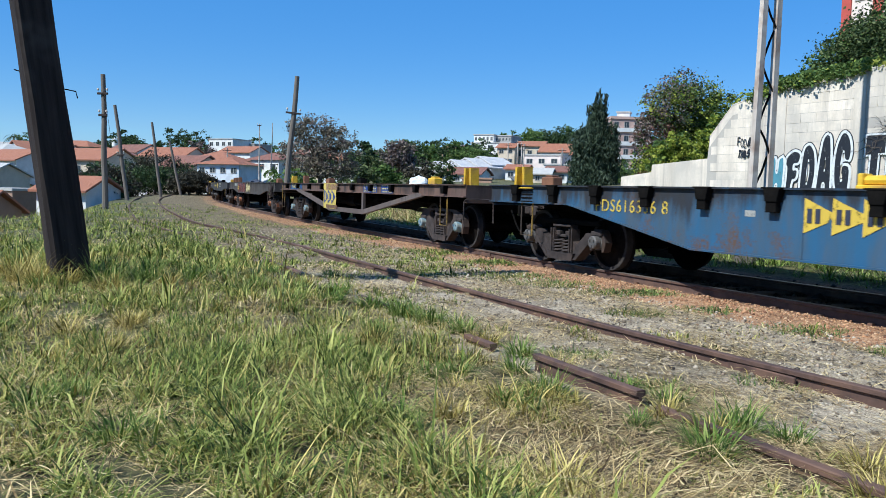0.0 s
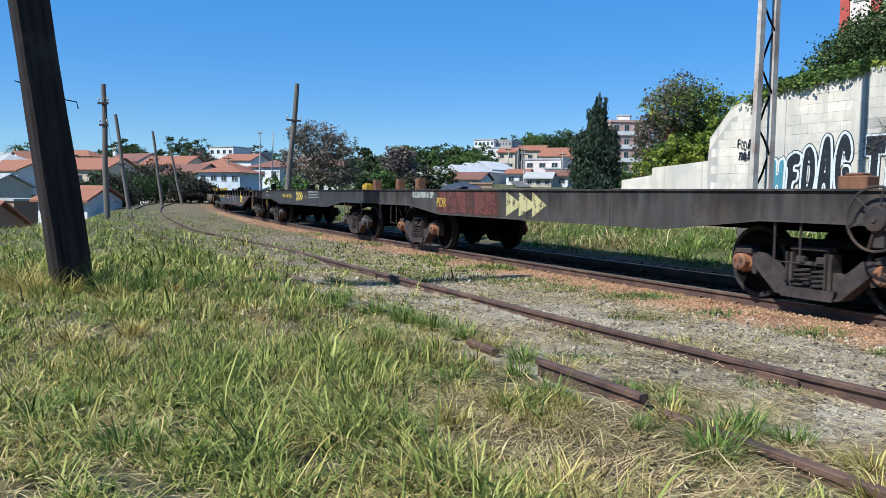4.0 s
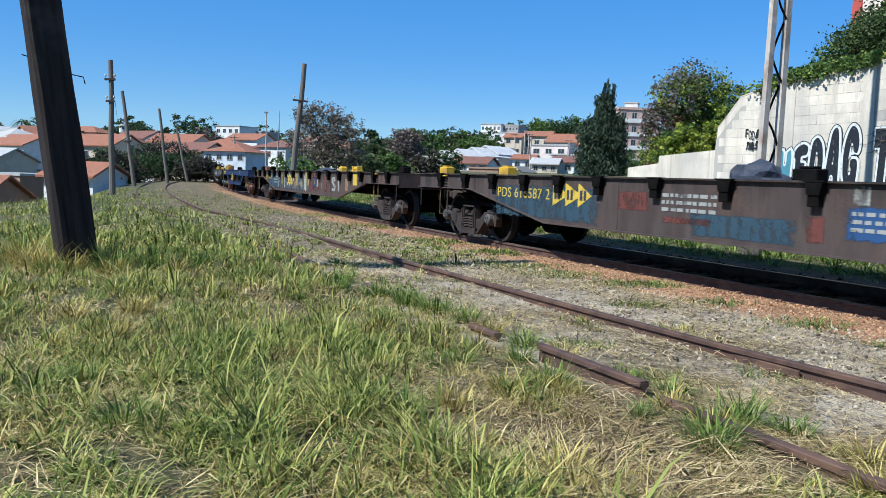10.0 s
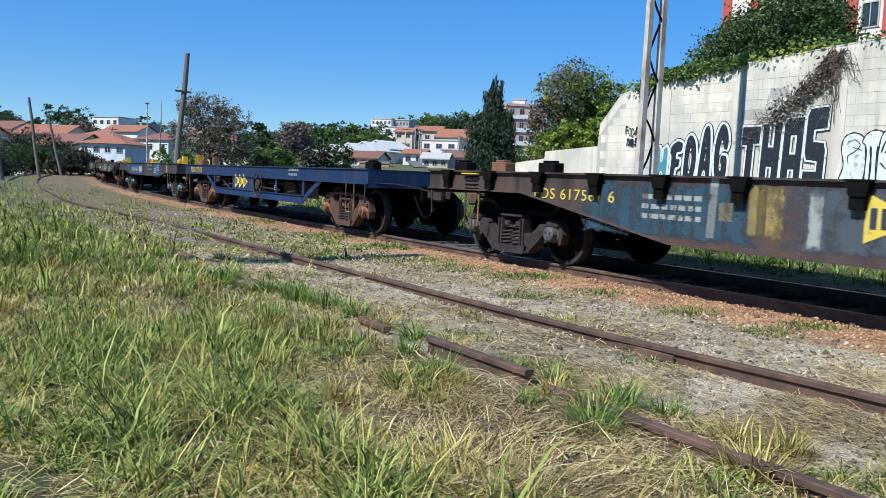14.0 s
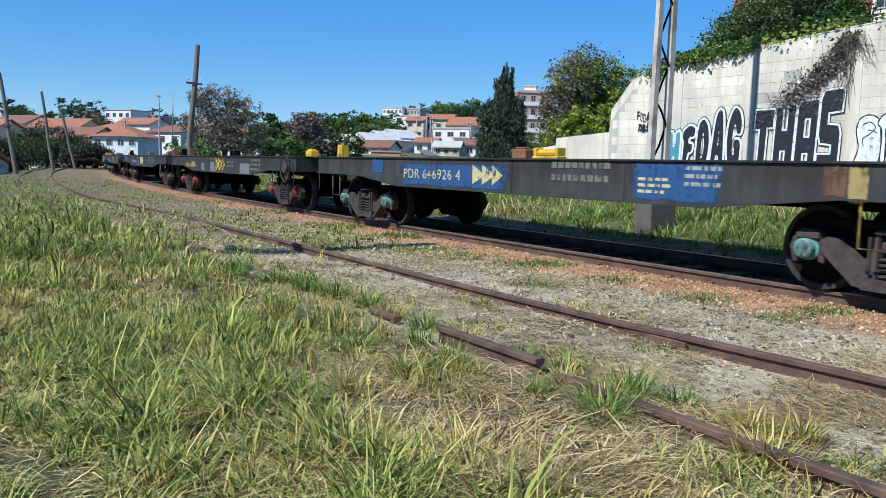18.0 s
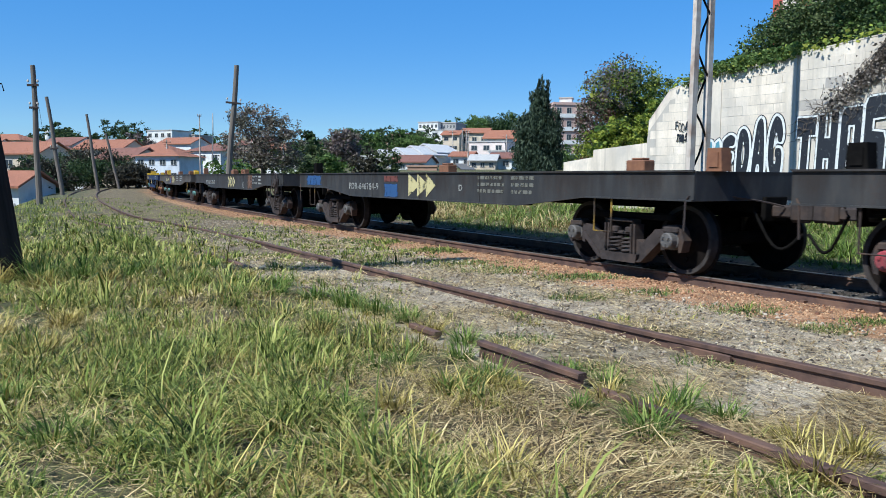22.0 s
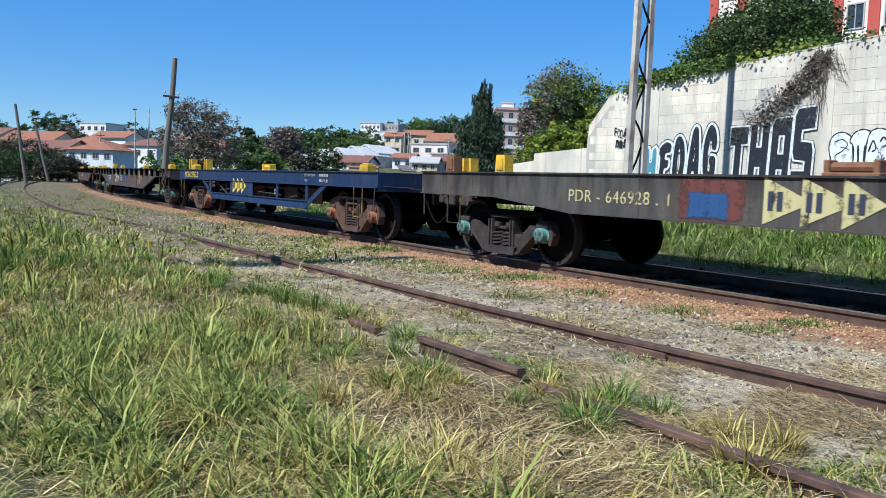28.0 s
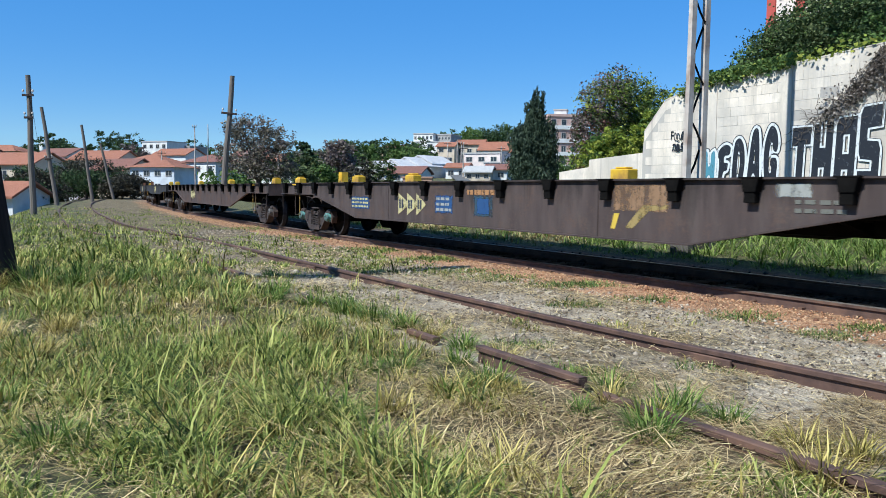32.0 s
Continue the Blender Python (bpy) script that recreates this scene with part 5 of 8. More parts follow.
patch(w, 11.95, 12.2, 0.95, 1.27, L, D["rust"])
patch(w, 12.2, 12.4, 0.9, 1.25, L, D["yellowp"])
deck_locks(w, L, 1.29, [(0.5, -1, 3, "y"), (6.8, -1.0, 0, "r"), (7.4, -1, 2, "y"), (12.9, -1, 0, "y"), (13.6, -1, 3, "y")])
join_train(w, L, 127.49, 0.11)

L = 13.67
w = flat_wagon("charcoal steel flat wagon with pale overpainted squares and yellow pennants", "grey", L, "red", 1)
lettering(w, "PDR-646004-3", 2.55, 4.1, 0.90, L, D["yworn"], high=0.14)
for a0, a1, z0, z1, c in ((3.4, 3.9, 0.93, 1.12, "grey"), (4.75, 5.25, 0.79, 1.08, "grey"), (5.95, 6.55, 0.78, 1.12, "grey"), (5.95, 6.55, 1.14, 1.26, "red"), (9.2, 10.3, 0.77, 1.1, "grey")):
    patch(w, a0, a1, z0, z1, L, D[RAG.get(c, c)])
arrows(w, 6.65, 7.75, 0.80, 1.24, L, D["yworn"], True)
text_rows(w, 7.95, 8.6, 0.95, 1.14, L, D["faint"], 2)
text_rows(w, 10.35, 11.2, 0.90, 1.2, L, D["faint"])
deck_locks(w, L, 1.29, [(0.5, -1, 3, "d"), (1.6, -1, 3, "r"), (7.3, -1, 2, "d"), (13.8, -1, 0, "y")])
join_train(w, L, 142.47, 0.23)

w = flat_wagon("charcoal steel flat wagon with cream pennants and blue square", "grey", L, "grey")
lettering(w, "PDR-646784-9", 3.77, 5.34, 0.93, L, D["white"], high=0.14)
patch(w, 5.6, 6.3, 0.78, 1.08, L, D["blue"], "blue_square")
patch(w, 5.6, 6.3, 1.10, 1.23, L, D["red"])
arrows(w, 6.75, 7.85, 0.83, 1.27, L, D["cream"], False)
lettering(w, "D", 8.69, 8.8, 0.97, L, D["white"], high=0.1)
text_rows(w, 9.3, 10.1, 0.95, 1.22, L, D["faint"])
text_rows(w, 10.3, 10.9, 0.95, 1.22, L, D["faint"])
patch(w, 0.9, 2.0, 0.98, 1.24, L, D["blue"])
deck_locks(w, L, 1.29, [(0.45, -1, 3, "d"), (7.3, -1, 0, "r"), (12.4, -1, 0, "r"), (13.7, -1, 3, "r")])
join_train(w, L, 157.38, 0.37)

L = 13.6
w = flat_wagon("charcoal steel flat wagon with cream pennants and a rust patch", "grey", L, "grey", 1)
lettering(w, "PDR-621280-5", 2.6, 4.3, 0.90, L, D["white"], high=0.15)
arrows(w, 6.7, 7.85, 0.81, 1.22, L, D["cream"], True)
lettering(w, "E", 8.95, 9.08, 0.83, L, D["white"], high=0.17)
patch(w, 9.6, 10.25, 0.79, 1.27, L, D["rust"])
lettering(w, "PESO BRUTO MAX", 10.3, 10.9, 1.17, L, D["white"], high=0.055)
lettering(w, "TARA", 10.3, 10.5, 1.06, L, D["white"], high=0.055)
lettering(w, "LOTACAO LIMITE", 10.3, 10.9, 0.96, L, D["white"], high=0.055)
text_rows(w, 11.05, 11.4, 0.96, 1.22, L, D["white"])
deck_locks(w, L, 1.29, [(0.5, -1, 3, "r"), (7.6, -1, 2, "r"), (6.0, -1, 0, "r")])
join_train(w, L, 172.46, 0.19)

L = 13.57
w = flat_wagon("weathered brown-grey steel flat wagon with large cream pennants", "greyb", L, "teal")
lettering(w, "PDR - 646928 . 1", 3.58, 5.2, 0.93, L, D["cream"], high=0.15)
patch(w, 5.3, 6.2, 0.79, 1.26, L, D["red"])
patch(w, 5.43, 5.99, 0.81, 1.11, L, D["blue"], "blue_square", -1.3555)
arrows(w, 6.38, 7.6, 0.80, 1.27, L, D["cream"], True)
text_rows(w, 8.2, 9.0, 0.98, 1.22, L, D["white"])
text_rows(w, 9.6, 10.4, 0.98, 1.22, L, D["white"])
deck_locks(w, L, 1.29, [(0.4, -1, 3, "r"), (1.7, -1, 3, "y"), (7.0, -1, 2, "r"), (11.0, -1, 0, "r"), (12.8, -1, 0, "y")])
join_train(w, L, 187.32, 0.08)

L = 13.7
w = blue_wagon("clean navy blue steel wagon with open girder sides")
lettering(w, "PCR622962.0", 0.8, 2.22, 1.03, L, D["ycl"], high=0.17)
arrows(w, 5.55, 6.62, 0.67, 1.06, L, D["ycl"], True)
lettering(w, "PESO BRUTO MAX", 10.4, 11.0, 1.15, L, D["white"], high=0.055)
lettering(w, "TARA", 10.4, 10.6, 1.04, L, D["white"], high=0.055)
text_rows(w, 11.2, 11.65, 1.04, 1.21, L, D["white"], 2)
lettering(w, "D", 8.64, 8.74, 0.72, L, D["white"], high=0.12)
deck_locks(w, L, 1.27, [(0.3, -1, 1, "y"), (1.6, -0.9, 1, "y"), (7.2, -1, 2, "y"), (0.7, -1, 0, "y"), (12.6, -1, 0, "y"), (13.3, 0.9, 1, "y")])
join_train(w, L, 202.46, 0.09)

L = 19.8
w = pocket_wagon("long dark brown steel wagon with blue notices and yellow locks", "brownd", L, "teal", 1, shift=-0.2)
patch(w, 4.75, 5.8, 0.70, 0.98, L, D["blue"])
text_rows(w, 4.85, 5.7, 0.74, 0.94, L, D["cream"])
arrows(w, 7.15, 8.3, 0.64, 1.06, L, D["cream"], True)
patch(w, 8.6, 9.3, 0.70, 1.04, L, D["blue"])
text_rows(w, 8.68, 9.22, 0.75, 0.99, L, D["white"])
patch(w, 10.05, 10.45, 0.72, 1.0, L, D["blue"], "blue_square")
patch(w, 9.95, 10.55, 0.68, 1.05, L, D["teal"], y=-1.3528)
text_rows(w, 9.75, 10.6, 1.05, 1.13, L, D["rustt"], 1)
patch(w, 13.36, 14.4, 0.86, 1.22, L, D["peach"])
daub(w, [(13.36, 0.64), (13.44, 0.64), (13.52, 0.84), (13.42, 0.84)], L, D["yellow"])
daub(w, [(13.62, 0.66), (13.74, 0.64), (14.05, 0.88), (14.38, 0.92), (14.38, 0.97), (13.95, 0.96)], L, D["yellowp"])
patch(w, 15.83, 16.3, 1.07, 1.22, L, D["whitep"])
text_rows(w, 16.1, 16.75, 0.92, 1.05, L, D["faint"], 2)
deck_locks(w, L, 1.28, [(0.5, -1, 0, "y"), (3.0, -0.8, 3, "y"), (7.1, -1, 0, "y"), (13.2, -1, 0, "y"), (19.4, -1.2, 0, "y"), (4.4, -1, 0, "y")])
join_train(w, L, 223.5)

w = pocket_wagon("long brown steel wagon with yellow locks on deck", "brown", L, "grey", 0)
arrows(w, 6.6, 7.7, 0.66, 1.08, L, D["cream"], False)
deck_locks(w, L, 1.28, [(0.5, -1, 0, "y"), (6, -0.8, 0, "y"), (13.2, -1, 0, "y"), (19.4, -1, 0, "y")])
join_train(w, L, 244.6)
for left in (259.9, 275.1):
    w = flat_wagon("grey steel flat wagon at the rear of the train", "grey", 14.0, "grey", 0)
    arrows(w, 6.7, 7.8, 0.83, 1.25, 14.0, D["cream"], False)
    deck_locks(w, 14.0, 1.29, [(0.5, -1, 3, "r"), (13.0, -1, 0, "y")])
    join_train(w, 14.0, left)
for o in (*BOGIE.children, BOGIE):
    bpy.data.objects.remove(o)


def wagon_pose(mid, t, L):
    s = mid - SPEED * t
    half = L / 2 - 1.85
    xa, ya, _ = on_track(s + half)
    xb, yb, _ = on_track(s - half)
    return pose((xa + xb) / 2, (ya + yb) / 2, 0, 0, 0, math.degrees(math.atan2(yb - ya, xb - xa)))


def motions():
    """The train rolls by at a steady pace; its wheelsets turn with it."""
    for w, L, mid in TRAIN:
        walk(w, [(0.8 * k, wagon_pose(mid, 0.8 * k, L)) for k in range(41)])
    turn = SPEED / WR
    first = {}
    for w, L, mid in TRAIN:
        for b in w.children:
            if not b.name.startswith("bogie"):
                continue
            for c in b.children:
                if c.name.startswith("wheelset"):
                    x = round(c.location.x, 2)
                    if x not in first:
                        walk(c, [(0.1 * k, pose(x, 0, WR, 0, math.degrees(turn * 0.1 * k), 0)) for k in range(321)])
                        first[x] = c.animation_data
                    else:
                        c.rotation_mode = "QUATERNION"
                        c.animation_data_create()
                        c.animation_data.action = first[x].action
                        c.animation_data.action_slot = first[x].action_slot


# ---- retaining wall ----
M_WALL = None


def whitewash(name, base, dirt, joint=False):
    m, nt, bs, vec = blank(name, 0.85)
    g = nt.nodes.new("ShaderNodeNewGeometry")
    vec = g.outputs["Position"]
    streak = noise_tex(nt, vec, 0.9, 5, 0.62, (1.7, 1.7, 0.22))
    blot = noise_tex(nt, vec, 1.5, 7, 0.68)
    fine = noise_tex(nt, vec, 18, 5, 0.7)
    c = mixc(nt, ramp(nt, fine, [(0.3, (0, 0, 0)), (0.75, (1, 1, 1))]), base, tuple(0.86 * v for v in base))
    c = mixc(nt, mathn(nt, "MULTIPLY", ramp(nt, streak, [(0.46, (0, 0, 0)), (0.68, (1, 1, 1))]), 0.75), c, dirt)
    c = mixc(nt, mathn(nt, "MULTIPLY", ramp(nt, blot, [(0.48, (0, 0, 0)), (0.64, (1, 1, 1))]), 0.6), c, (0.44, 0.40, 0.345))
    # block by block the wash has weathered differently, and thin drips run down it
    info = nt.nodes.new("ShaderNodeObjectInfo")
    each = mathn(nt, "FRACT", mathn(nt, "ADD", info.outputs["Random"], g.outputs["Random Per Island"]))
    broad = noise_tex(nt, vec, 0.75, 5, 0.65, (1, 1, 0.55))
    c = mixc(nt, mathn(nt, "MULTIPLY", ramp(nt, broad, [(0.44, (0, 0, 0)), (0.62, (1, 1, 1))]), 0.5), c, (0.43, 0.40, 0.36))
    c = mixc(nt, mathn(nt, "MULTIPLY", each, 0.38), c, (0.44, 0.385, 0.32))
    drip = noise_tex(nt, vec, 2.6, 4, 0.6, (2.4, 2.4, 0.11))
    c = mixc(nt, mathn(nt, "MULTIPLY", ramp(nt, drip, [(0.55, (0, 0, 0)), (0.68, (1, 1, 1))]), 0.55), c, (0.30, 0.26, 0.225))
    nt.links.new(c, bs.inputs["Base Color"])
    bump(nt, bs, mathn(nt, "ADD", fine, blot), 0.35, 0.012)
    return m


M_WALL = whitewash("stained_whitewash", (0.81, 0.705, 0.58), (0.33, 0.285, 0.225))
M_WALLD = whitewash("weathered_bare_block", (0.27, 0.25, 0.235), (0.13, 0.12, 0.115))
M_MORTAR = whitewash("grey_mortar", (0.42, 0.385, 0.34), (0.24, 0.22, 0.19))
M_WALLR = surface("rough_stained_concrete", (0.17, 0.145, 0.12), (0.33, 0.29, 0.25), 3.5, 0.92, 0, 14, 0.9, stretch=(1, 1, 0.5), c3=(0.075, 0.065, 0.058), patch=0.56, bdist=0.04)
M_WALLG = whitewash("grey_concrete", (0.46, 0.43, 0.40), (0.12, 0.11, 0.10))
M_BRICK = surface("bare_brick", (0.30, 0.13, 0.07), (0.42, 0.21, 0.12), 5, 0.9, 0, 40, 0.5)
WALL_M = Matrix.Translation((*(ORG + NRM0 * WALL_D), 0)) @ Matrix.Rotation(math.atan2(DIR0[1], DIR0[0]), 4, "Z")
# in the wall's space x runs up the line and +y faces the railway


def wall_top(s):
    return float(np.interp(s, [-30, 0, 7.3, 8.6, 9.3, 9.36], [4.25, 4.10, 3.62, 3.34, 2.62, 2.1]))


def build_wall():
    wall = tagged(new("wall_retaining"), "tall whitewashed block retaining wall with stains and graffiti", "wall", kind="structure")
    wall.matrix_world = WALL_M
    bm = bmesh.new()
    prism(bm, [(0.02, -0.6), (9.35, -0.6), (9.35, 2.1), (9.3, 2.62), (8.6, 3.34), (7.3, 3.62), (0.02, 4.10)], -0.22, 0.0)
    part("wall_body", bm, M_MORTAR, wall)
    bm = bmesh.new()
    prism(bm, [(9.36, -0.6), (12.7, -0.6), (12.7, 1.66), (11.42, 1.78), (11.4, 1.98), (9.36, 2.1)], -0.22, -0.01)
    part("low_wall", bm, M_WALL, wall, "low whitewashed end of the wall")
    bm = bmesh.new()
    prism(bm, [(-30, -0.6), (-0.25, -0.6), (-0.25, 4.12), (-30, 4.25)], -0.24, -0.03)
    part("rough_wall", bm, M_WALLR, wall, "unpainted grey concrete wall")
    bm = bmesh.new()
    box(bm, -0.24, 0.0, -0.25, 0.07, -0.6, 4.14, 0.015)
    part("pillar", bm, M_WALLG, wall, "bare grey concrete pillar")
    for s in (2.93, 5.22, 7.15):
        bm = bmesh.new()
        box(bm, s - 0.13, s + 0.13, -0.1, 0.022, -0.5, wall_top(s) - 0.03, 0.006)
        part("column", bm, M_WALL, wall)
    # blocks, in half bond
    shared = {}
    count = 0
    rest = bmesh.new()
    for row in range(17):
        z0 = 0.55 + 0.205 * row
        off = 0.2 if row % 2 else 0.0
        for k in range(24):
            a, b = 0.04 + 0.40 * k - off, 0.04 + 0.40 * k - off + random.choice((0.390, 0.394, 0.397))
            a = max(a, 0.03)
            if b > 9.3 or z0 + 0.197 > wall_top(b) - 0.02 or b - a < 0.1:
                continue
            proud = random.choice((0.0015, 0.002, 0.003, 0.005))
            if a < 5.2 and z0 > 1.15 and count < 300:
                bare = 4.12 < (a + b) / 2 < 5.12 and 2.4 < z0 < 3.15 and random.random() < (0.9 if z0 < 2.65 or a > 4.7 else 0.35)
                key = (round(b - a, 2), proud, bare)
                if key not in shared:
                    bb = bmesh.new()
                    box(bb, 0, b - a, 0, proud, 0, 0.197)
                    shared[key] = part("block", bb, M_WALLD if bare else M_WALL, wall)
                    ob = shared[key]
                    ob.matrix_basis = pose(a, 0, z0)
                else:
                    ob = same("block", shared[key], pose(a, 0, z0), wall)
                count += 1
            else:
                box(rest, a, b, 0.0, proud, z0, z0 + 0.197)
    tagged(part("block_courses", rest, M_WALL, wall), kind="stuff")
    # bare brick where the render has fallen off, right of the pillar
    bb = bmesh.new()
    box(bb, 0, 0.19, 0, 0.012, 0, 0.058)
    first = part("brick", bb, M_BRICK, wall)
    first.matrix_basis = pose(-0.95, -0.03, 1.3)
    for row in range(22):
        for k in range(4):
            s = -0.95 - 0.2 * k - (0.1 if row % 2 else 0)
            if random.random() < 0.75:
                same("brick", first, pose(s, -0.03, 1.3 + 0.07 * row), wall)
    # coping
    bm = bmesh.new()
    for a, b in ((0.02, 7.3), (7.3, 8.6), (8.6, 9.3)):
        prism(bm, [(a, wall_top(a) - 0.24), (b, wall_top(b) - 0.24), (b, wall_top(b) - 0.001), (a, wall_top(a) - 0.001)], -0.1, 0.0012)
        prism(bm, [(a, wall_top(a)), (b, wall_top(b)), (b, wall_top(b) + 0.025), (a, wall_top(a) + 0.025)], -0.23, 0.009)
    part("coping", bm, M_WALL, wall)
    return wall


build_wall()


def spray(name, c, c2=None):
    return worn_decal(name, c, 0.48)


S_BLACK, S_WHITE, S_BLUE, S_PALE = spray("spray_black", (0.012, 0.014, 0.02), (0.035, 0.037, 0.042)), spray("spray_white", (0.70, 0.71, 0.70)), spray("spray_teal", (0.09, 0.26, 0.33)), spray("spray_pale_blue", (0.45, 0.60, 0.68))


# sprayed letter shapes in a unit square: an outline, then its holes
SHAPES = {
    "h": [[(0.0, 0.0), (0.10, 0.72), (0.0, 0.90), (0.30, 1.0), (0.38, 0.55), (0.62, 0.60), (0.58, 0.92), (0.95, 1.0), (0.98, 0.0), (0.66, 0.05), (0.64, 0.36), (0.38, 0.32), (0.36, 0.0)]],
    "f": [[(0.12, 0.0), (0.16, 0.70), (0.0, 0.74), (0.05, 0.92), (0.55, 1.05), (1.0, 0.98), (0.94, 0.78), (0.50, 0.78), (0.50, 0.60), (0.86, 0.62), (0.80, 0.42), (0.48, 0.42), (0.44, 0.0)]],
    "d": [[(0.02, 0.0), (0.06, 0.94), (0.45, 1.06), (0.84, 0.90), (1.0, 0.50), (0.86, 0.12), (0.48, -0.03)], [(0.40, 0.26), (0.40, 0.74), (0.52, 0.78), (0.64, 0.50), (0.52, 0.22)]],
    "a": [[(0.0, 0.0), (0.22, 0.98), (0.48, 1.12), (0.76, 1.04), (1.0, 0.0), (0.68, 0.0), (0.62, 0.26), (0.38, 0.26), (0.33, 0.0)], [(0.43, 0.44), (0.57, 0.44), (0.51, 0.78)]],
    "g": [[(0.5, 0.0), (0.15, 0.14), (0.0, 0.5), (0.08, 0.85), (0.40, 1.08), (0.80, 1.0), (1.0, 0.78), (0.94, 0.60), (0.66, 0.62), (0.58, 0.78), (0.45, 0.76), (0.36, 0.5), (0.44, 0.25), (0.6, 0.24), (0.6, 0.36), (0.5, 0.38), (0.52, 0.52), (1.0, 0.5), (0.98, 0.1), (0.8, 0.0)]],
    "T": [[(0.30, 0.0), (0.30, 0.70), (0.0, 0.70), (0.0, 1.0), (1.0, 1.0), (1.0, 0.72), (0.66, 0.72), (0.66, 0.0)]],
    "H": [[(0.0, 0.0), (0.0, 1.0), (0.34, 1.0), (0.34, 0.64), (0.64, 0.64), (0.64, 1.04), (1.0, 1.04), (1.0, 0.0), (0.64, 0.0), (0.64, 0.34), (0.34, 0.34), (0.34, 0.0)]],
    "A": [[(0.0, 0.0), (0.0, 0.94), (0.14, 1.04), (1.0, 1.06), (1.0, 0.0), (0.68, 0.0), (0.68, 0.30), (0.36, 0.30), (0.36, 0.0)], [(0.36, 0.52), (0.68, 0.52), (0.68, 0.80), (0.36, 0.80)]],
    "S": [[(0.0, 0.0), (0.0, 0.24), (0.66, 0.24), (0.66, 0.38), (0.10, 0.40), (0.0, 0.50), (0.0, 0.98), (0.12, 1.08), (1.0, 1.10), (1.0, 0.82), (0.36, 0.80), (0.36, 0.64), (0.90, 0.62), (1.0, 0.52), (1.0, 0.08), (0.90, 0.0)]],
}


def glyph(ch, fat, w, h):
    """A letter w wide and h high, swollen by fat, as a thin mesh."""
    drawn = SHAPES.get(ch)
    cu = bpy.data.curves.new("glyph", "CURVE" if drawn else "FONT")
    if drawn:
        cu.dimensions, cu.fill_mode = "2D", "BOTH"
        for lp in drawn:
            for _ in range(2 if ch.islower() else 0):
                lp = [(p[0] + (q[0] - p[0]) * k, p[1] + (q[1] - p[1]) * k) for p, q in zip(lp, lp[1:] + lp[:1]) for k in (0.22, 0.78)]
            sp = cu.splines.new("POLY")
            sp.points.add(len(lp) - 1)
            for q, (x, y) in zip(sp.points, lp):
                q.co = (x * w + y * 0.05, y * h, 0, 1)
            sp.use_cyclic_u = True
    else:
        cu.body, cu.size = ch, 1.0
    cu.offset, cu.extrude = fat, 0.002
    tmp = new("tmp_glyph", cu)
    me = bpy.data.meshes.new_from_object(tmp.evaluated_get(bpy.context.evaluated_depsgraph_get()))
    bpy.data.objects.remove(tmp)
    bpy.data.curves.remove(cu)
    if not drawn:
        co = np.array([v.co for v in me.vertices])
        lo, hi = co[:, :2].min(0) + fat, co[:, :2].max(0) - fat
        for v in me.vertices:
            v.co.x, v.co.y = (v.co.x - lo[0]) / (hi[0] - lo[0]) * w, (v.co.y - lo[1]) / (hi[1] - lo[1]) * h
    return me


def graffiti(name, text, s0, s1, z0, z1, layers, label, first=None, rise=0.0):
    """Sprayed letters on the wall; s0 is where the first one begins. layers: (fatness, paint). first: the first letter's own paint."""
    g = tagged(new(name), label, "graffiti", "graffiti on the wall")
    g.matrix_world = WALL_M
    n = len(text)
    step = (s1 - s0) / n
    for k, ch in enumerate(text):
        h = (z1 - z0) * random.uniform(0.95, 1.05) + rise * k
        zz = z0 + random.uniform(-0.03, 0.04)
        for j, (fat, mat) in enumerate(layers):
            me = glyph(ch, fat, abs(step) * 0.86, h)
            me.materials.append(first if first and k == 0 and j == len(layers) - 1 else mat)
            ob = new("letter", me)
            ob.parent = g
            ob.matrix_basis = Matrix.Translation((s0 + step * k, 0.026 + 0.003 * j + 0.0004 * k, zz)) @ Matrix(((-1, 0, 0, 0), (0, 0, 1, 0), (0, 1, 0, 0), (0, 0, 0, 1)))
    return g


graffiti("graffiti_word", "hfdag", 7.38, 5.32, 1.2, 2.12, ((0.075, S_BLACK), (0.055, S_WHITE), (0.0, S_BLACK)), "black sprayed letters with white outline on the wall", S_BLUE, 0.085)
graffiti("graffiti_word", "THAS", 5.05, 3.1, 1.2, 2.45, ((0.05, S_BLACK), (0.04, S_WHITE), (0.0, S_BLACK)), "blocky black sprayed letters edged white on the wall", None, 0.05)
S_CLEAN = spray("spray_chalk_white", (0.74, 0.75, 0.75))


def bend(pts, closed=False, n=6):
    """A smooth line through the given places."""
    m = len(pts)
    get = (lambda i: pts[i % m]) if closed else (lambda i: pts[min(max(i, 0), m - 1)])
    out = []
    for i in range(m if closed else m - 1):
        a, b, c, d = (Vector(get(i + k)) for k in (-1, 0, 1, 2))
        for j in range(n):
            u = j / n
            out.append(0.5 * (2 * b + (c - a) * u + (2 * a - 5 * b + 4 * c - d) * u * u + (3 * b - a - 3 * c + d) * u ** 3))
    return out if closed else out + [Vector(pts[-1])]


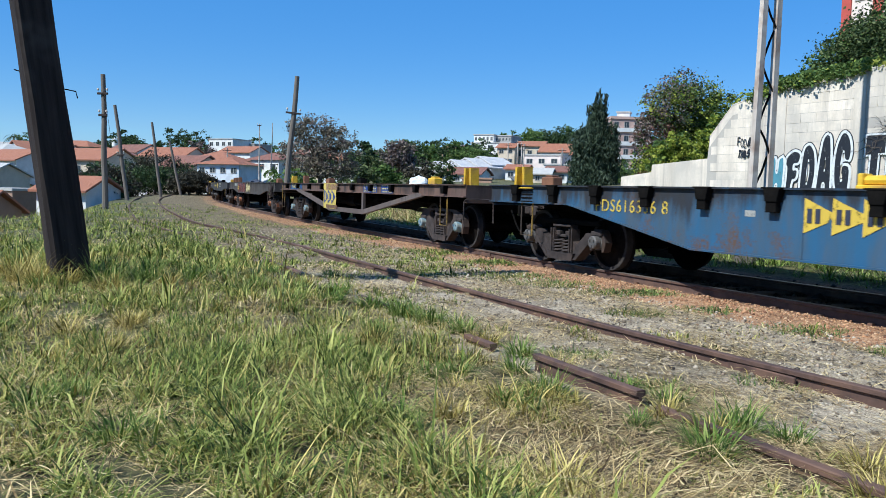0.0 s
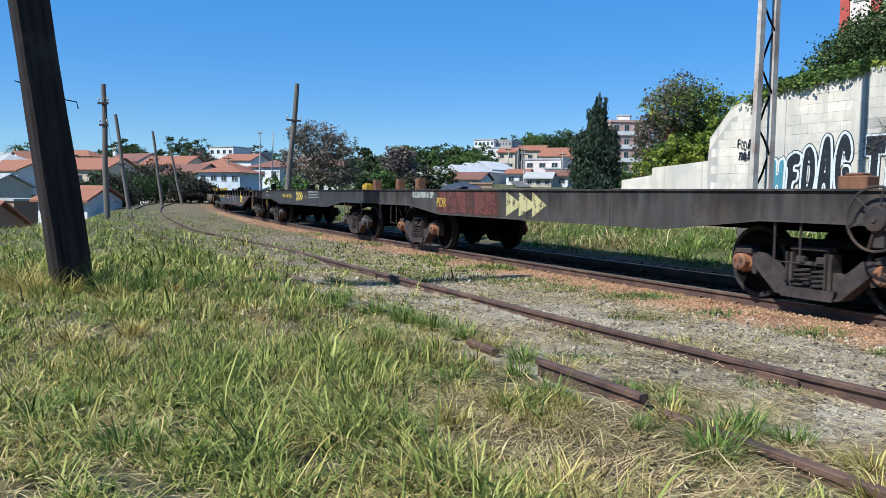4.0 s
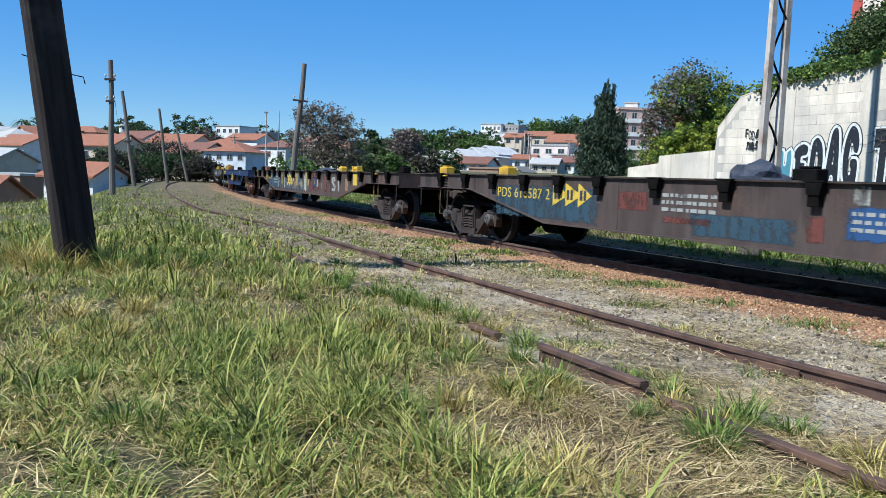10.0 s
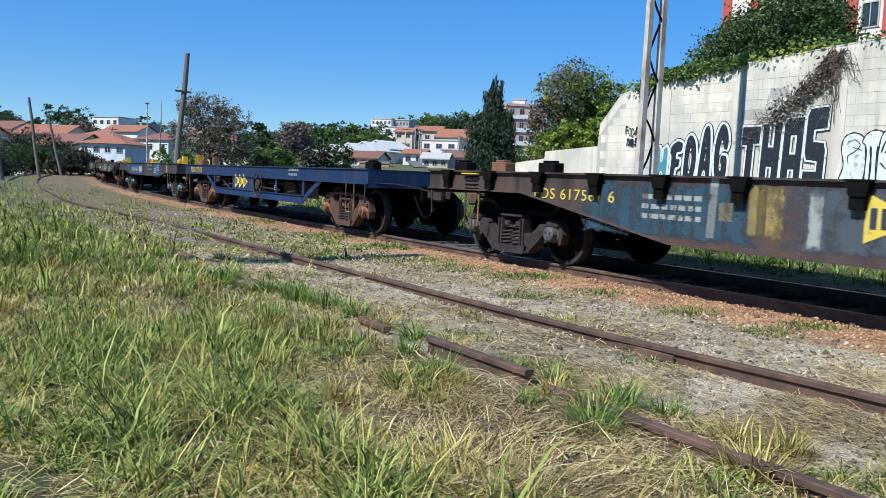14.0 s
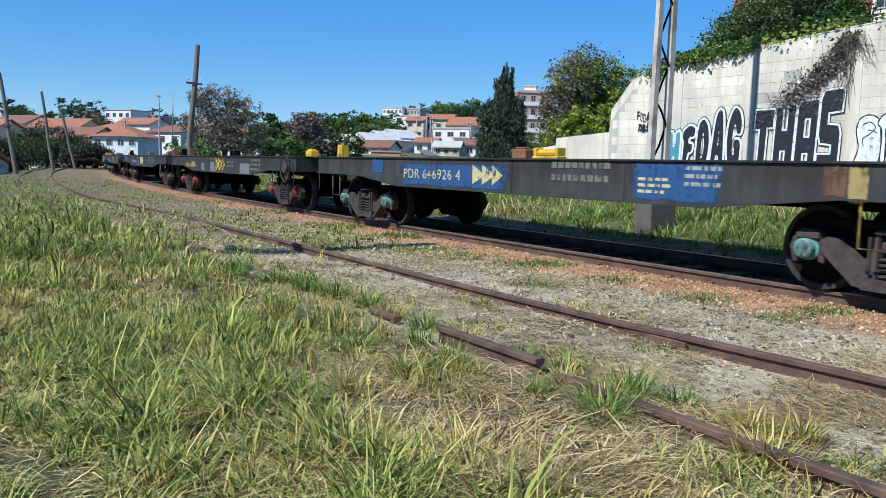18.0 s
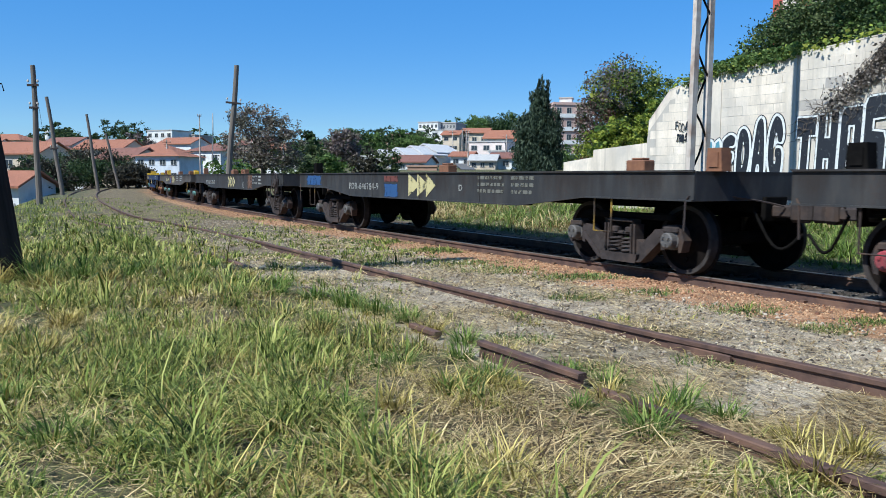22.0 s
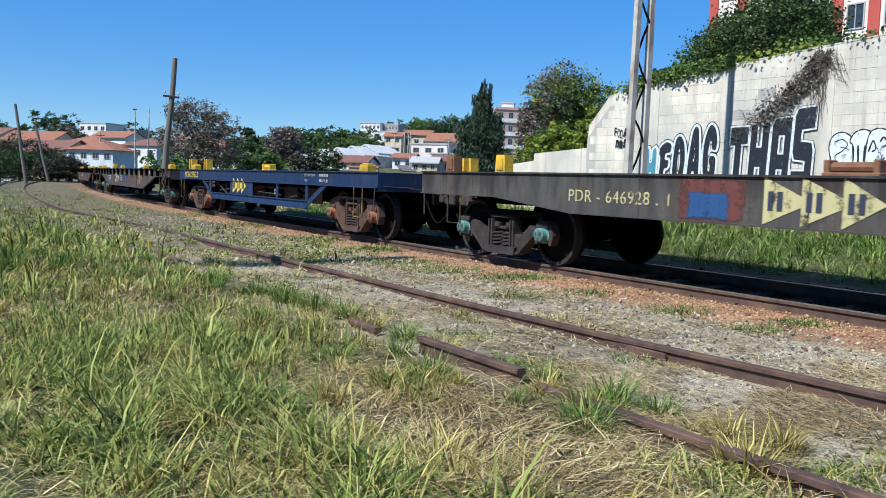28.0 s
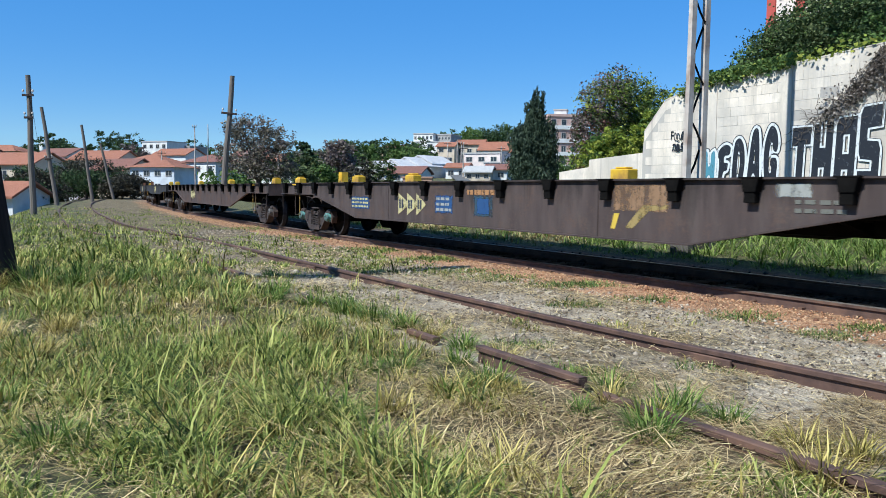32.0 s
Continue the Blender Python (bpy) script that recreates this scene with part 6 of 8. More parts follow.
def sprayed_line(g, pts, wide, y, closed=False, name="sprayed_line"):
    q = bend(pts, closed)
    if closed:
        q = q + q[:1]
    bm = bmesh.new()
    rows = []
    for i, v in enumerate(q):
        t = (q[min(i + 1, len(q) - 1)] - q[max(i - 1, 0)]).normalized()
        o = Vector((-t.y, t.x)) * wide * 0.5 * (0.75 + 0.4 * math.sin(i * 0.7) ** 2)
        rows.append((bm.verts.new((v.x - o.x, y, v.y - o.y)), bm.verts.new((v.x + o.x, y, v.y + o.y))))
    for a, b in zip(rows, rows[1:]):
        bm.faces.new((a[0], a[1], b[1], b[0]))
    bmesh.ops.recalc_face_normals(bm, faces=bm.faces)
    return part(name, bm, S_BLACK, g)


def bubble_word():
    """Fat white letters that lean on one another: S, T, a grinning face, R and O."""
    g = tagged(new("graffiti_word"), "bubbly white sprayed letters with thin black outlines and a face", "graffiti", "graffiti on the wall")
    g.matrix_world = WALL_M
    shapes = [[(2.82, 1.98), (2.76, 2.20), (2.58, 2.27), (2.40, 2.18), (2.36, 1.98), (2.34, 1.6), (2.42, 1.3), (2.66, 1.22), (2.84, 1.34), (2.76, 1.66)],
              [(2.42, 2.10), (2.34, 2.25), (2.18, 2.31), (2.02, 2.24), (2.02, 2.08), (2.08, 1.95), (2.08, 1.25), (2.32, 1.25), (2.34, 1.95)],
              [(2.08, 2.18), (1.96, 2.31), (1.76, 2.28), (1.66, 2.08), (1.68, 1.75), (1.82, 1.50), (1.96, 1.28), (2.10, 1.28), (2.12, 1.75)],
              [(1.66, 2.20), (1.48, 2.29), (1.27, 2.24), (1.17, 2.05), (1.24, 1.82), (1.16, 1.5), (1.18, 1.25), (1.66, 1.25), (1.70, 1.75)],
              [(0.80 + 0.37 * math.cos(k * math.tau / 12), 1.80 + 0.55 * math.sin(k * math.tau / 12)) for k in range(12)]]
    for k, pts in enumerate(shapes):
        y = 0.0275 + 0.0016 * k
        bm = bmesh.new()
        prism(bm, [tuple(v) for v in bend(pts, True)], y - 0.004, y)
        part("letter", bm, S_CLEAN, g)
        sprayed_line(g, pts, 0.026, y + 0.0006, True)
    y = 0.0275 + 0.0016 * 5
    for pts, wd in (([(2.70, 2.10), (2.56, 2.14), (2.46, 2.04), (2.56, 1.92), (2.68, 1.84), (2.66, 1.7)], 0.016), ([(2.60, 2.0), (2.50, 1.98), (2.42, 1.94)], 0.014), ([(2.26, 2.02), (2.24, 1.7), (2.25, 1.3)], 0.04), ([(2.13, 2.02), (2.14, 1.7), (2.12, 1.3)], 0.03),
                    ([(2.06, 1.90), (1.99, 2.10), (1.93, 1.96), (2.00, 1.90)], 0.03), ([(1.86, 2.08), (1.80, 2.16), (1.73, 2.04), (1.82, 1.98)], 0.03), ([(2.06, 1.72), (1.96, 1.62), (1.86, 1.66), (1.76, 1.80)], 0.026), ([(1.92, 1.78), (1.88, 1.73), (1.82, 1.76), (1.81, 1.86)], 0.02), ([(1.90, 1.98), (1.88, 1.90), (1.84, 1.88)], 0.016),
                    ([(1.62, 1.86), (1.60, 2.08), (1.44, 2.14), (1.31, 2.06), (1.33, 1.92), (1.46, 1.83), (1.62, 1.84)], 0.036), ([(1.44, 1.78), (1.40, 1.62), (1.30, 1.5)], 0.02),
                    ([(1.10, 2.16), (0.96, 2.24), (0.76, 2.26), (0.54, 2.16)], 0.022), ([(1.14, 2.10), (0.98, 2.14), (0.74, 2.17), (0.50, 2.06)], 0.018), ([(1.02, 1.96), (1.00, 1.75), (1.01, 1.56)], 0.014), ([(1.08, 1.95), (1.00, 1.98), (0.90, 1.90)], 0.014), ([(0.90, 1.86), (0.88, 1.64), (0.82, 1.58), (0.77, 1.66)], 0.014), ([(0.78, 1.97), (0.76, 1.8), (0.77, 1.62)], 0.014), ([(0.68, 1.98), (0.66, 1.78), (0.67, 1.55)], 0.014), ([(0.72, 1.95), (0.62, 1.97), (0.58, 1.84)], 0.014), ([(1.02, 1.46), (0.86, 1.38), (0.66, 1.44)], 0.014)):
        sprayed_line(g, pts, wd, y)


bubble_word()
graffiti("graffiti_word", "FODA", 8.38, 7.98, 2.34, 2.54, ((0.0, S_BLACK),), "small thin black sprayed lettering")
graffiti("graffiti_word", "THIS", 8.36, 8.0, 2.08, 2.26, ((0.0, S_BLACK),), "small thin black sprayed lettering")


def scribble(s0, s1, z0, z1, rows, label):
    """A small sprayed tag that cannot be read: a thin frame with bars in it."""
    g = tagged(new("graffiti_tag"), label, "graffiti", "graffiti on the wall")
    g.matrix_world = WALL_M
    strokes = [(s0, s1, z0, z0 + 0.018), (s0, s1, z1 - 0.018, z1), (s0, s0 + 0.016, z0, z1), (s1 - 0.016, s1, z0, z1)] if rows > 1 else []
    for r in range(rows):
        a = s0 + 0.05
        while a < s1 - 0.08:
            zz = z0 + (z1 - z0) * (r + 0.3) / rows
            strokes.append((a, a + random.uniform(0.015, 0.03), zz, zz + (z1 - z0) * random.uniform(0.25, 0.5) / rows))
            a += random.uniform(0.04, 0.08)
    for a, b, c, d in strokes:
        bm = bmesh.new()
        prism(bm, [(a, c), (b, c), (b + 0.012, d), (a + 0.012, d)], 0.024, 0.027)
        part("stroke", bm, S_BLACK, g)


scribble(0.02, 0.42, 2.0, 2.40, 2, "small framed scribble sprayed in black on the wall")
scribble(0.10, 0.45, 1.6, 1.85, 1, "thin unreadable scribble sprayed on the wall")

# ---- lattice mast ----
M_GALV = surface("weathered_galvanised", (0.36, 0.30, 0.25), (0.60, 0.53, 0.46), 5, 0.7, 0.0, 40, 0.2, stretch=(1, 1, 0.2), c3=(0.20, 0.12, 0.08), patch=0.6)
M_CONC = surface("old_concrete", (0.07, 0.062, 0.055), (0.125, 0.11, 0.098), 5, 0.9, 0, 30, 0.4)
M_TIMBER = surface("dark_weathered_timber", (0.018, 0.012, 0.011), (0.042, 0.027, 0.024), 3, 0.8, 0, 30, 0.5, stretch=(5, 5, 0.25), c3=(0.065, 0.048, 0.04), patch=0.7)
M_POST = surface("black_stained_pole_timber", (0.016, 0.012, 0.013), (0.05, 0.04, 0.036), 3, 0.9, 0, 30, 0.5, stretch=(5, 5, 0.25), c3=(0.10, 0.085, 0.075), patch=0.66, spec=0.1)
M_TIMBERG = surface("grey_weathered_timber", (0.09, 0.075, 0.062), (0.19, 0.16, 0.135), 3, 0.85, 0, 30, 0.5, stretch=(5, 5, 0.25))


def lattice_mast(x, y, h, lean):
    mast = tagged(new("lattice_mast"), "tall weathered steel lattice mast on a concrete plinth", "mast")
    zg = float(ground_z(x, y))
    mast.matrix_world = pose(x, y, zg, 0, lean, 24)
    bm = bmesh.new()
    box(bm, -0.33, 0.33, -0.22, 0.22, -0.4, 0.72, 0.03)
    part("plinth", bm, M_CONC, mast)
    for sx in (-1, 1):
        bm = bmesh.new()
        a, b = 0.19, 0.125
        pts = lambda c: [(c - 0.06, -0.05), (c + 0.06, -0.05), (c + 0.06, 0.05), (c - 0.06, 0.05)]
        lo = [bm.verts.new((sx * a + dx - sx * 0, dy, 0.6)) for dx, dy in pts(0)]
        hi = [bm.verts.new((sx * b + dx * 0.7, dy * 0.8, h)) for dx, dy in pts(0)]
        for i in range(4):
            bm.faces.new((lo[i], lo[(i + 1) % 4], hi[(i + 1) % 4], hi[i]))
        bm.faces.new(lo[::-1])
        bm.faces.new(hi)
        part("mast_leg", bm, M_GALV, mast)
    n = int((h - 0.8) / 0.55)
    for k in range(n):
        z0, z1 = 0.8 + 0.55 * k, 0.8 + 0.55 * (k + 1)
        w0, w1 = np.interp(z0, [0.6, h], [0.20, 0.12]), np.interp(z1, [0.6, h], [0.20, 0.12])
        sg = 1 if k % 2 else -1
        bm = bmesh.new()
        mid = random.uniform(-0.03, 0.03)
        zm = (z0 + z1) / 2 + random.uniform(-0.08, 0.08)
        tube(bm, [(-sg * w0 * 0.8, -0.03, z0), (mid, 0.0, zm), (sg * w1 * 0.8, 0.03, z1)], 0.021, 6)
        part("lacing_bar", bm, M_DARK, mast)


lattice_mast(5.62, 14.4, 11.5, 0.6)


# ---- poles ----
def pole(name, base, top, r0, r1, mat, label, arm=None, square=False, facing=(0, -1)):
    p = tagged(new(name), label, "pole", "poles along the line")
    zg = float(ground_z(base[0], base[1])) - 0.5
    b, t = Vector((base[0], base[1], zg)), Vector(top)
    ax = t - b
    back = -Vector((*facing, 0))
    back = (back - ax.normalized() * back.dot(ax.normalized())).normalized()
    side = back.cross(ax.normalized())
    rot = Matrix((side, back, ax.normalized())).transposed().to_4x4()
    p.matrix_world = Matrix.Translation(b) @ rot
    h = ax.length
    bm = bmesh.new()
    if square:
        n = 14
        rings = []
        for k in range(n + 1):
            r = r0 + (r1 - r0) * k / n
            z = h * k / n
            c = r * 0.8
            j = [random.uniform(-0.008, 0.008) for _ in range(8)]
            rings.append([bm.verts.new((dx * r + j[i], dy * r + j[7 - i], z)) for i, (dx, dy) in enumerate(((-1, -0.8), (-0.8, -1), (0.8, -1), (1, -0.8), (1, 0.8), (0.8, 1), (-0.8, 1), (-1, 0.8)))])
        for a, c in zip(rings, rings[1:]):
            for i in range(8):
                bm.faces.new((a[i], a[(i + 1) % 8], c[(i + 1) % 8], c[i]))
        bm.faces.new(rings[-1])
    else:
        tube(bm, [(0.02 * math.sin(k * 1.3), 0, h * k / 8) for k in range(9)], r0, 12, r1)
    part("shaft", bm, mat, p)
    for z, w, tilt in arm or ():
        bm = bmesh.new()
        box(bm, -w, w, -0.05 - r1, 0.03 - r1, h - z - 0.05, h - z + 0.05, 0.008)
        part("crossarm", bm, M_TIMBER, p)
        for sx in (-0.85, 0.85):
            bm = bmesh.new()
            lathe(bm, [(0.012, 0), (0.012, 0.1), (0.045, 0.1), (0.05, 0.15), (0.03, 0.2), (0, 0.21)], 10, "Z")
            i = part("insulator", bm, M_GALV, p)
            i.location = (sx * w, -r1, h - z + 0.05)
    return p


pole("leaning_pole", (-4.43, 9.70), (-5.09, 8.50, 8.45), 0.213, 0.165, M_POST, "thick dark leaning timber pole standing in long grass", square=True, facing=(0.60, -0.80))
pole("telegraph_pole", (-16.0, 38.0), (-16.05, 38.0, 6.15), 0.145, 0.105, M_TIMBERG, "old grey telegraph pole with hanging insulators", ((0.9, 0.25, 0), (1.9, 0.2, 0)))
pole("telegraph_pole", (-21.6, 55.0), (-22.45, 55.0, 6.35), 0.145, 0.105, M_TIMBERG, "old grey leaning telegraph pole", ((3.4, 0.25, 0),))
pole("telegraph_pole", (-25.3, 72.0), (-26.1, 72.0, 6.5), 0.15, 0.105, M_TIMBERG, "old grey telegraph pole beside the line")
pole("telegraph_pole", (-27.7, 85.0), (-29.0, 85.0, 5.6), 0.15, 0.11, M_TIMBERG, "short leaning telegraph pole beside the line")
pole("telegraph_pole", (-8.6, 43.0), (-7.9, 43.0, 6.95), 0.17, 0.12, M_TIMBERG, "leaning timber pole with a short crossarm", ((1.95, 0.40, 0),))
pole("lamp_mast", (-23.0, 100.0), (-23.0, 100.0, 8.7), 0.10, 0.06, M_GALV, "thin distant steel mast", ((0.2, 0.25, 0),))
pole("lamp_mast", (-21.8, 101.0), (-21.6, 101.0, 8.9), 0.08, 0.05, M_GALV, "thin distant steel mast")
# broken wires
for pts in (((-4.95, 9.3, 2.42), (-4.75, 9.4, 2.36), (-4.55, 9.5, 2.25), (-4.38, 9.6, 2.22), (-4.36, 9.6, 2.14)), ((-16.0, 37.8, 5.3), (-15.75, 37.7, 4.4), (-15.6, 37.7, 3.2))):
    bm = bmesh.new()
    tube(bm, pts, 0.007, 5)
    tagged(part("broken_wire", bm, M_DARK), "short broken wire hanging from a pole", "wire")


# ---- grass ----
M_GRASS = leafy("green_grass", (0.030, 0.052, 0.009), (0.175, 0.222, 0.038), (0.49, 0.48, 0.14), 0.26)
M_OLIVE = leafy("yellowing_grass", (0.095, 0.075, 0.02), (0.35, 0.285, 0.07), (0.66, 0.53, 0.19), 0.2)
M_DRYGRASS = leafy("dry_grass", (0.11, 0.065, 0.025), (0.42, 0.31, 0.13), (0.76, 0.63, 0.34), 0.15)
M_STRAW = leafy("cut_straw", (0.055, 0.032, 0.015), (0.33, 0.225, 0.095), (0.76, 0.60, 0.31), 0.06)
M_WEED = leafy("low_weed_leaves", (0.035, 0.065, 0.015), (0.12, 0.175, 0.045), (0.28, 0.32, 0.11), 0.2)
M_TALL = leafy("rank_grass", (0.045, 0.085, 0.014), (0.13, 0.20, 0.034), (0.34, 0.39, 0.11), 0.28)


def blades(name, px, py, heading, height, width, lean, curl, material, label, parent=None, zoff=-0.02, pz=None, segs=3):
    """Grass blades of two or three bent segments each, as one mesh."""
    n = len(px)
    nv = 2 * segs + 1
    pz = (ground_z(px, py) if pz is None else pz) + zoff
    hx, hy = np.cos(heading), np.sin(heading)
    wx, wy = -hy, hx
    V = np.zeros((n, nv, 3))
    x, z = np.zeros(n), np.zeros(n)
    ang = lean.copy()
    for k in range(segs + 1):
        w = width * ((1.0, 0.85, 0.6, 0.0) if segs == 3 else (1.0, 0.75, 0.0))[k] / 2
        cx, cy, cz = px + hx * x, py + hy * x, pz + z
        if k < segs:
            V[:, 2 * k] = np.stack([cx - wx * w, cy - wy * w, cz], 1)
            V[:, 2 * k + 1] = np.stack([cx + wx * w, cy + wy * w, cz], 1)
        else:
            V[:, nv - 1] = np.stack([cx, cy, cz], 1)
        x = x + np.sin(ang) * height / segs
        z = z + np.cos(ang) * height / segs
        ang = ang + curl
    tri = np.array([(0, 1, 3), (0, 3, 2), (2, 3, 5), (2, 5, 4), (4, 5, 6)] if segs == 3 else [(0, 1, 3), (0, 3, 2), (2, 3, 4)])
    F = (tri[None] + nv * np.arange(n)[:, None, None]).reshape(-1, 3)
    return tagged(quads_mesh(name, V.reshape(-1, 3), F, material, parent), label, "grass", kind="stuff")


def fan(n, r0, r1, b0=-46, b1=45):
    """Places in a wedge before the camera, thinning out with the distance."""
    r = r0 * (r1 / r0) ** rng.uniform(0, 1, n)
    b = np.radians(rng.uniform(b0, b1, n))
    return r * np.sin(b), r * np.cos(b), r


# flat weedy patches in the gravel: x, y, radius
WEEDS = ((3.49, 7.65, 0.34), (3.82, 6.62, 0.26), (2.41, 5.55, 0.26), (2.18, 10.3, 0.42), (1.55, 11.2, 0.5), (1.05, 12.0, 0.6), (1.05, 6.3, 0.25), (2.1, 8.6, 0.3), (2.7, 10.3, 0.3), (-0.3, 16.2, 0.9), (-1.5, 20.5, 1.2), (0.9, 14.2, 0.6), (4.4, 6.9, 0.25), (3.0, 8.9, 0.3), (1.5, 5.3, 0.22), (-3.6, 25, 1.2), (-0.5, 12.4, 0.5), (0.3, 10.0, 0.3))


def cover(x, y):
    """How much grass grows at a place: full on the bank, weeds in patches along the siding, little in the gravel."""
    s, d = track_coords(x, y)
    no = 0.55 * value_noise(x, y, 1.2, 21) + 0.45 * value_noise(x, y, 0.4, 22)
    e = np.interp(s, [-4, -1.5, 0.5, 8, 14], [5.55, 5.5, 4.75, 4.6, 4.3])
    bank = smooth01(-d, e + 0.9 * (no - 0.5), e + 0.55 + 0.9 * (no - 0.5))
    weed = np.zeros_like(x)
    for wx, wy, wr in WEEDS:
        q = np.hypot((x - wx) * 0.8, y - wy) / wr * (0.6 + 0.8 * value_noise(x, y, 0.25, 23))
        weed = np.maximum(weed, 1 - smooth01(q, 0.35, 1.0))
    weed = np.maximum(weed, np.interp(s, [3, 10], [0.6, 1.0]) * (no > np.interp(s, [3, 8, 14], [0.62, 0.45, 0.30])) * ((d < -2.1) & (d > -6)))
    weed = weed * (np.abs(d - siding(s)) > 0.1) * (d < -1.2)
    stub = (np.abs(d + 5.31) < 0.12) | ((d > -5.55) & (d < -5.3) & (s > -2.2) & (s < -1.0) & (no < 0.6))
    return np.where(stub & (s < 0.2), 0, np.maximum(bank, weed)), s, d, no, bank


def meadow():
    """The rough verge: tufts of green blades, yellowing and dead ones, with matted straw and bare soil between."""
    x, y, r = fan(26000, 2.2, 50)
    x2, y2, r2 = fan(25000, 2.2, 16)
    x, y, r = np.concatenate([x, x2]), np.concatenate([y, y2]), np.concatenate([r, r2])
    # the same verge goes on beside and behind the camera
    r3, b3 = 0.5 + 7.5 * rng.uniform(0, 1, 7000) ** 0.6, np.radians(rng.uniform(45, 314, 7000))
    x, y, r = np.concatenate([x, r3 * np.sin(b3)]), np.concatenate([y, r3 * np.cos(b3)]), np.concatenate([r, np.full(7000, 6.5)])
    c, s, d, no, bank = cover(x, y)
    lump = 0.62 * value_noise(x, y, 0.5, 33) + 0.38 * value_noise(x, y, 0.17, 35)
    keep = (rng.uniform(0, 1, len(x)) < c) & ((lump > np.interp(r, [3, 7, 16], [0.44, 0.37, 0.24]) - 0.14 * smooth01(-x, 0.3, 1.3)) | (bank < 0.5))
    x, y, r, d, bank, lump = x[keep], y[keep], r[keep], d[keep], bank[keep], lump[keep]
    patchy = 0.34 * value_noise(x, y, 1.5, 31) + 0.38 * value_noise(x, y, 0.5, 32) + 0.28 * value_noise(x, y, 0.2, 34) + 0.30 * smooth01(-x, -1.2, 1.2) - 0.10 * smooth01(x, 0.0, 0.9) * (r < 6) - 0.25 * smooth01(r, 4.0, 6.5) * (1 - smooth01(r, 10, 15)) + 0.3 * (bank < 0.5)
    per = 12
    n = len(x) * per
    cx, cy, cr, cp, cd, cb, cl = (np.repeat(v, per) for v in (x, y, r, patchy, d, bank, lump))
    a = rng.uniform(0, math.tau, n)
    spreadr = rng.uniform(0, 1, n) ** 0.8 * (0.015 + 0.008 * cr)
    px, py = cx + np.cos(a) * spreadr, cy + np.sin(a) * spreadr
    pick = rng.uniform(0, 1, n) + (0.62 - cp) * 2.3 + 0.08 * (cr > 6)
    tall = np.repeat(rng.lognormal(-0.05, 0.42, len(x)), per) * np.where(cb < 0.5, 0.5, np.where(cd > -5.8, 0.75, 1.0))
    far = np.clip(cr / 6.0, 1, 2.4)
    h = rng.uniform(0.07, 0.19, n) * tall * (0.55 + 0.8 * cp) * np.clip(0.1 + 1.5 * cl, 0.6, 1.3)
    w = rng.uniform(0.006, 0.0125, n) * far * np.repeat(rng.choice((0.6, 1.0, 1.5), len(x), p=(0.35, 0.42, 0.23)), per)
    head = np.where(rng.uniform(0, 1, n) < 0.55, a, np.repeat(rng.uniform(0, math.tau, len(x)), per)) + rng.normal(0, 0.7, n)
    lean, curl = rng.uniform(0.1, 1.0, n), rng.uniform(0.25, 0.85, n)
    for lo, hi, mat, nm, lb, hk, wk, lk in ((-9, 0.48, M_GRASS, "meadow_grass", "rough green grass on the railway bank", 1.0, 1.0, 0.0), (0.48, 0.80, M_OLIVE, "yellowing_grass", "yellowing grass on the railway bank", 1.0, 0.75, 0.1), (0.80, 9, M_DRYGRASS, "dry_grass", "bleached dry grass among the green", 0.9, 0.5, 0.5)):
        for near in (True, False):
            q = (pick > lo) & (pick <= hi) & ((cr < 5.5) == near)
            blades(nm, px[q], py[q], head[q], (h * hk)[q], (w * wk)[q], (lean + lk)[q], curl[q] * (1 if near else 1.4), mat, lb, segs=3 if near else 2)


def weeds():
    """Low leafy weeds in patches between the rails."""
    X, Y = [], []
    for wx, wy, wr in WEEDS:
        n = int(2600 * min(wr, 0.8))
        a, q = rng.uniform(0, math.tau, n), rng.uniform(0, 1, n) ** 0.75
        lump = 0.6 + 0.8 * value_noise(wx + 2 * np.cos(a), wy + 2 * np.sin(a), 0.8, 24)
        X.append(wx + np.cos(a) * q * wr * lump * 1.3)
        Y.append(wy + np.sin(a) * q * wr * lump)
    x, y = np.concatenate(X), np.concatenate(Y)
    n = len(x)
    s, d = track_coords(x, y)
    ok = (np.abs(d - siding(s)) > 0.05) & (d < -1.15)
    blades("leafy_weeds", x[ok], y[ok], rng.uniform(0, math.tau, n)[ok], rng.uniform(0.03, 0.10, n)[ok], (rng.uniform(0.007, 0.014, n) * np.clip(y / 8, 1, 2))[ok], rng.uniform(0.2, 1.3, n)[ok], rng.uniform(0.1, 0.7, n)[ok], M_WEED, "low green weeds in patches on the gravel", segs=2)


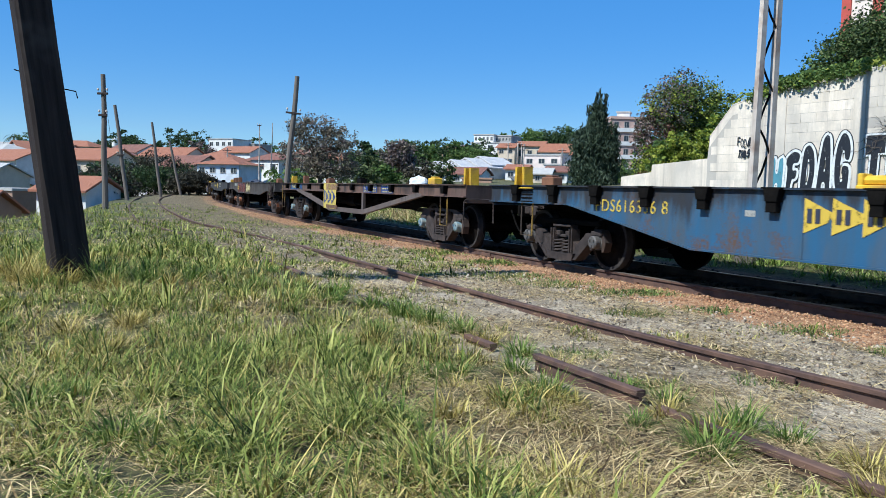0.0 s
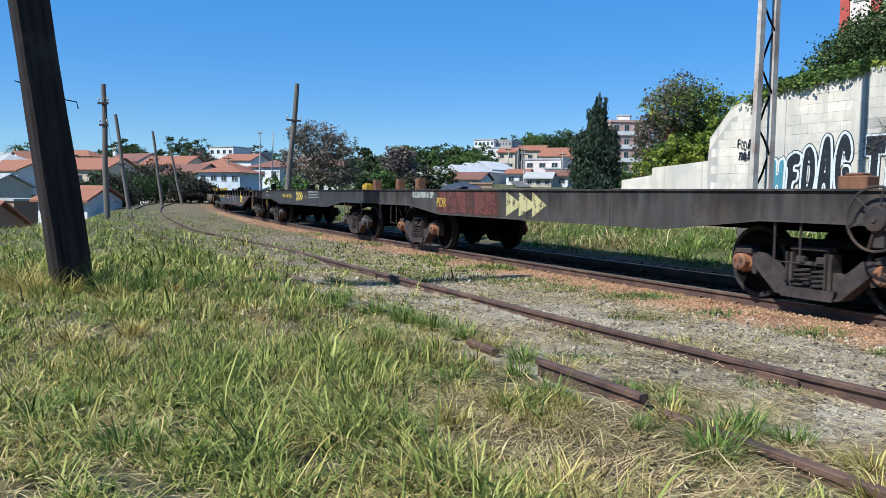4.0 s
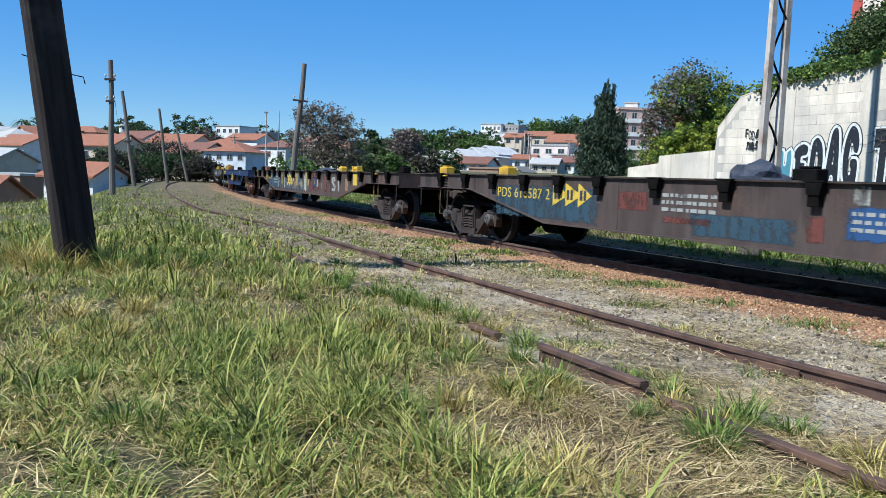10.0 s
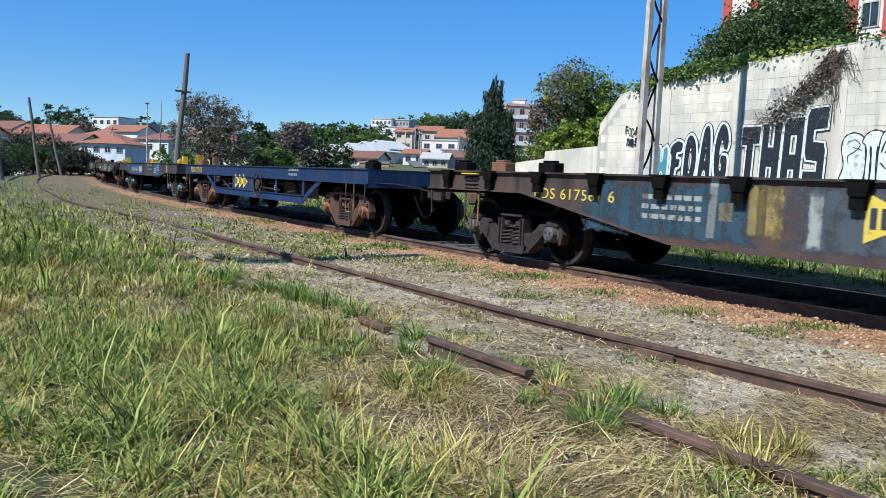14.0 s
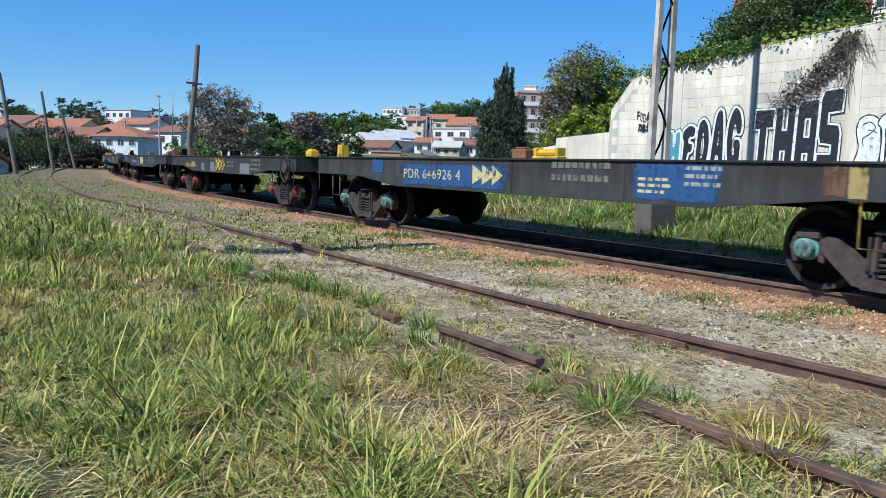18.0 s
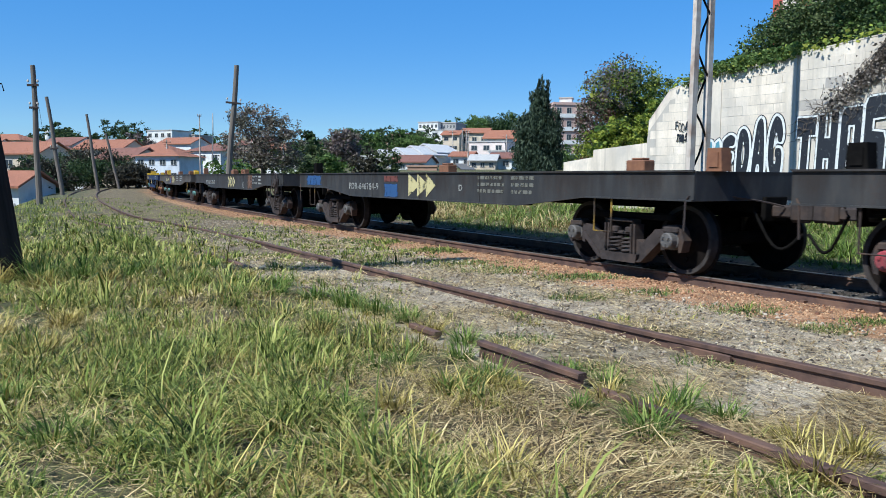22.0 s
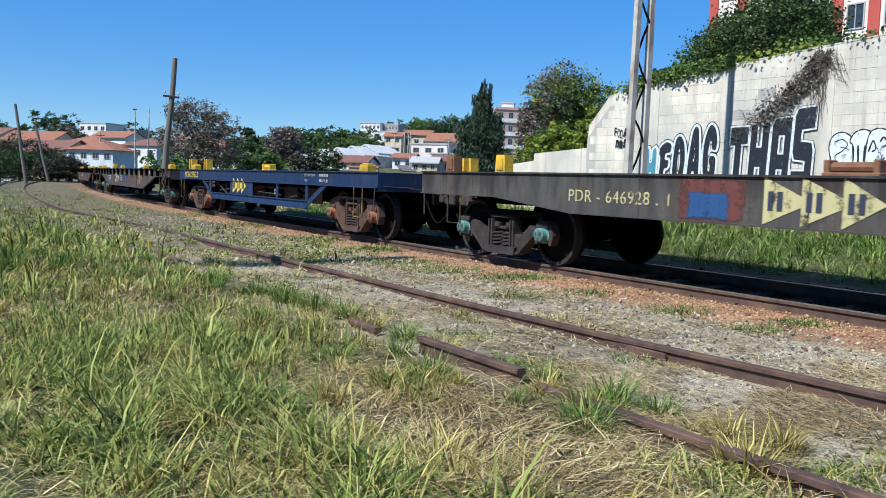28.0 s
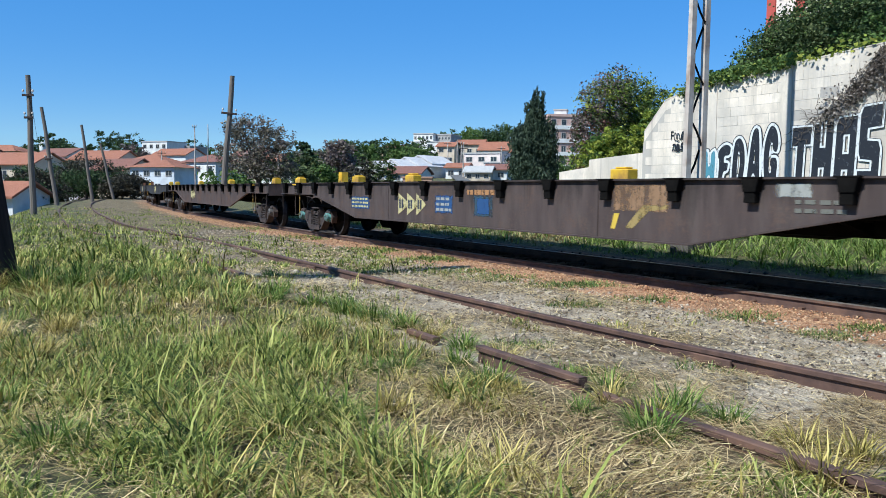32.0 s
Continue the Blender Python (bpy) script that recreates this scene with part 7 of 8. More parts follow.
def straw():
    x, y, r = fan(145000, 2.2, 30)
    x2, y2, r2 = fan(70000, 4.0, 18, -15, 45)
    k2 = track_coords(x2, y2)[1] > -5.2
    x, y, r = np.concatenate([x, x2[k2]]), np.concatenate([y, y2[k2]]), np.concatenate([r, r2[k2]])
    s, d = track_coords(x, y)
    no = 0.5 * value_noise(x, y, 1.1, 41) + 0.5 * value_noise(x, y, 0.4, 42)
    bank = d < -5.2
    keep = (d < -2.2) & (rng.uniform(0, 1, len(x)) < np.where(bank, np.clip((0.66 - 0.45 * value_noise(x, y, 1.5, 31) - 0.50 * value_noise(x, y, 0.5, 32) - 0.30 * smooth01(-x, -0.8, 1.2) + 0.26 * smooth01(r, 4.0, 6.0)) * 3.0 + (no - 0.5), 0.46 - 0.08 * smooth01(-x, 0.0, 1.0), 1), np.clip((no - 0.30) * 3.0, 0.18, 1))) & (np.abs(d - siding(s)) > 0.10) & ((np.abs(d + 5.31) > 0.10) | (s > 0.2) | (s < -2.2))
    x, y, r, d, bank, no = x[keep], y[keep], r[keep], d[keep], bank[keep], no[keep]
    n = len(x)
    up = np.where(d < -5.8, 0.06 * rng.uniform(0, 1, n) ** 1.5, rng.uniform(0, 0.03, n))
    swirl = 9.0 * value_noise(x, y, 0.9, 43) + rng.normal(0, 0.95, n)
    along = math.pi / 2 + T0 + rng.choice((0, math.pi), n) + rng.normal(0, 0.75, n)
    length = np.where(bank, rng.uniform(0.05, 0.14, n) * rng.lognormal(0, 0.45, n) * (1 + 0.3 * smooth01(x, -0.3, 0.8)), rng.uniform(0.04, 0.19, n))
    wide = np.where(bank, rng.uniform(0.0028, 0.006, n) * rng.choice((0.7, 1.8), n, p=(0.8, 0.2)), rng.uniform(0.003, 0.007, n))
    blades("cut_straw", x, y, np.where(bank, swirl, along), length, wide * np.clip(r / 5, 1, 3), np.where(bank, rng.uniform(1.15, 1.7, n), rng.uniform(1.4, 1.58, n)), np.where(bank, rng.uniform(-0.1, 0.35, n), rng.uniform(-0.03, 0.05, n)), M_STRAW, "pale cut straw lying in swirls on the ground", None, 0.012, ground_z(x, y) + up)


def tussocks():
    """Large single tufts, each a thing of its own, with its blades in several clumps."""
    spots = [(-0.4, 8.0, 0.30, 1), (-0.1, 7.7, 0.28, 1), (-0.75, 8.4, 0.25, 1), (0.2, 7.2, 0.25, 1), (0.38, 6.7, 0.24, 0), (1.64, 4.36, 0.27, 1), (1.88, 4.2, 0.20, 1), (1.36, 3.94, 0.26, 1), (1.42, 4.85, 0.20, 1), (1.45, 4.2, 0.2, 0), (1.18, 5.15, 0.2, 1), (0.86, 5.75, 0.2, 0), (0.62, 6.25, 0.22, 1), (2.05, 3.75, 0.2, 0), (1.3, 4.55, 0.18, 0), (-1.5, 3.7, 0.26, 1), (-1.05, 4.4, 0.22, 1), (-2.0, 4.3, 0.25, 1), (-0.2, 4.1, 0.2, 1),
             (-4.0, 9.5, 0.5, 1), (-4.75, 9.35, 0.5, 0), (-4.35, 9.2, 0.34, 0), (-3.6, 9.75, 0.45, 1), (-5.2, 9.75, 0.5, 0), (-5.5, 9.0, 0.42, 0), (-3.15, 9.9, 0.38, 1), (-4.5, 9.0, 0.3, 1), (-3.85, 9.15, 0.32, 0), (-2.4, 5.6, 0.28, 0), (0.62, 4.9, 0.2, 0), (0.5, 3.3, 0.22, 0), (1.9, 3.3, 0.26, 0), (2.25, 3.6, 0.22, 0), (0.55, 5.7, 0.2, 1),
             (-0.55, 3.2, 0.2, 0), (-2.2, 9.5, 0.26, 1), (-1.2, 9.2, 0.25, 1), (-1.55, 11.2, 0.2, 1), (0.13, 5.5, 0.2, 1), (-0.78, 6.25, 0.2, 1)]
    # a fringe of tufts where the bank meets the siding, and some in the straw
    for k in range(64):
        s, d = rng.uniform(-2.5, 8), rng.uniform(-6.2, -5.5) if k < 20 else rng.uniform(-9.5, -6.0)
        x, y, _ = on_track(s, d)
        spots.append((x, y, rng.uniform(0.15, 0.24), 1 if k % 3 else 0))
    for x, y, h, g in spots:
        n = int(130 + 420 * h)
        a = rng.uniform(0, math.tau, n)
        q = rng.uniform(0, 1, n) ** 0.6 * h * 0.42
        ob = blades("grass_tussock", x + np.cos(a) * q, y + np.sin(a) * q, a + rng.normal(0, 0.8, n), h * rng.uniform(0.35, 1.15, n), rng.uniform(0.004, 0.013, n) * max(1, y / 7), rng.uniform(0.1, 1.2, n), rng.uniform(0.1, 0.7, n), M_TALL if g else M_OLIVE, "")
        tagged(ob, "splayed tuft of fresh green grass" if g else "splayed tuft of yellowing grass", "grass tuft", "grass tufts on the bank")
        ob["kind"] = "thing"


def far_side_grass():
    n = 3300
    s = rng.uniform(-12, 34, n)
    s = -12 + (s + 12) * ((s + 12) / 46) ** 0.35
    d = rng.uniform(2.1, 6.1, n)
    th = np.where(s > 1, T0 - (s - 1) / RAD, T0)
    x = np.where(s > 1, CTR[0] - np.cos(th) * (RAD - d), ORG[0] + DIR0[0] * s + NRM0[0] * d)
    y = np.where(s > 1, CTR[1] - np.sin(th) * (RAD - d), ORG[1] + DIR0[1] * s + NRM0[1] * d)
    per = 18
    m = n * per
    cx, cy, cd = np.repeat(x, per), np.repeat(y, per), np.repeat(d, per)
    a = rng.uniform(0, math.tau, m)
    q = rng.uniform(0, 0.16, m)
    px, py = cx + np.cos(a) * q, cy + np.sin(a) * q
    h = rng.uniform(0.16, 0.46, m) * np.repeat(rng.lognormal(0, 0.3, n), per) * np.interp(cd, [2.1, 3], [0.5, 1])
    dry = np.repeat(value_noise(x, y, 1.8, 51), per) + rng.uniform(-0.3, 0.3, m) > 0.71
    for sel, mat, nm, lb in ((~dry, M_TALL, "rank_grass", "long rank grass on the slope below the wall"), (dry, M_DRYGRASS, "withered_grass", "withered long grass below the wall")):
        blades(nm, px[sel], py[sel], a[sel], h[sel], rng.uniform(0.010, 0.026, m)[sel], rng.uniform(0.15, 1.15, m)[sel], rng.uniform(0.25, 0.75, m)[sel], mat, lb)


meadow()
weeds()
straw()
tussocks()
far_side_grass()


# ---- trees ----
def leaf_cloud(name, pts, size, material, parent=None, long=1.5, tilt=(-0.9, 0.9)):
    """Small pointed leaves at the given places, each turned its own way."""
    n = len(pts)
    a, b = rng.uniform(0, math.tau, n), rng.uniform(*tilt, n)
    u = np.stack([np.cos(a) * np.cos(b), np.sin(a) * np.cos(b), np.sin(b)], 1)
    t = rng.normal(0, 1, (n, 3))
    v = np.cross(u, t)
    v /= np.linalg.norm(v, axis=1, keepdims=True) + 1e-9
    sz = size * rng.lognormal(0, 0.3, n)[:, None]
    V = np.stack([pts - u * sz * long / 2, pts + v * sz * 0.5, pts + u * sz * long / 2, pts - v * sz * 0.5], 1).reshape(-1, 3)
    F = np.arange(4 * n).reshape(n, 4)
    return quads_mesh(name, V, F, material, parent)


def crown_points(n, blobs, clump=0.28, shell=0.55, seed=0):
    """Places of leaves in clumps through the outer part of several ellipsoids (x, y, z, rx, ry, rz)."""
    g = np.random.default_rng(seed)
    vol = np.array([b[3] * b[4] * b[5] for b in blobs]) ** 0.75
    out = []
    for (x, y, z, rx, ry, rz), k in zip(blobs, (vol / vol.sum() * n).astype(int)):
        m = max(6, int(k / 26))
        dirs = g.normal(0, 1, (m, 3))
        dirs /= np.linalg.norm(dirs, axis=1, keepdims=True)
        rad = shell + (1.08 - shell) * g.uniform(0, 1, m) ** 0.6
        rad *= 1 + 0.16 * np.sin(3 * dirs[:, 0] + 5 * dirs[:, 2] + seed)
        c = dirs * rad[:, None]
        i = g.integers(0, m, k)
        p = c[i] + g.normal(0, clump * 0.42, (k, 3))
        out.append(p * np.array((rx, ry, rz)) + np.array((x, y, z)))
    return np.concatenate(out)


M_BARK = surface("tree_bark", (0.06, 0.045, 0.035), (0.14, 0.11, 0.085), 6, 0.9, 0, 30, 0.6, stretch=(4, 4, 0.5))
L_DARK = leafy("leaves_dark_green", (0.018, 0.036, 0.014), (0.038, 0.066, 0.022), (0.085, 0.12, 0.045), 0.2)
L_OLIVE = leafy("leaves_olive_green", (0.026, 0.046, 0.017), (0.066, 0.094, 0.034), (0.165, 0.19, 0.075), 0.25)
L_MID = leafy("leaves_green", (0.045, 0.085, 0.02), (0.09, 0.15, 0.035), (0.17, 0.23, 0.07), 0.3)
L_LIME = leafy("leaves_yellow_green", (0.12, 0.17, 0.02), (0.26, 0.32, 0.045), (0.48, 0.48, 0.09), 0.35)
L_DRY = leafy("leaves_dry_purple", (0.09, 0.065, 0.06), (0.17, 0.13, 0.115), (0.27, 0.215, 0.19), 0.2)
L_BROWN = leafy("leaves_brown_olive", (0.02, 0.019, 0.013), (0.042, 0.038, 0.024), (0.08, 0.068, 0.045), 0.12)
L_WITHER = leafy("leaves_withered", (0.08, 0.065, 0.055), (0.16, 0.135, 0.115), (0.30, 0.26, 0.22), 0.1)
L_GREY = leafy("leaves_sparse_olive", (0.07, 0.062, 0.045), (0.155, 0.135, 0.098), (0.27, 0.235, 0.175), 0.2)
L_RED = leafy("leaves_russet", (0.06, 0.03, 0.025), (0.13, 0.065, 0.05), (0.22, 0.12, 0.09), 0.15)
L_PINE = leafy("cypress_scales", (0.018, 0.03, 0.018), (0.036, 0.057, 0.034), (0.07, 0.095, 0.055), 0.12)


def tree(name, label, x, y, blobs, leaves, trunk=0.16, seed=1, z0=None, limbs=7):
    """blobs: ellipsoids of the crown relative to the foot. leaves: (count, size, material)."""
    t = tagged(new(name), label, "tree" if "tree" in name else "shrub", "trees")
    zg = float(ground_z(x, y)) if z0 is None else z0
    t.location = (x, y, zg - 0.1)
    g = random.Random(seed)
    low = min(b[2] - b[5] * 0.5 for b in blobs)
    bm = bmesh.new()
    tube(bm, [(0.0, 0, -0.4), (0.03, 0.02, low * 0.5), (g.uniform(-0.1, 0.1), 0.05, low + 0.2)], trunk, 8, trunk * 0.7)
    part("trunk", bm, M_BARK, t)
    for k in range(limbs):
        b = blobs[k % len(blobs)]
        bm = bmesh.new()
        e = Vector((b[0] + b[3] * g.uniform(-0.7, 0.7), b[1] + b[4] * g.uniform(-0.7, 0.7), b[2] + b[5] * g.uniform(-0.2, 0.8)))
        s = Vector((0.03, 0.02, low * g.uniform(0.5, 1.0)))
        mid = s.lerp(e, 0.5) + Vector((g.uniform(-0.2, 0.2), g.uniform(-0.2, 0.2), g.uniform(0.0, 0.3)))
        tube(bm, [s, mid, e], trunk * 0.45, 6, trunk * 0.1)
        part("limb", bm, M_BARK, t)
    for j, (n, size, mat, bl) in enumerate(leaves):
        bb = [blobs[i] for i in bl] if bl else blobs
        part_ob = leaf_cloud("crown", crown_points(n, bb, seed=seed + 17 * j), size, mat, t, *((4.5, (0.5, 1.25)) if name == "cypress_tree" else (1.6,)))
    return t


tree("bare_tree", "spreading half-bare tree with thin olive leaves", -11.6, 75, [(-1.5, 0, 3.0, 2.2, 2, 1.6), (1.2, 0, 2.7, 2.4, 2, 1.7), (-0.6, 0, 4.9, 2.0, 1.8, 1.5), (-2.0, 0, 5.4, 1.2, 1.2, 1.0), (1.6, 0, 4.6, 1.5, 1.5, 1.2), (0, 0, 1.6, 3.2, 2, 1.0)], [(12000, 0.11, L_GREY, None), (2500, 0.11, L_DRY, None)], 0.25, 3, 1.3, 16)
tree("dark_tree", "dense dark green tree", -11.4, 110, [(0, 0, 4.2, 1.6, 1.5, 1.5), (-0.8, 0, 3.2, 1.4, 1.2, 1.2), (1.0, 0, 3.0, 1.5, 1.2, 1.2)], [(3000, 0.24, L_DARK, None)], 0.2, 4)
tree("bare_tree", "reddish half-bare round tree", -5.5, 95, [(0, 0, 3.6, 1.9, 1.7, 1.5), (-0.7, 0, 2.2, 1.7, 1.5, 1.2), (0.8, 0, 2.3, 1.6, 1.5, 1.2), (0.1, 0, 4.4, 1.2, 1.2, 0.9)], [(4500, 0.17, L_DRY, None), (1200, 0.17, L_GREY, None)], 0.2, 5, None, 12)
tree("dark_tree", "dark green tree behind the siding", -8.8, 90, [(0, 0, 2.2, 1.5, 1.3, 1.3), (1.4, 0, 1.6, 1.3, 1.2, 1.1)], [(2600, 0.2, L_OLIVE, None)], 0.15, 6)
for i, (x, y, r, h, m) in enumerate(((-3.0, 92, 1.5, 1.5, L_BROWN), (-0.6, 94, 1.6, 1.7, L_OLIVE), (-9.5, 84, 1.8, 1.4, L_OLIVE), (-6.2, 86, 1.6, 1.2, L_MID), (-13.5, 70, 2.0, 1.4, L_MID))):
    tree("shrub", "bushy green shrub on the slope", x, y, [(0, 0, h * 0.75, r, r * 0.8, h), (r * 0.6, 0, h * 0.55, r * 0.7, r * 0.6, h * 0.7)], [(1700, 0.18, m, None)], 0.06, 40 + i, None, 3)
# cypress: a tall narrow crown with several points
t = tree("cypress_tree", "tall narrow dark cypress", 8.3, 45, [(0, 0, 1.6, 1.35, 1.2, 1.3), (-0.3, 0, 2.9, 1.05, 1.0, 1.4), (0.35, 0, 3.0, 0.95, 0.9, 1.4), (0.1, 0, 4.3, 0.5, 0.5, 1.5), (-0.75, 0, 3.4, 0.35, 0.4, 1.0), (0.85, 0, 3.2, 0.33, 0.4, 1.1), (0.35, 0, 5.0, 0.30, 0.3, 1.0), (0.15, 0, 5.5, 0.2, 0.2, 0.95), (-0.25, 0, 4.9, 0.22, 0.2, 0.8)], [(30000, 0.05, L_PINE, None)], 0.14, 8, 0.6, 5)
# the overgrown corner at the wall's end
tree("ivy_tree", "tangled tree with lime ivy and dry purple twigs", 8.0, 26.6, [(0.2, 0, 3.1, 1.0, 0.9, 0.9), (-0.55, 0, 3.2, 0.85, 0.8, 1.0), (0.9, 0, 3.2, 0.75, 0.7, 0.55), (-1.1, 0, 2.3, 0.7, 0.7, 0.8), (0.5, 0.2, 2.0, 1.1, 0.8, 0.7), (-0.6, -0.2, 1.4, 1.1, 0.8, 0.6), (1.2, 0, 2.0, 0.7, 0.7, 0.7), (-1.1, -0.3, 0.9, 0.8, 0.7, 0.5)], [(9000, 0.045, L_OLIVE, None), (6000, 0.048, L_MID, (0, 2, 4, 6, 5)), (6500, 0.05, L_LIME, (5, 7, 6)), (5500, 0.05, L_LIME, (0, 1, 2, 4)), (6500, 0.045, L_DRY, (1, 3)), (3000, 0.045, L_RED, (3, 7)), (4200, 0.048, L_DARK, None)], 0.12, 9, 0.92, 10)
for i, (x, y, r) in enumerate(((6.6, 24.6, 0.6), (7.4, 23.0, 0.5))):
    tree("ivy_shrub", "lime-leaved shrub hanging over the wall", x + 0.4, y, [(0, 0, 0.5, r, r * 0.8, 0.6), (-0.5, -0.2, 0.3, r * 0.7, r * 0.6, 0.4)], [(2600, 0.06, L_LIME, None), (1600, 0.06, L_MID, None)], 0.04, 60 + i, 1.9 + 0.45 * i, 3)
# shrubs and trees on the land behind the wall
for i, (s, d, h, r, m) in enumerate(((8.3, 8.6, 1.2, 0.7, L_MID), (7.2, 8.8, 2.2, 1.1, L_DARK), (6.2, 8.9, 2.7, 1.2, L_DARK), (5.5, 8.8, 2.6, 1.0, L_DARK), (4.95, 8.5, 1.7, 0.7, L_MID), (8.0, 11.6, 2.6, 1.3, L_DARK))):
    x, y, _ = on_track(s, d)
    tree("shrub_tree", "dense dark green bushy tree above the wall", x, y, [(0, 0, h * 0.6, r, r, h * 0.42), (r * 0.5, 0.2, h * 0.45, r * 0.7, r * 0.7, h * 0.4), (-r * 0.5, 0, h * 0.4, r * 0.75, r * 0.7, h * 0.38), (0, 0.1, h * 0.85, r * 0.55, r * 0.5, h * 0.22)], [(12000, 0.042, L_OLIVE if m is L_DARK else m, None), (6000, 0.042, L_DARK, None), (3500, 0.044, L_MID, None)], 0.09, 80 + i, 3.2, 6)


def ivy(name, n, s0, s1, drop, mat, size, label, seed, thick=0.16):
    g = np.random.default_rng(seed)
    s = g.uniform(s0, s1, n)
    top = np.array([wall_top(v) for v in s])
    z = top + 0.10 - np.abs(g.normal(0, drop, n)) * (0.4 + value_noise(s, s * 0, 0.5, seed))
    y = 0.02 + np.abs(g.normal(0, thick * 0.5, n))
    y = np.where(z > top, g.uniform(-0.5, 0.15, n), y)
    ob = leaf_cloud(name, np.stack([s, y, np.where(z > top, top + g.uniform(0, 0.22, n), z)], 1), size, mat)
    ob.matrix_world = WALL_M
    return tagged(ob, label, "creeper", kind="stuff")


ivy("wall_ivy", 3600, 5.0, 8.0, 0.08, L_MID, 0.048, "green creeper spilling over the wall's top", 5)
ivy("wall_ivy", 650, 3.3, 8.4, 0.07, L_LIME, 0.05, "lime creeper at the sloping end of the wall", 6)
ivy("wall_ivy", 450, 0.2, 3.7, 0.05, L_MID, 0.045, "thin weeds along the wall's top", 7)


def dry_vine():
    """The withered creeper that hangs across the wall."""
    v = tagged(new("dry_vine"), "withered brown creeper sprawling across the wall", "creeper")
    v.matrix_world = WALL_M
    g = random.Random(12)
    for k in range(105):
        u = g.random()
        if k % 20 < 13:
            e = (3.12 + 1.2 * u ** 1.1, 3.50 - 0.95 * u ** 0.8 + g.uniform(-0.2, 0.16))
        elif k % 20 < 17:
            e = (g.uniform(2.86, 3.3), g.uniform(2.4, 3.1))
        else:
            e = (g.uniform(2.45, 2.85), g.uniform(3.15, 3.5))
        s, z = 3.0 + g.uniform(-0.14, 0.2), 3.74 + g.uniform(-0.1, 0.12)
        n = g.randint(7, 11)
        bow = g.uniform(-0.12, 0.14)
        pts = [(s + (e[0] - s) * i / n + g.uniform(-0.035, 0.035), 0.05 + g.uniform(-0.02, 0.05), z + (e[1] - z) * i / n + bow * math.sin(math.pi * i / n) + g.uniform(-0.04, 0.04)) for i in range(n + 1)]
        bm = bmesh.new()
        tube(bm, pts, 0.0065, 4, 0.003)
        part("tendril", bm, M_BARK, v)
    for k in range(60):
        s, z = g.uniform(3.3, 4.95), 0.0
        z = 3.35 - 0.62 * (s - 3.1) ** 0.8 + g.uniform(-0.28, 0.12)
        pts, a = [], g.uniform(0, math.tau)
        for i in range(7):
            pts.append((s, 0.045 + g.uniform(-0.01, 0.03), z))
            a += g.uniform(-1.1, 1.1)
            s, z = s + 0.08 * math.cos(a), z + 0.07 * math.sin(a)
        bm = bmesh.new()
        tube(bm, pts, 0.006, 4, 0.003)
        part("twig", bm, M_BARK, v)
    gg = np.random.default_rng(9)
    t = gg.uniform(0, 1, 900) ** 1.1
    pts = np.stack([3.05 + 1.3 * t + gg.normal(0, 0.12, 900), 0.05 + np.abs(gg.normal(0, 0.03, 900)), 3.65 - 1.0 * t ** 0.7 + gg.normal(0, 0.14, 900)], 1)
    leaf_cloud("withered_leaves", pts, 0.04, L_WITHER, v)


dry_vine()


def palm(x, y, h, r, n, mat, label, seed, trunk=0.12, z0=None):
    t = tagged(new("palm"), label, "palm")
    zg = float(ground_z(x, y)) if z0 is None else z0
    t.location = (x, y, zg)
    g = random.Random(seed)
    bm = bmesh.new()
    tube(bm, [(0, 0, -0.3), (0.05, 0, h * 0.5), (0, 0, h)], trunk, 8, trunk * 0.7)
    part("trunk", bm, M_BARK, t)
    for k in range(n):
        a, up = math.tau * k / n + g.uniform(-0.2, 0.2), g.uniform(0.1, 1.1)
        bm = bmesh.new()
        pts = []
        for j in range(7):
            q = r * j / 6
            pts.append((math.cos(a) * q, math.sin(a) * q, h + q * up - (q / r) ** 2 * r * (0.75 + 0.5 * up)))
        side = Vector((-math.sin(a), math.cos(a), 0))
        for j in range(6):
            p, q = Vector(pts[j]), Vector(pts[j + 1])
            for sg in (-1, 1):
                for f in (0.15, 0.5, 0.85):
                    b = p.lerp(q, f)
                    tip = b + side * sg * r * 0.22 * math.sin(math.pi * (j + f + 0.4) / 6.8) + (q - p) * 0.9 - Vector((0, 0, 0.05 * r))
                    c = b + (q - p) * 0.22
                    bm.faces.new([bm.verts.new(b), bm.verts.new(c), bm.verts.new(tip)])
        tube(bm, pts, 0.012 * r, 4, 0.004 * r)
        part("frond", bm, mat, t)


for i, (s, d) in enumerate(((0.9, 7.5), (-0.3, 7.5), (-1.2, 7.9), (0.3, 8.6))):
    x, y, _ = on_track(s, d)
    palm(x, y, 0.55 + 0.2 * (i % 2), 0.85, 15, L_GREY if i % 2 else L_MID, "low palm with spiky arching fronds above the wall", 30 + i, 0.1, 3.5)
x, y, _ = on_track(4.12, 6.75)
palm(x, y, 0.25, 0.55, 17, L_GREY, "low spiky yucca behind the wall's top", 35, 0.06, 3.62)
palm(-80.0, 150, 4.6, 1.9, 14, L_DARK, "distant palm above the roofs", 44, 0.2, 4.4)

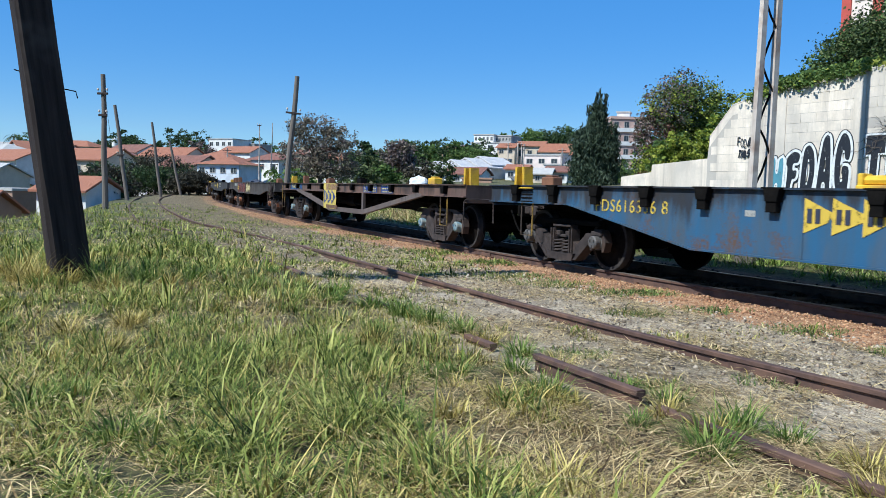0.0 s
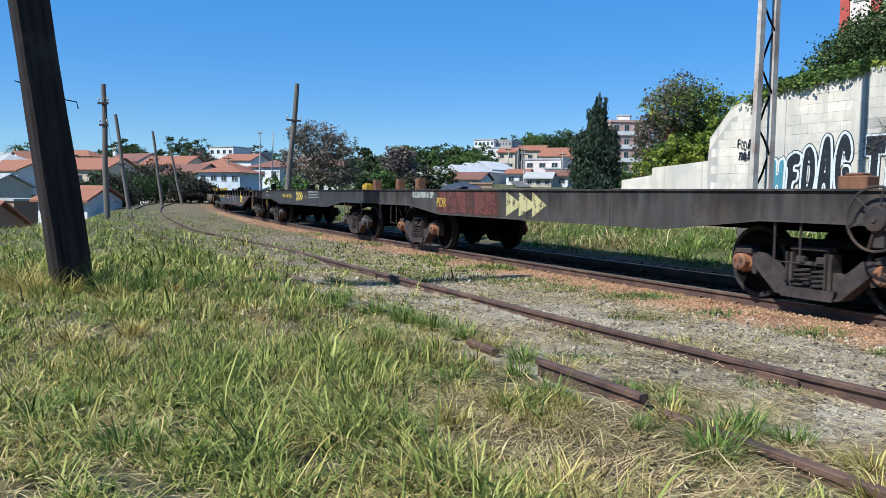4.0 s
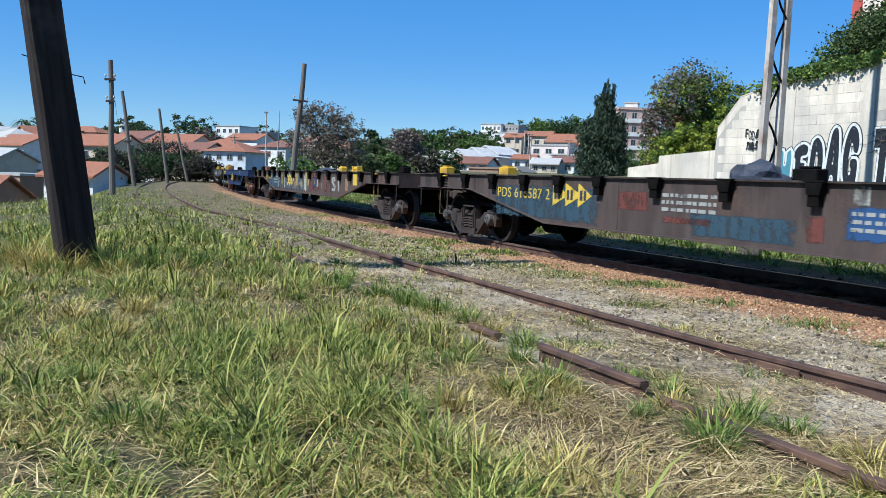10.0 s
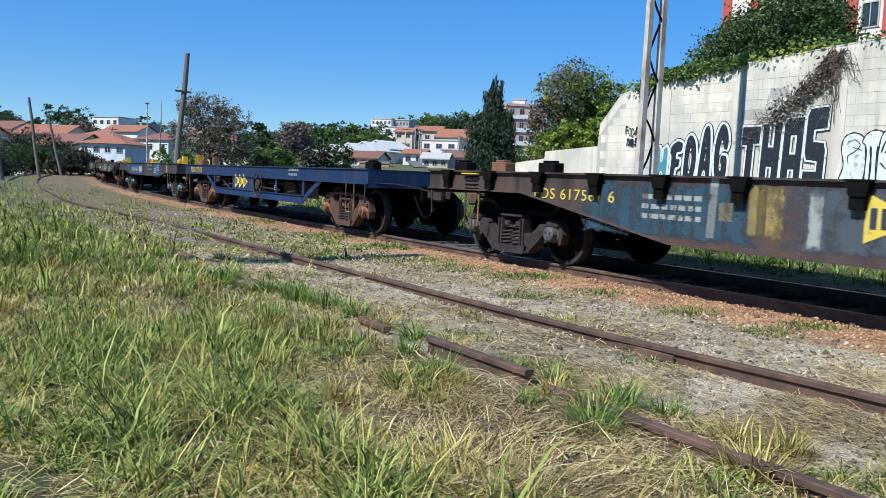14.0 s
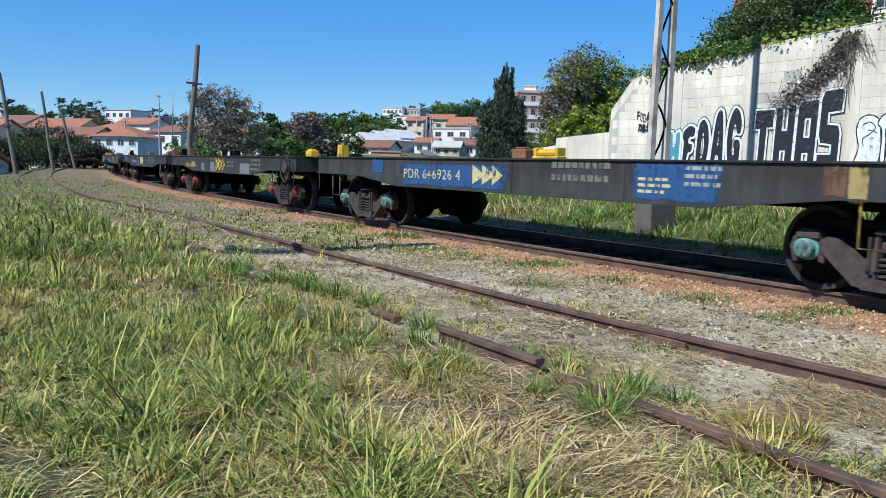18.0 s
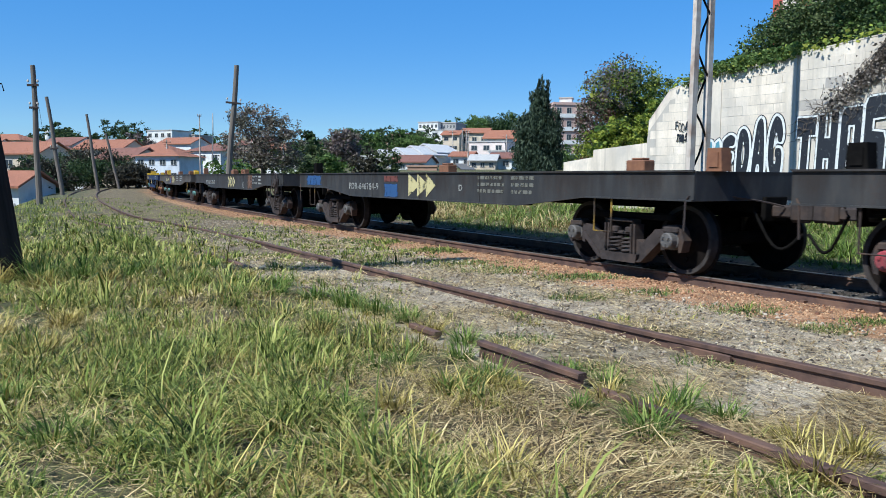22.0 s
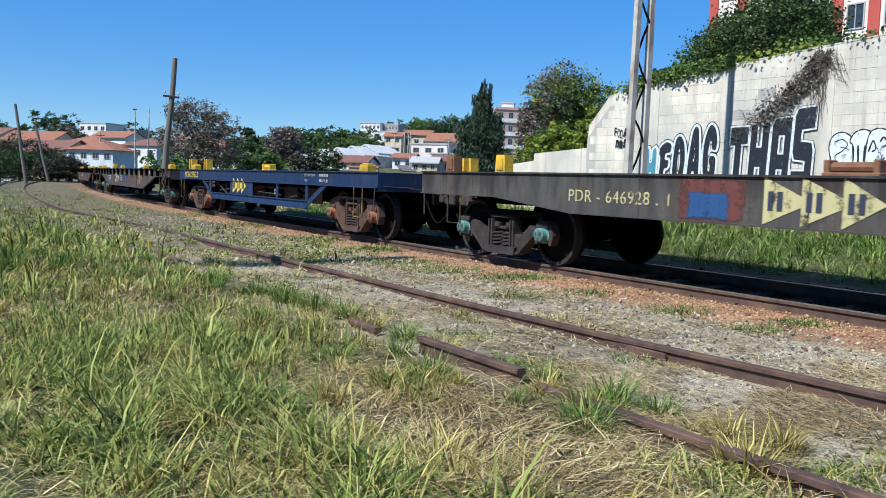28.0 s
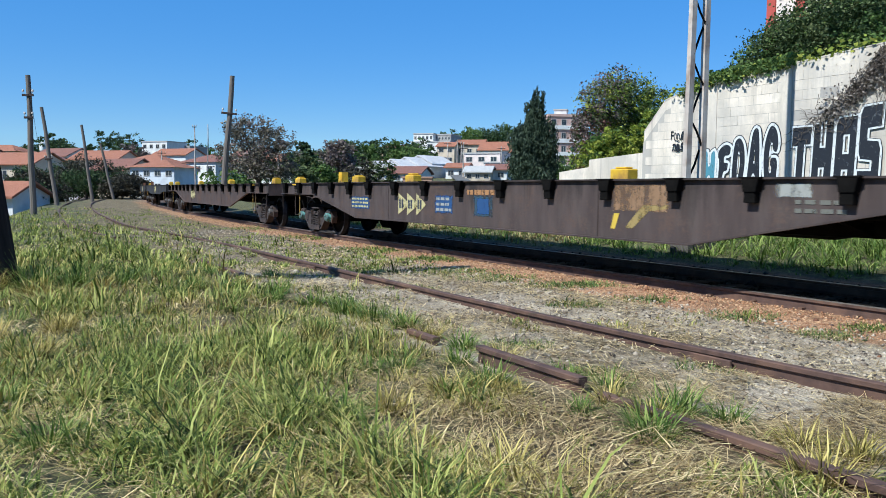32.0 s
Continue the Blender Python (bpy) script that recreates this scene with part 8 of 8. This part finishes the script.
# thickets left of the line, and the far tree belts
for i, (x, y, r, h, m) in enumerate(((-28.3, 92, 2.0, 2.9, L_BROWN), (-30.6, 93, 2.2, 3.6, L_DARK), (-33.0, 92, 2.5, 4.8, L_BROWN), (-35.4, 93, 2.5, 4.7, L_DARK), (-37.8, 92, 2.4, 4.2, L_BROWN), (-40.0, 91, 2.0, 2.4, L_DARK), (-32.0, 89, 2.2, 3.4, L_DARK), (-27.6, 87, 1.8, 2.6, L_BROWN), (-36.0, 88, 2.2, 3.0, L_BROWN), (-28.0, 66, 1.6, 3.3, L_BROWN), (-30.5, 72, 1.9, 4.0, L_DARK), (-32.5, 78, 2.2, 4.2, L_BROWN), (-26.5, 62, 1.2, 2.6, L_DARK))):
    tree("thicket_tree", "dark overgrown thicket tree below the bank", x, y, [(0, 0, h * 0.62, r, r, h * 0.36), (r * 0.6, 0, h * 0.45, r * 0.7, r * 0.7, h * 0.33), (-r * 0.6, 0, h * 0.42, r * 0.7, r * 0.7, h * 0.34)], [(6500, 0.11, m, None)], 0.12, 120 + i, None, 4)
for i, (x, y, r, z) in enumerate(((-50.4, 130, 1.4, 5.7), (-46.0, 130, 2.9, 4.9), (-47.9, 131, 1.7, 6.4), (-43.4, 131, 1.8, 4.3))):
    tree("round_tree", "dark round-headed tree above the roofs", x, y, [(0, 0, z - 1.6, r, r, r * 0.75), (r * 0.4, 0, z - 1.9, r * 0.7, r * 0.7, r * 0.6)], [(4500, 0.2, L_DARK, None)], 0.22, 150 + i, None, 4)


def belt(name, n, x0, x1, y0, y1, hgt, rad, mats, label, seed):
    g = np.random.default_rng(seed)
    for j, mat in enumerate(mats):
        pts = []
        for k in range(n // len(mats)):
            x, y = g.uniform(x0, x1), g.uniform(y0, y1)
            r = rad * g.uniform(0.7, 1.3)
            zg = float(ground_z(x, y))
            pts.append(crown_points(1000, [(x, y, zg + hgt * g.uniform(0.6, 0.95), r, r, r * 0.65), (x + r * 0.5, y, zg + hgt * 0.5, r * 0.9, r * 0.8, r * 0.7)], seed=int(g.integers(1e6))))
        ob = leaf_cloud(name, np.concatenate(pts), rad * 0.105, mat)
        tagged(ob, label, "trees", kind="stuff")


belt("far_trees", 24, -14, 9, 165, 185, 5.0, 2.3, (L_DARK, L_MID), "belt of green trees on the far slope", 1)
belt("far_trees", 26, 18, 62, 245, 268, 5.5, 3.6, (L_DARK, L_MID), "dark pines along the far ridge", 2)
belt("far_trees", 22, -75, -15, 195, 260, 5.0, 3.2, (L_DARK, L_DRY), "trees scattered between far houses", 3)
belt("far_trees", 14, -24, -6, 125, 165, 3.6, 2.0, (L_DARK, L_MID), "garden trees between the houses", 4)
belt("far_trees", 12, 20, 40, 215, 240, 4.0, 2.4, (L_DARK, L_MID), "garden trees between the houses", 5)
belt("far_trees", 26, -160, -60, 175, 290, 3.2, 2.8, (L_DARK, L_MID), "trees among the far roofs", 6)
belt("far_trees", 40, -200, 200, 290, 420, 6.0, 5.5, (L_DARK,), "wooded far ridge", 7)
belt("far_trees", 8, 13, 24, 60, 90, 2.2, 1.4, (L_DARK, L_MID), "trees behind the cypress", 8)


# ---- the town ----
def plaster(name, c):
    return surface(name, c, tuple(v * 0.82 for v in c), 1.2, 0.85, 0, 12, 0.2, c3=tuple(v * 0.62 for v in c), patch=0.66)


W_WHITE, W_CREAM, W_GREY, W_BLUE, W_PINK, W_RED = plaster("plaster_white", (0.72, 0.71, 0.68)), plaster("plaster_cream", (0.60, 0.50, 0.38)), plaster("plaster_grey", (0.36, 0.34, 0.32)), plaster("plaster_pale_blue", (0.62, 0.66, 0.70)), plaster("plaster_pink", (0.56, 0.38, 0.32)), plaster("plaster_red", (0.46, 0.085, 0.065))
W_PINKL = plaster("plaster_pale_pink", (0.72, 0.61, 0.56))
W_BLUSH = plaster("plaster_blush", (0.74, 0.63, 0.56))
W_BRICK = plaster("block_brown", (0.32, 0.20, 0.14))


def tiles(name, c1, c2):
    m, nt, bs, vec = blank(name, 0.85)
    wv = nt.nodes.new("ShaderNodeTexWave")
    wv.inputs["Scale"].default_value, wv.inputs["Distortion"].default_value = 4.5, 0.3
    nt.links.new(vec, wv.inputs["Vector"])
    n = noise_tex(nt, vec, 1.3, 5, 0.7)
    nt.links.new(mixc(nt, mathn(nt, "MULTIPLY", n, 0.9), c1, c2), bs.inputs["Base Color"])
    bump(nt, bs, wv.outputs["Fac"], 0.6, 0.04)
    return m


R_TILE, R_TILE2, R_FIBRE = tiles("roof_tiles_orange", (0.40, 0.155, 0.08), (0.20, 0.09, 0.06)), tiles("roof_tiles_dark_red", (0.26, 0.105, 0.07), (0.13, 0.07, 0.055)), tiles("fibre_cement_roof", (0.52, 0.50, 0.47), (0.34, 0.32, 0.30))
R_WHITE = tiles("white_painted_roof", (0.66, 0.64, 0.62), (0.48, 0.45, 0.44))
M_PANE = surface("dark_window_glass", (0.02, 0.028, 0.036), (0.05, 0.06, 0.07), 3, 0.12, 0, 5, 0.02)
M_FRAME = surface("window_frame_paint", (0.30, 0.28, 0.26), (0.45, 0.43, 0.40), 6, 0.6)


def window(parent, x, y, z, w, h, ang=0, frame_mat=M_FRAME):
    """A window set on a wall: frame with a recessed pane. ang turns it about z (0: faces -y)."""
    bm = bmesh.new()
    t = 0.07
    for a, b, c, d in ((-w / 2 - t, w / 2 + t, -t, 0), (-w / 2 - t, w / 2 + t, h, h + t), (-w / 2 - t, -w / 2, 0, h), (w / 2, w / 2 + t, 0, h), (-t / 3, t / 3, 0, h)):
        box(bm, a, b, -0.05, 0.02, c, d)
    f = part("window", bm, frame_mat, parent)
    f.matrix_basis = pose(x, y, z, 0, 0, ang)
    bm = bmesh.new()
    box(bm, -w / 2, w / 2, -0.012, 0.015, 0, h)
    part("pane", bm, M_PANE, f)


def house(x, y, w, d, base, eave, ridge, rz=0, wall=None, roof=None, kind="gable", label="small plastered house with a tiled roof", storeys=1, wins=3, across=False, name="house"):
    h = tagged(new(name), label, "house", "houses of the town")
    h.matrix_world = pose(x, y, base, 0, 0, rz - 24)
    e, r = eave - base, ridge - base
    bm = bmesh.new()
    box(bm, -w / 2, w / 2, -d / 2, d / 2, -2.5, e)
    if kind == "gable":
        if across:
            prism(bm, [(-w / 2, e), (w / 2, e), (0, r - 0.12)], -d / 2, d / 2)
        else:
            prism(bm, [(-d / 2, e), (d / 2, e), (0, r - 0.12)], -w / 2, w / 2, Matrix.Rotation(math.pi / 2, 4, "Z"))
    part("wall", bm, wall or W_WHITE, h)
    o, th = 0.45, 0.16
    if kind == "flat":
        bm = bmesh.new()
        box(bm, -w / 2 - 0.15, w / 2 + 0.15, -d / 2 - 0.15, d / 2 + 0.15, e, e + 0.25)
        part("roof", bm, roof or R_FIBRE, h)
    elif kind == "hip":
        bm = bmesh.new()
        W2, D2 = w / 2 + o, d / 2 + o
        k = max(0.1, W2 - D2)
        lo = [bm.verts.new(p) for p in ((-W2, -D2, e), (W2, -D2, e), (W2, D2, e), (-W2, D2, e))]
        hi = [bm.verts.new((-k, 0, r)), bm.verts.new((k, 0, r))]
        for f in ((lo[0], lo[1], hi[1], hi[0]), (lo[1], lo[2], hi[1]), (lo[2], lo[3], hi[0], hi[1]), (lo[3], lo[0], hi[0]), tuple(lo[::-1])):
            bm.faces.new(f)
        part("roof", bm, roof or R_TILE, h)
    else:
        for sg in (-1, 1):
            bm = bmesh.new()
            half = (w if across else d) / 2
            sl = (r - e) / half
            pts = [(0, r), (sg * (half + o), e - o * sl), (sg * (half + o), e - o * sl + th), (0, r + th)]
            long = (d if across else w) / 2 + 0.35
            prism(bm, pts, -long, long, None if across else Matrix.Rotation(math.pi / 2, 4, "Z"))
            part("roof_slope", bm, roof or R_TILE, h)
    fh = e / storeys
    for k in range(storeys):
        for j in range(wins):
            window(h, -w / 2 + w * (j + 0.5) / wins, -d / 2 - 0.01, fh * k + fh * 0.36, min(1.3, w / wins * 0.45), fh * 0.36)
    for k in range(storeys):
        for j in range(2):
            window(h, -w / 2 - 0.01, -d / 4 + d / 2 * j, fh * k + fh * 0.36, 0.9, fh * 0.36, -90)
    return h


def gz(x, y):
    return float(ground_z(x, y))


house(-34.2, 55, 7.5, 6, -4.2, -1.1, 0.25, 24, W_BRICK, R_TILE, label="brown house with orange tiled roof below the bank")
house(-45.5, 85, 6.5, 6, -5.5, 0.0, 0.2, 4, W_BRICK, R_FIBRE, "flat", "unplastered brown block building with dark openings", 2, 3)
house(-52, 120, 10, 7, 1.0, 4.3, 5.9, 5, W_CREAM, R_TILE, label="cream house with broad orange roof")
house(-62, 118, 9, 7, 0.5, 3.9, 5.4, -6, W_WHITE, R_TILE)
house(-27.4, 60.5, 4.2, 4, -4.2, 0.5, 1.4, 10, W_WHITE, R_TILE, label="small white house with orange roof beside the thicket")
house(-42, 150, 9, 7, 2.8, 5.6, 7.1, 4, W_CREAM, R_TILE, "hip", "low house under an orange hipped roof", 1, 4)
house(-33, 158, 9, 8, 3.2, 6.0, 7.6, -8, W_WHITE, R_TILE2, "hip")
house(-53, 158, 10, 8, 3.2, 6.3, 8.0, 8, W_CREAM, R_TILE)
house(-29.3, 110, 6.3, 6.0, 0.4, 3.8, 4.9, 8, W_BLUE, R_TILE, "hip", "pale blue two-storey house with red hipped roof", 2, 4)
house(-37.0, 118, 7.0, 6.0, 0.6, 3.6, 5.1, -6, W_CREAM, R_TILE2, "gable")
house(-58.5, 220, 8, 8, 8, 13.1, 13.2, 0, W_WHITE, R_FIBRE, "flat", "plain white distant block", 2, 4)
house(-54.5, 226, 9, 8, 8, 12.2, 12.3, 0, W_GREY, R_FIBRE, "flat", "grey distant block with flat roof", 2, 4)
for i, (x, y, w, e, r, wl, rf) in enumerate(((-75, 140, 9, 5.0, 6.8, W_WHITE, R_TILE), (-90, 150, 10, 6.0, 7.8, W_CREAM, R_TILE), (-66, 172, 10, 7.4, 9.0, W_WHITE, R_TILE2), (-86, 190, 11, 9.0, 10.6, W_CREAM, R_TILE), (-46, 185, 9, 8.4, 9.8, W_WHITE, R_TILE), (-30, 190, 9, 8.6, 10.0, W_CREAM, R_TILE2), (-70, 120, 8, 3.8, 5.2, W_GREY, R_TILE), (-79, 105, 8, 2.6, 4.0, W_WHITE, R_TILE2), (-57, 100, 7, 1.6, 3.0, W_CREAM, R_FIBRE), (-66, 90, 7, 0.6, 2.2, W_WHITE, R_TILE), (-100, 170, 12, 8.2, 10, W_WHITE, R_TILE), (-22, 175, 8, 7.0, 8.4, W_WHITE, R_TILE))):
    house(x, y, w, 7, gz(x, y) - 0.3, e, r, (i * 37) % 23 - 11, wl, rf, "hip" if i % 3 == 0 else "gable")
# the rest of the hillside quarter: small plastered houses in loose rows
town = random.Random(21)
placed = []
for _ in range(700):
    if len(placed) == 46:
        break
    x, y = town.uniform(-120, -24), town.uniform(118, 250)
    if float(track_coords(x, y)[1]) > -14 or any(math.hypot(x - a, y - b) < 8.5 for a, b in placed):
        continue
    w, e = town.uniform(5, 8.5), gz(x, y) + town.choice((2.4, 2.7, 3.0))
    if (e + 0.4) / math.hypot(x, y) > 0.042:
        continue
    placed.append((x, y))
    house(x, y, w, town.uniform(5, 7), gz(x, y) - 0.3, e, e + town.uniform(1.0, 1.7), town.choice((-8, 0, 12, 60, 78)) + town.uniform(-5, 5), town.choice((W_WHITE, W_WHITE, W_CREAM, W_GREY, W_PINKL)), town.choice((R_TILE, R_TILE, R_TILE2, R_FIBRE)), town.choice(("gable", "gable", "hip")), wins=2)
# right of the line
house(3.4, 120, 5.6, 5, 2.0, 3.55, 4.45, 3, W_WHITE, R_TILE2, label="low white house with dark red roof and arched windows", wins=4)
house(4.6, 114.5, 4.4, 0.4, 1.4, 2.75, 2.8, 2, W_BRICK, W_BRICK, "flat", "low brick garden wall", 1, 0, name="garden_wall")
for i, (x, y, w, e, r) in enumerate(((0.6, 131, 5.0, 4.3, 5.5), (3.2, 135, 5.0, 4.7, 6.0), (5.6, 139, 5.0, 5.2, 6.5), (8.0, 143, 5.2, 5.7, 7.0))):
    house(x, y, w, 7, 2.4, e, r, -14, W_WHITE, R_WHITE, "gable", "white gabled shed with pale roof, one of a stepped row", 1, 1, True)
house(-1.8, 128, 7.0, 4, 2.2, 4.4, 4.5, 0, W_GREY, R_FIBRE, "flat", "long flat-roofed white shelter", 1, 3)
house(13.4, 210, 10.6, 10, 7.5, 13.2, 13.3, 0, W_WHITE, R_FIBRE, "flat", "tall white stepped building on the hill", 3, 3)
house(11.4, 212, 5.4, 8, 13.4, 15.4, 15.7, 0, W_WHITE, R_FIBRE, "flat", "white roof storey with a dark window strip", 1, 5)
house(16.4, 212, 4.4, 8, 13.4, 15.3, 15.6, 0, W_GREY, R_FIBRE, "flat", "grey roof storey with a dark window strip", 1, 5)
house(16.0, 203, 4.6, 5, 7.5, 12.0, 13.0, 0, W_CREAM, R_TILE, "gable", "cream house with orange roof below the white building", 2, 2)
house(3.6, 196, 8.0, 6, 7.0, 10.6, 11.8, 4, W_BRICK, R_TILE2)
house(20.3, 143, 4.4, 5, 3.2, 5.9, 6.0, 2, W_WHITE, R_FIBRE, "flat", "white flat-roofed house on the street corner", 1, 2)
house(19.0, 150, 7.2, 6, 3.4, 7.8, 7.9, -4, W_PINKL, R_FIBRE, "flat", "pale pink flat-roofed house on the street", 2, 3)
house(23.5, 166, 7.0, 6, 5.0, 9.4, 11.0, 3, W_WHITE, R_TILE)
house(16.5, 136, 4.0, 4, 2.8, 4.7, 4.8, -3, W_GREY, R_FIBRE, "flat", "grey shed with an open front", 1, 2)
house(14.8, 126, 4.0, 4, 2.4, 4.0, 4.8, 8, W_CREAM, R_FIBRE)
house(22.5, 130, 4.5, 5, 2.6, 4.8, 5.9, 12, W_WHITE, R_TILE2)
for x, y, w, e, r, wl, rf, kd in ((12.6, 137, 3.6, 4.9, 5.6, W_WHITE, R_TILE, "gable"), (18.2, 128, 3.8, 4.4, 5.2, W_WHITE, R_TILE2, "gable"), (25.8, 134, 5.0, 5.3, 6.4, W_WHITE, R_TILE, "hip"), (26.0, 146, 5.0, 6.9, 7.0, W_PINKL, R_FIBRE, "flat"), (28.5, 160, 6.0, 8.6, 9.8, W_WHITE, R_TILE, "gable"), (9.2, 152, 4.0, 7.0, 7.1, W_WHITE, R_FIBRE, "flat")):
    house(x, y, w, 5, gz(x, y) - 0.2, e, r, (x * 7) % 15 - 7, wl, rf, kd, "small pale plastered house on the hillside", 1, 2)
house(27.5, 190, 7, 6, 7.5, 11.2, 12.4, -5, W_WHITE, R_TILE)
house(22, 205, 7, 6, 8.5, 12.6, 13.8, 6, W_CREAM, R_TILE)
house(31.5, 178, 6.5, 6, 6.5, 9.8, 11.0, 4, W_WHITE, R_TILE2)


def tower_block(x, y, w, d, base, top, rz, storeys, bays, wall, band, label, bandw=0.5):
    """A block of flats with a row of windows on each storey and painted bands between the bays."""
    b = tagged(new("apartment_block"), label, "apartment block", "blocks of flats")
    b.matrix_world = pose(x, y, base, 0, 0, rz)
    H = top - base
    bm = bmesh.new()
    box(bm, -w / 2, w / 2, -d / 2, d / 2, -2, H)
    part("wall", bm, wall, b)
    bm = bmesh.new()
    box(bm, -w / 2 - 0.2, w / 2 + 0.2, -d / 2 - 0.2, d / 2 + 0.2, H, H + 0.5)
    part("parapet", bm, wall, b)
    sh = H / storeys
    for k in range(bays + 1):
        if bandw:
            bm = bmesh.new()
            xx = -w / 2 + w * k / bays
            box(bm, xx - bandw / 2, xx + bandw / 2, -d / 2 - 0.10, -d / 2 + 0.02, -1, H)
            part("painted_band", bm, band, b)
    for f in range(storeys):
        if not bandw:
            bm = bmesh.new()
            box(bm, -w / 2, w / 2, -d / 2 - 0.25, -d / 2 + 0.02, f * sh + 0.1, f * sh + 0.9)
            part("balcony_band", bm, band, b)
        for k in range(bays):
            window(b, -w / 2 + w * (k + 0.5) / bays, -d / 2 - 0.01, f * sh + 1.0, w / bays * 0.42, sh - 1.6)
        for k in range(2):
            window(b, -w / 2 - 0.01, -d / 4 + d / 2 * k, f * sh + 1.0, 1.2, sh - 1.6, -90)
    return b


tower_block(37.4, 170, 8.5, 9, 5.5, 16.4, 6, 4, 4, W_PINK, W_WHITE, "pink four-storey block of flats with white balconies", 0)
house(37.2, 170, 2.6, 3, 16.6, 18.0, 18.1, 6, W_WHITE, R_FIBRE, "flat", "white tank room on the block's roof", 1, 0)
# the block above the wall, its long face along the railway
fx, fy = 23.3 + 0.4406 * 10 + 0.8977 * 6, 48.0 - 0.8977 * 10 + 0.4406 * 6
tower_block(fx, fy, 20.0, 12, 3.2, 23.0, math.degrees(math.atan2(-0.8977, 0.4406)), 7, 10, W_BLUSH, W_RED, "tall blush-coloured block of flats with red vertical bands", 0.6)
# water tower and street poles far off
bm = bmesh.new()
lathe(bm, [(0.0, -3), (0.5, -3), (0.4, 4.5), (1.0, 5.2), (1.05, 7.4), (0.6, 7.9), (0, 8.0)], 16, "Z")
o = tagged(part("water_tower", bm, W_WHITE), "white distant water tower", "water tower")
o.location = (-102, 250, 6.8)
for x, y, h in ((12.4, 128, 5.4), (13.6, 140, 6.2), (14.6, 155, 6.5), (11.6, 150, 6.5), (15.6, 175, 6.5), (20.2, 140, 5.6), (-20.3, 122, 7.5), (-34.5, 128, 7.0), (-17.0, 130, 7.5)):
    pole("street_pole", (x, y), (x, y, gz(x, y) + h), 0.13, 0.09, M_GALV, "concrete street pole among the houses", ((0.4, 0.7, 0),))
bm = bmesh.new()
prism(bm, [(10.4, 118), (12.6, 118), (14.2, 215), (12.6, 215)], 0, 0.02)
for v in bm.verts:
    x, yy = v.co.x, v.co.z
    v.co = Vector((x, yy, gz(x, yy) + 0.12 + v.co.y))
tagged(part("street", bm, surface("worn_asphalt", (0.09, 0.088, 0.085), (0.14, 0.135, 0.13), 3, 0.9)), "worn asphalt street climbing the hill", "street", kind="structure")


def car(x, y, rz, mat, label):
    c = tagged(new("parked_car"), label, "car", "parked cars")
    c.matrix_world = pose(x, y, gz(x, y) + 0.14, 0, 0, rz)
    bm = bmesh.new()
    prism(bm, [(-2.0, 0.3), (2.0, 0.3), (2.05, 0.7), (1.4, 0.9), (-2.0, 0.95)], -0.8, 0.8)
    part("body", bm, mat, c)
    bm = bmesh.new()
    prism(bm, [(-1.7, 0.94), (1.0, 0.9), (0.4, 1.42), (-1.3, 1.42)], -0.7, 0.7)
    part("cabin", bm, M_PANE, c)
    for sx in (-1.25, 1.25):
        for sy in (-0.75, 0.75):
            bm = bmesh.new()
            lathe(bm, [(0, -0.1), (0.3, -0.1), (0.3, 0.1), (0, 0.1)], 14)
            w = part("wheel", bm, M_DARK, c)
            w.location = (sx, sy, 0.3)


car(12.3, 150, 80, W_GREY, "small grey car parked on the street")
car(12.9, 168, 82, M_DARK, "small dark car parked on the street")


motions()
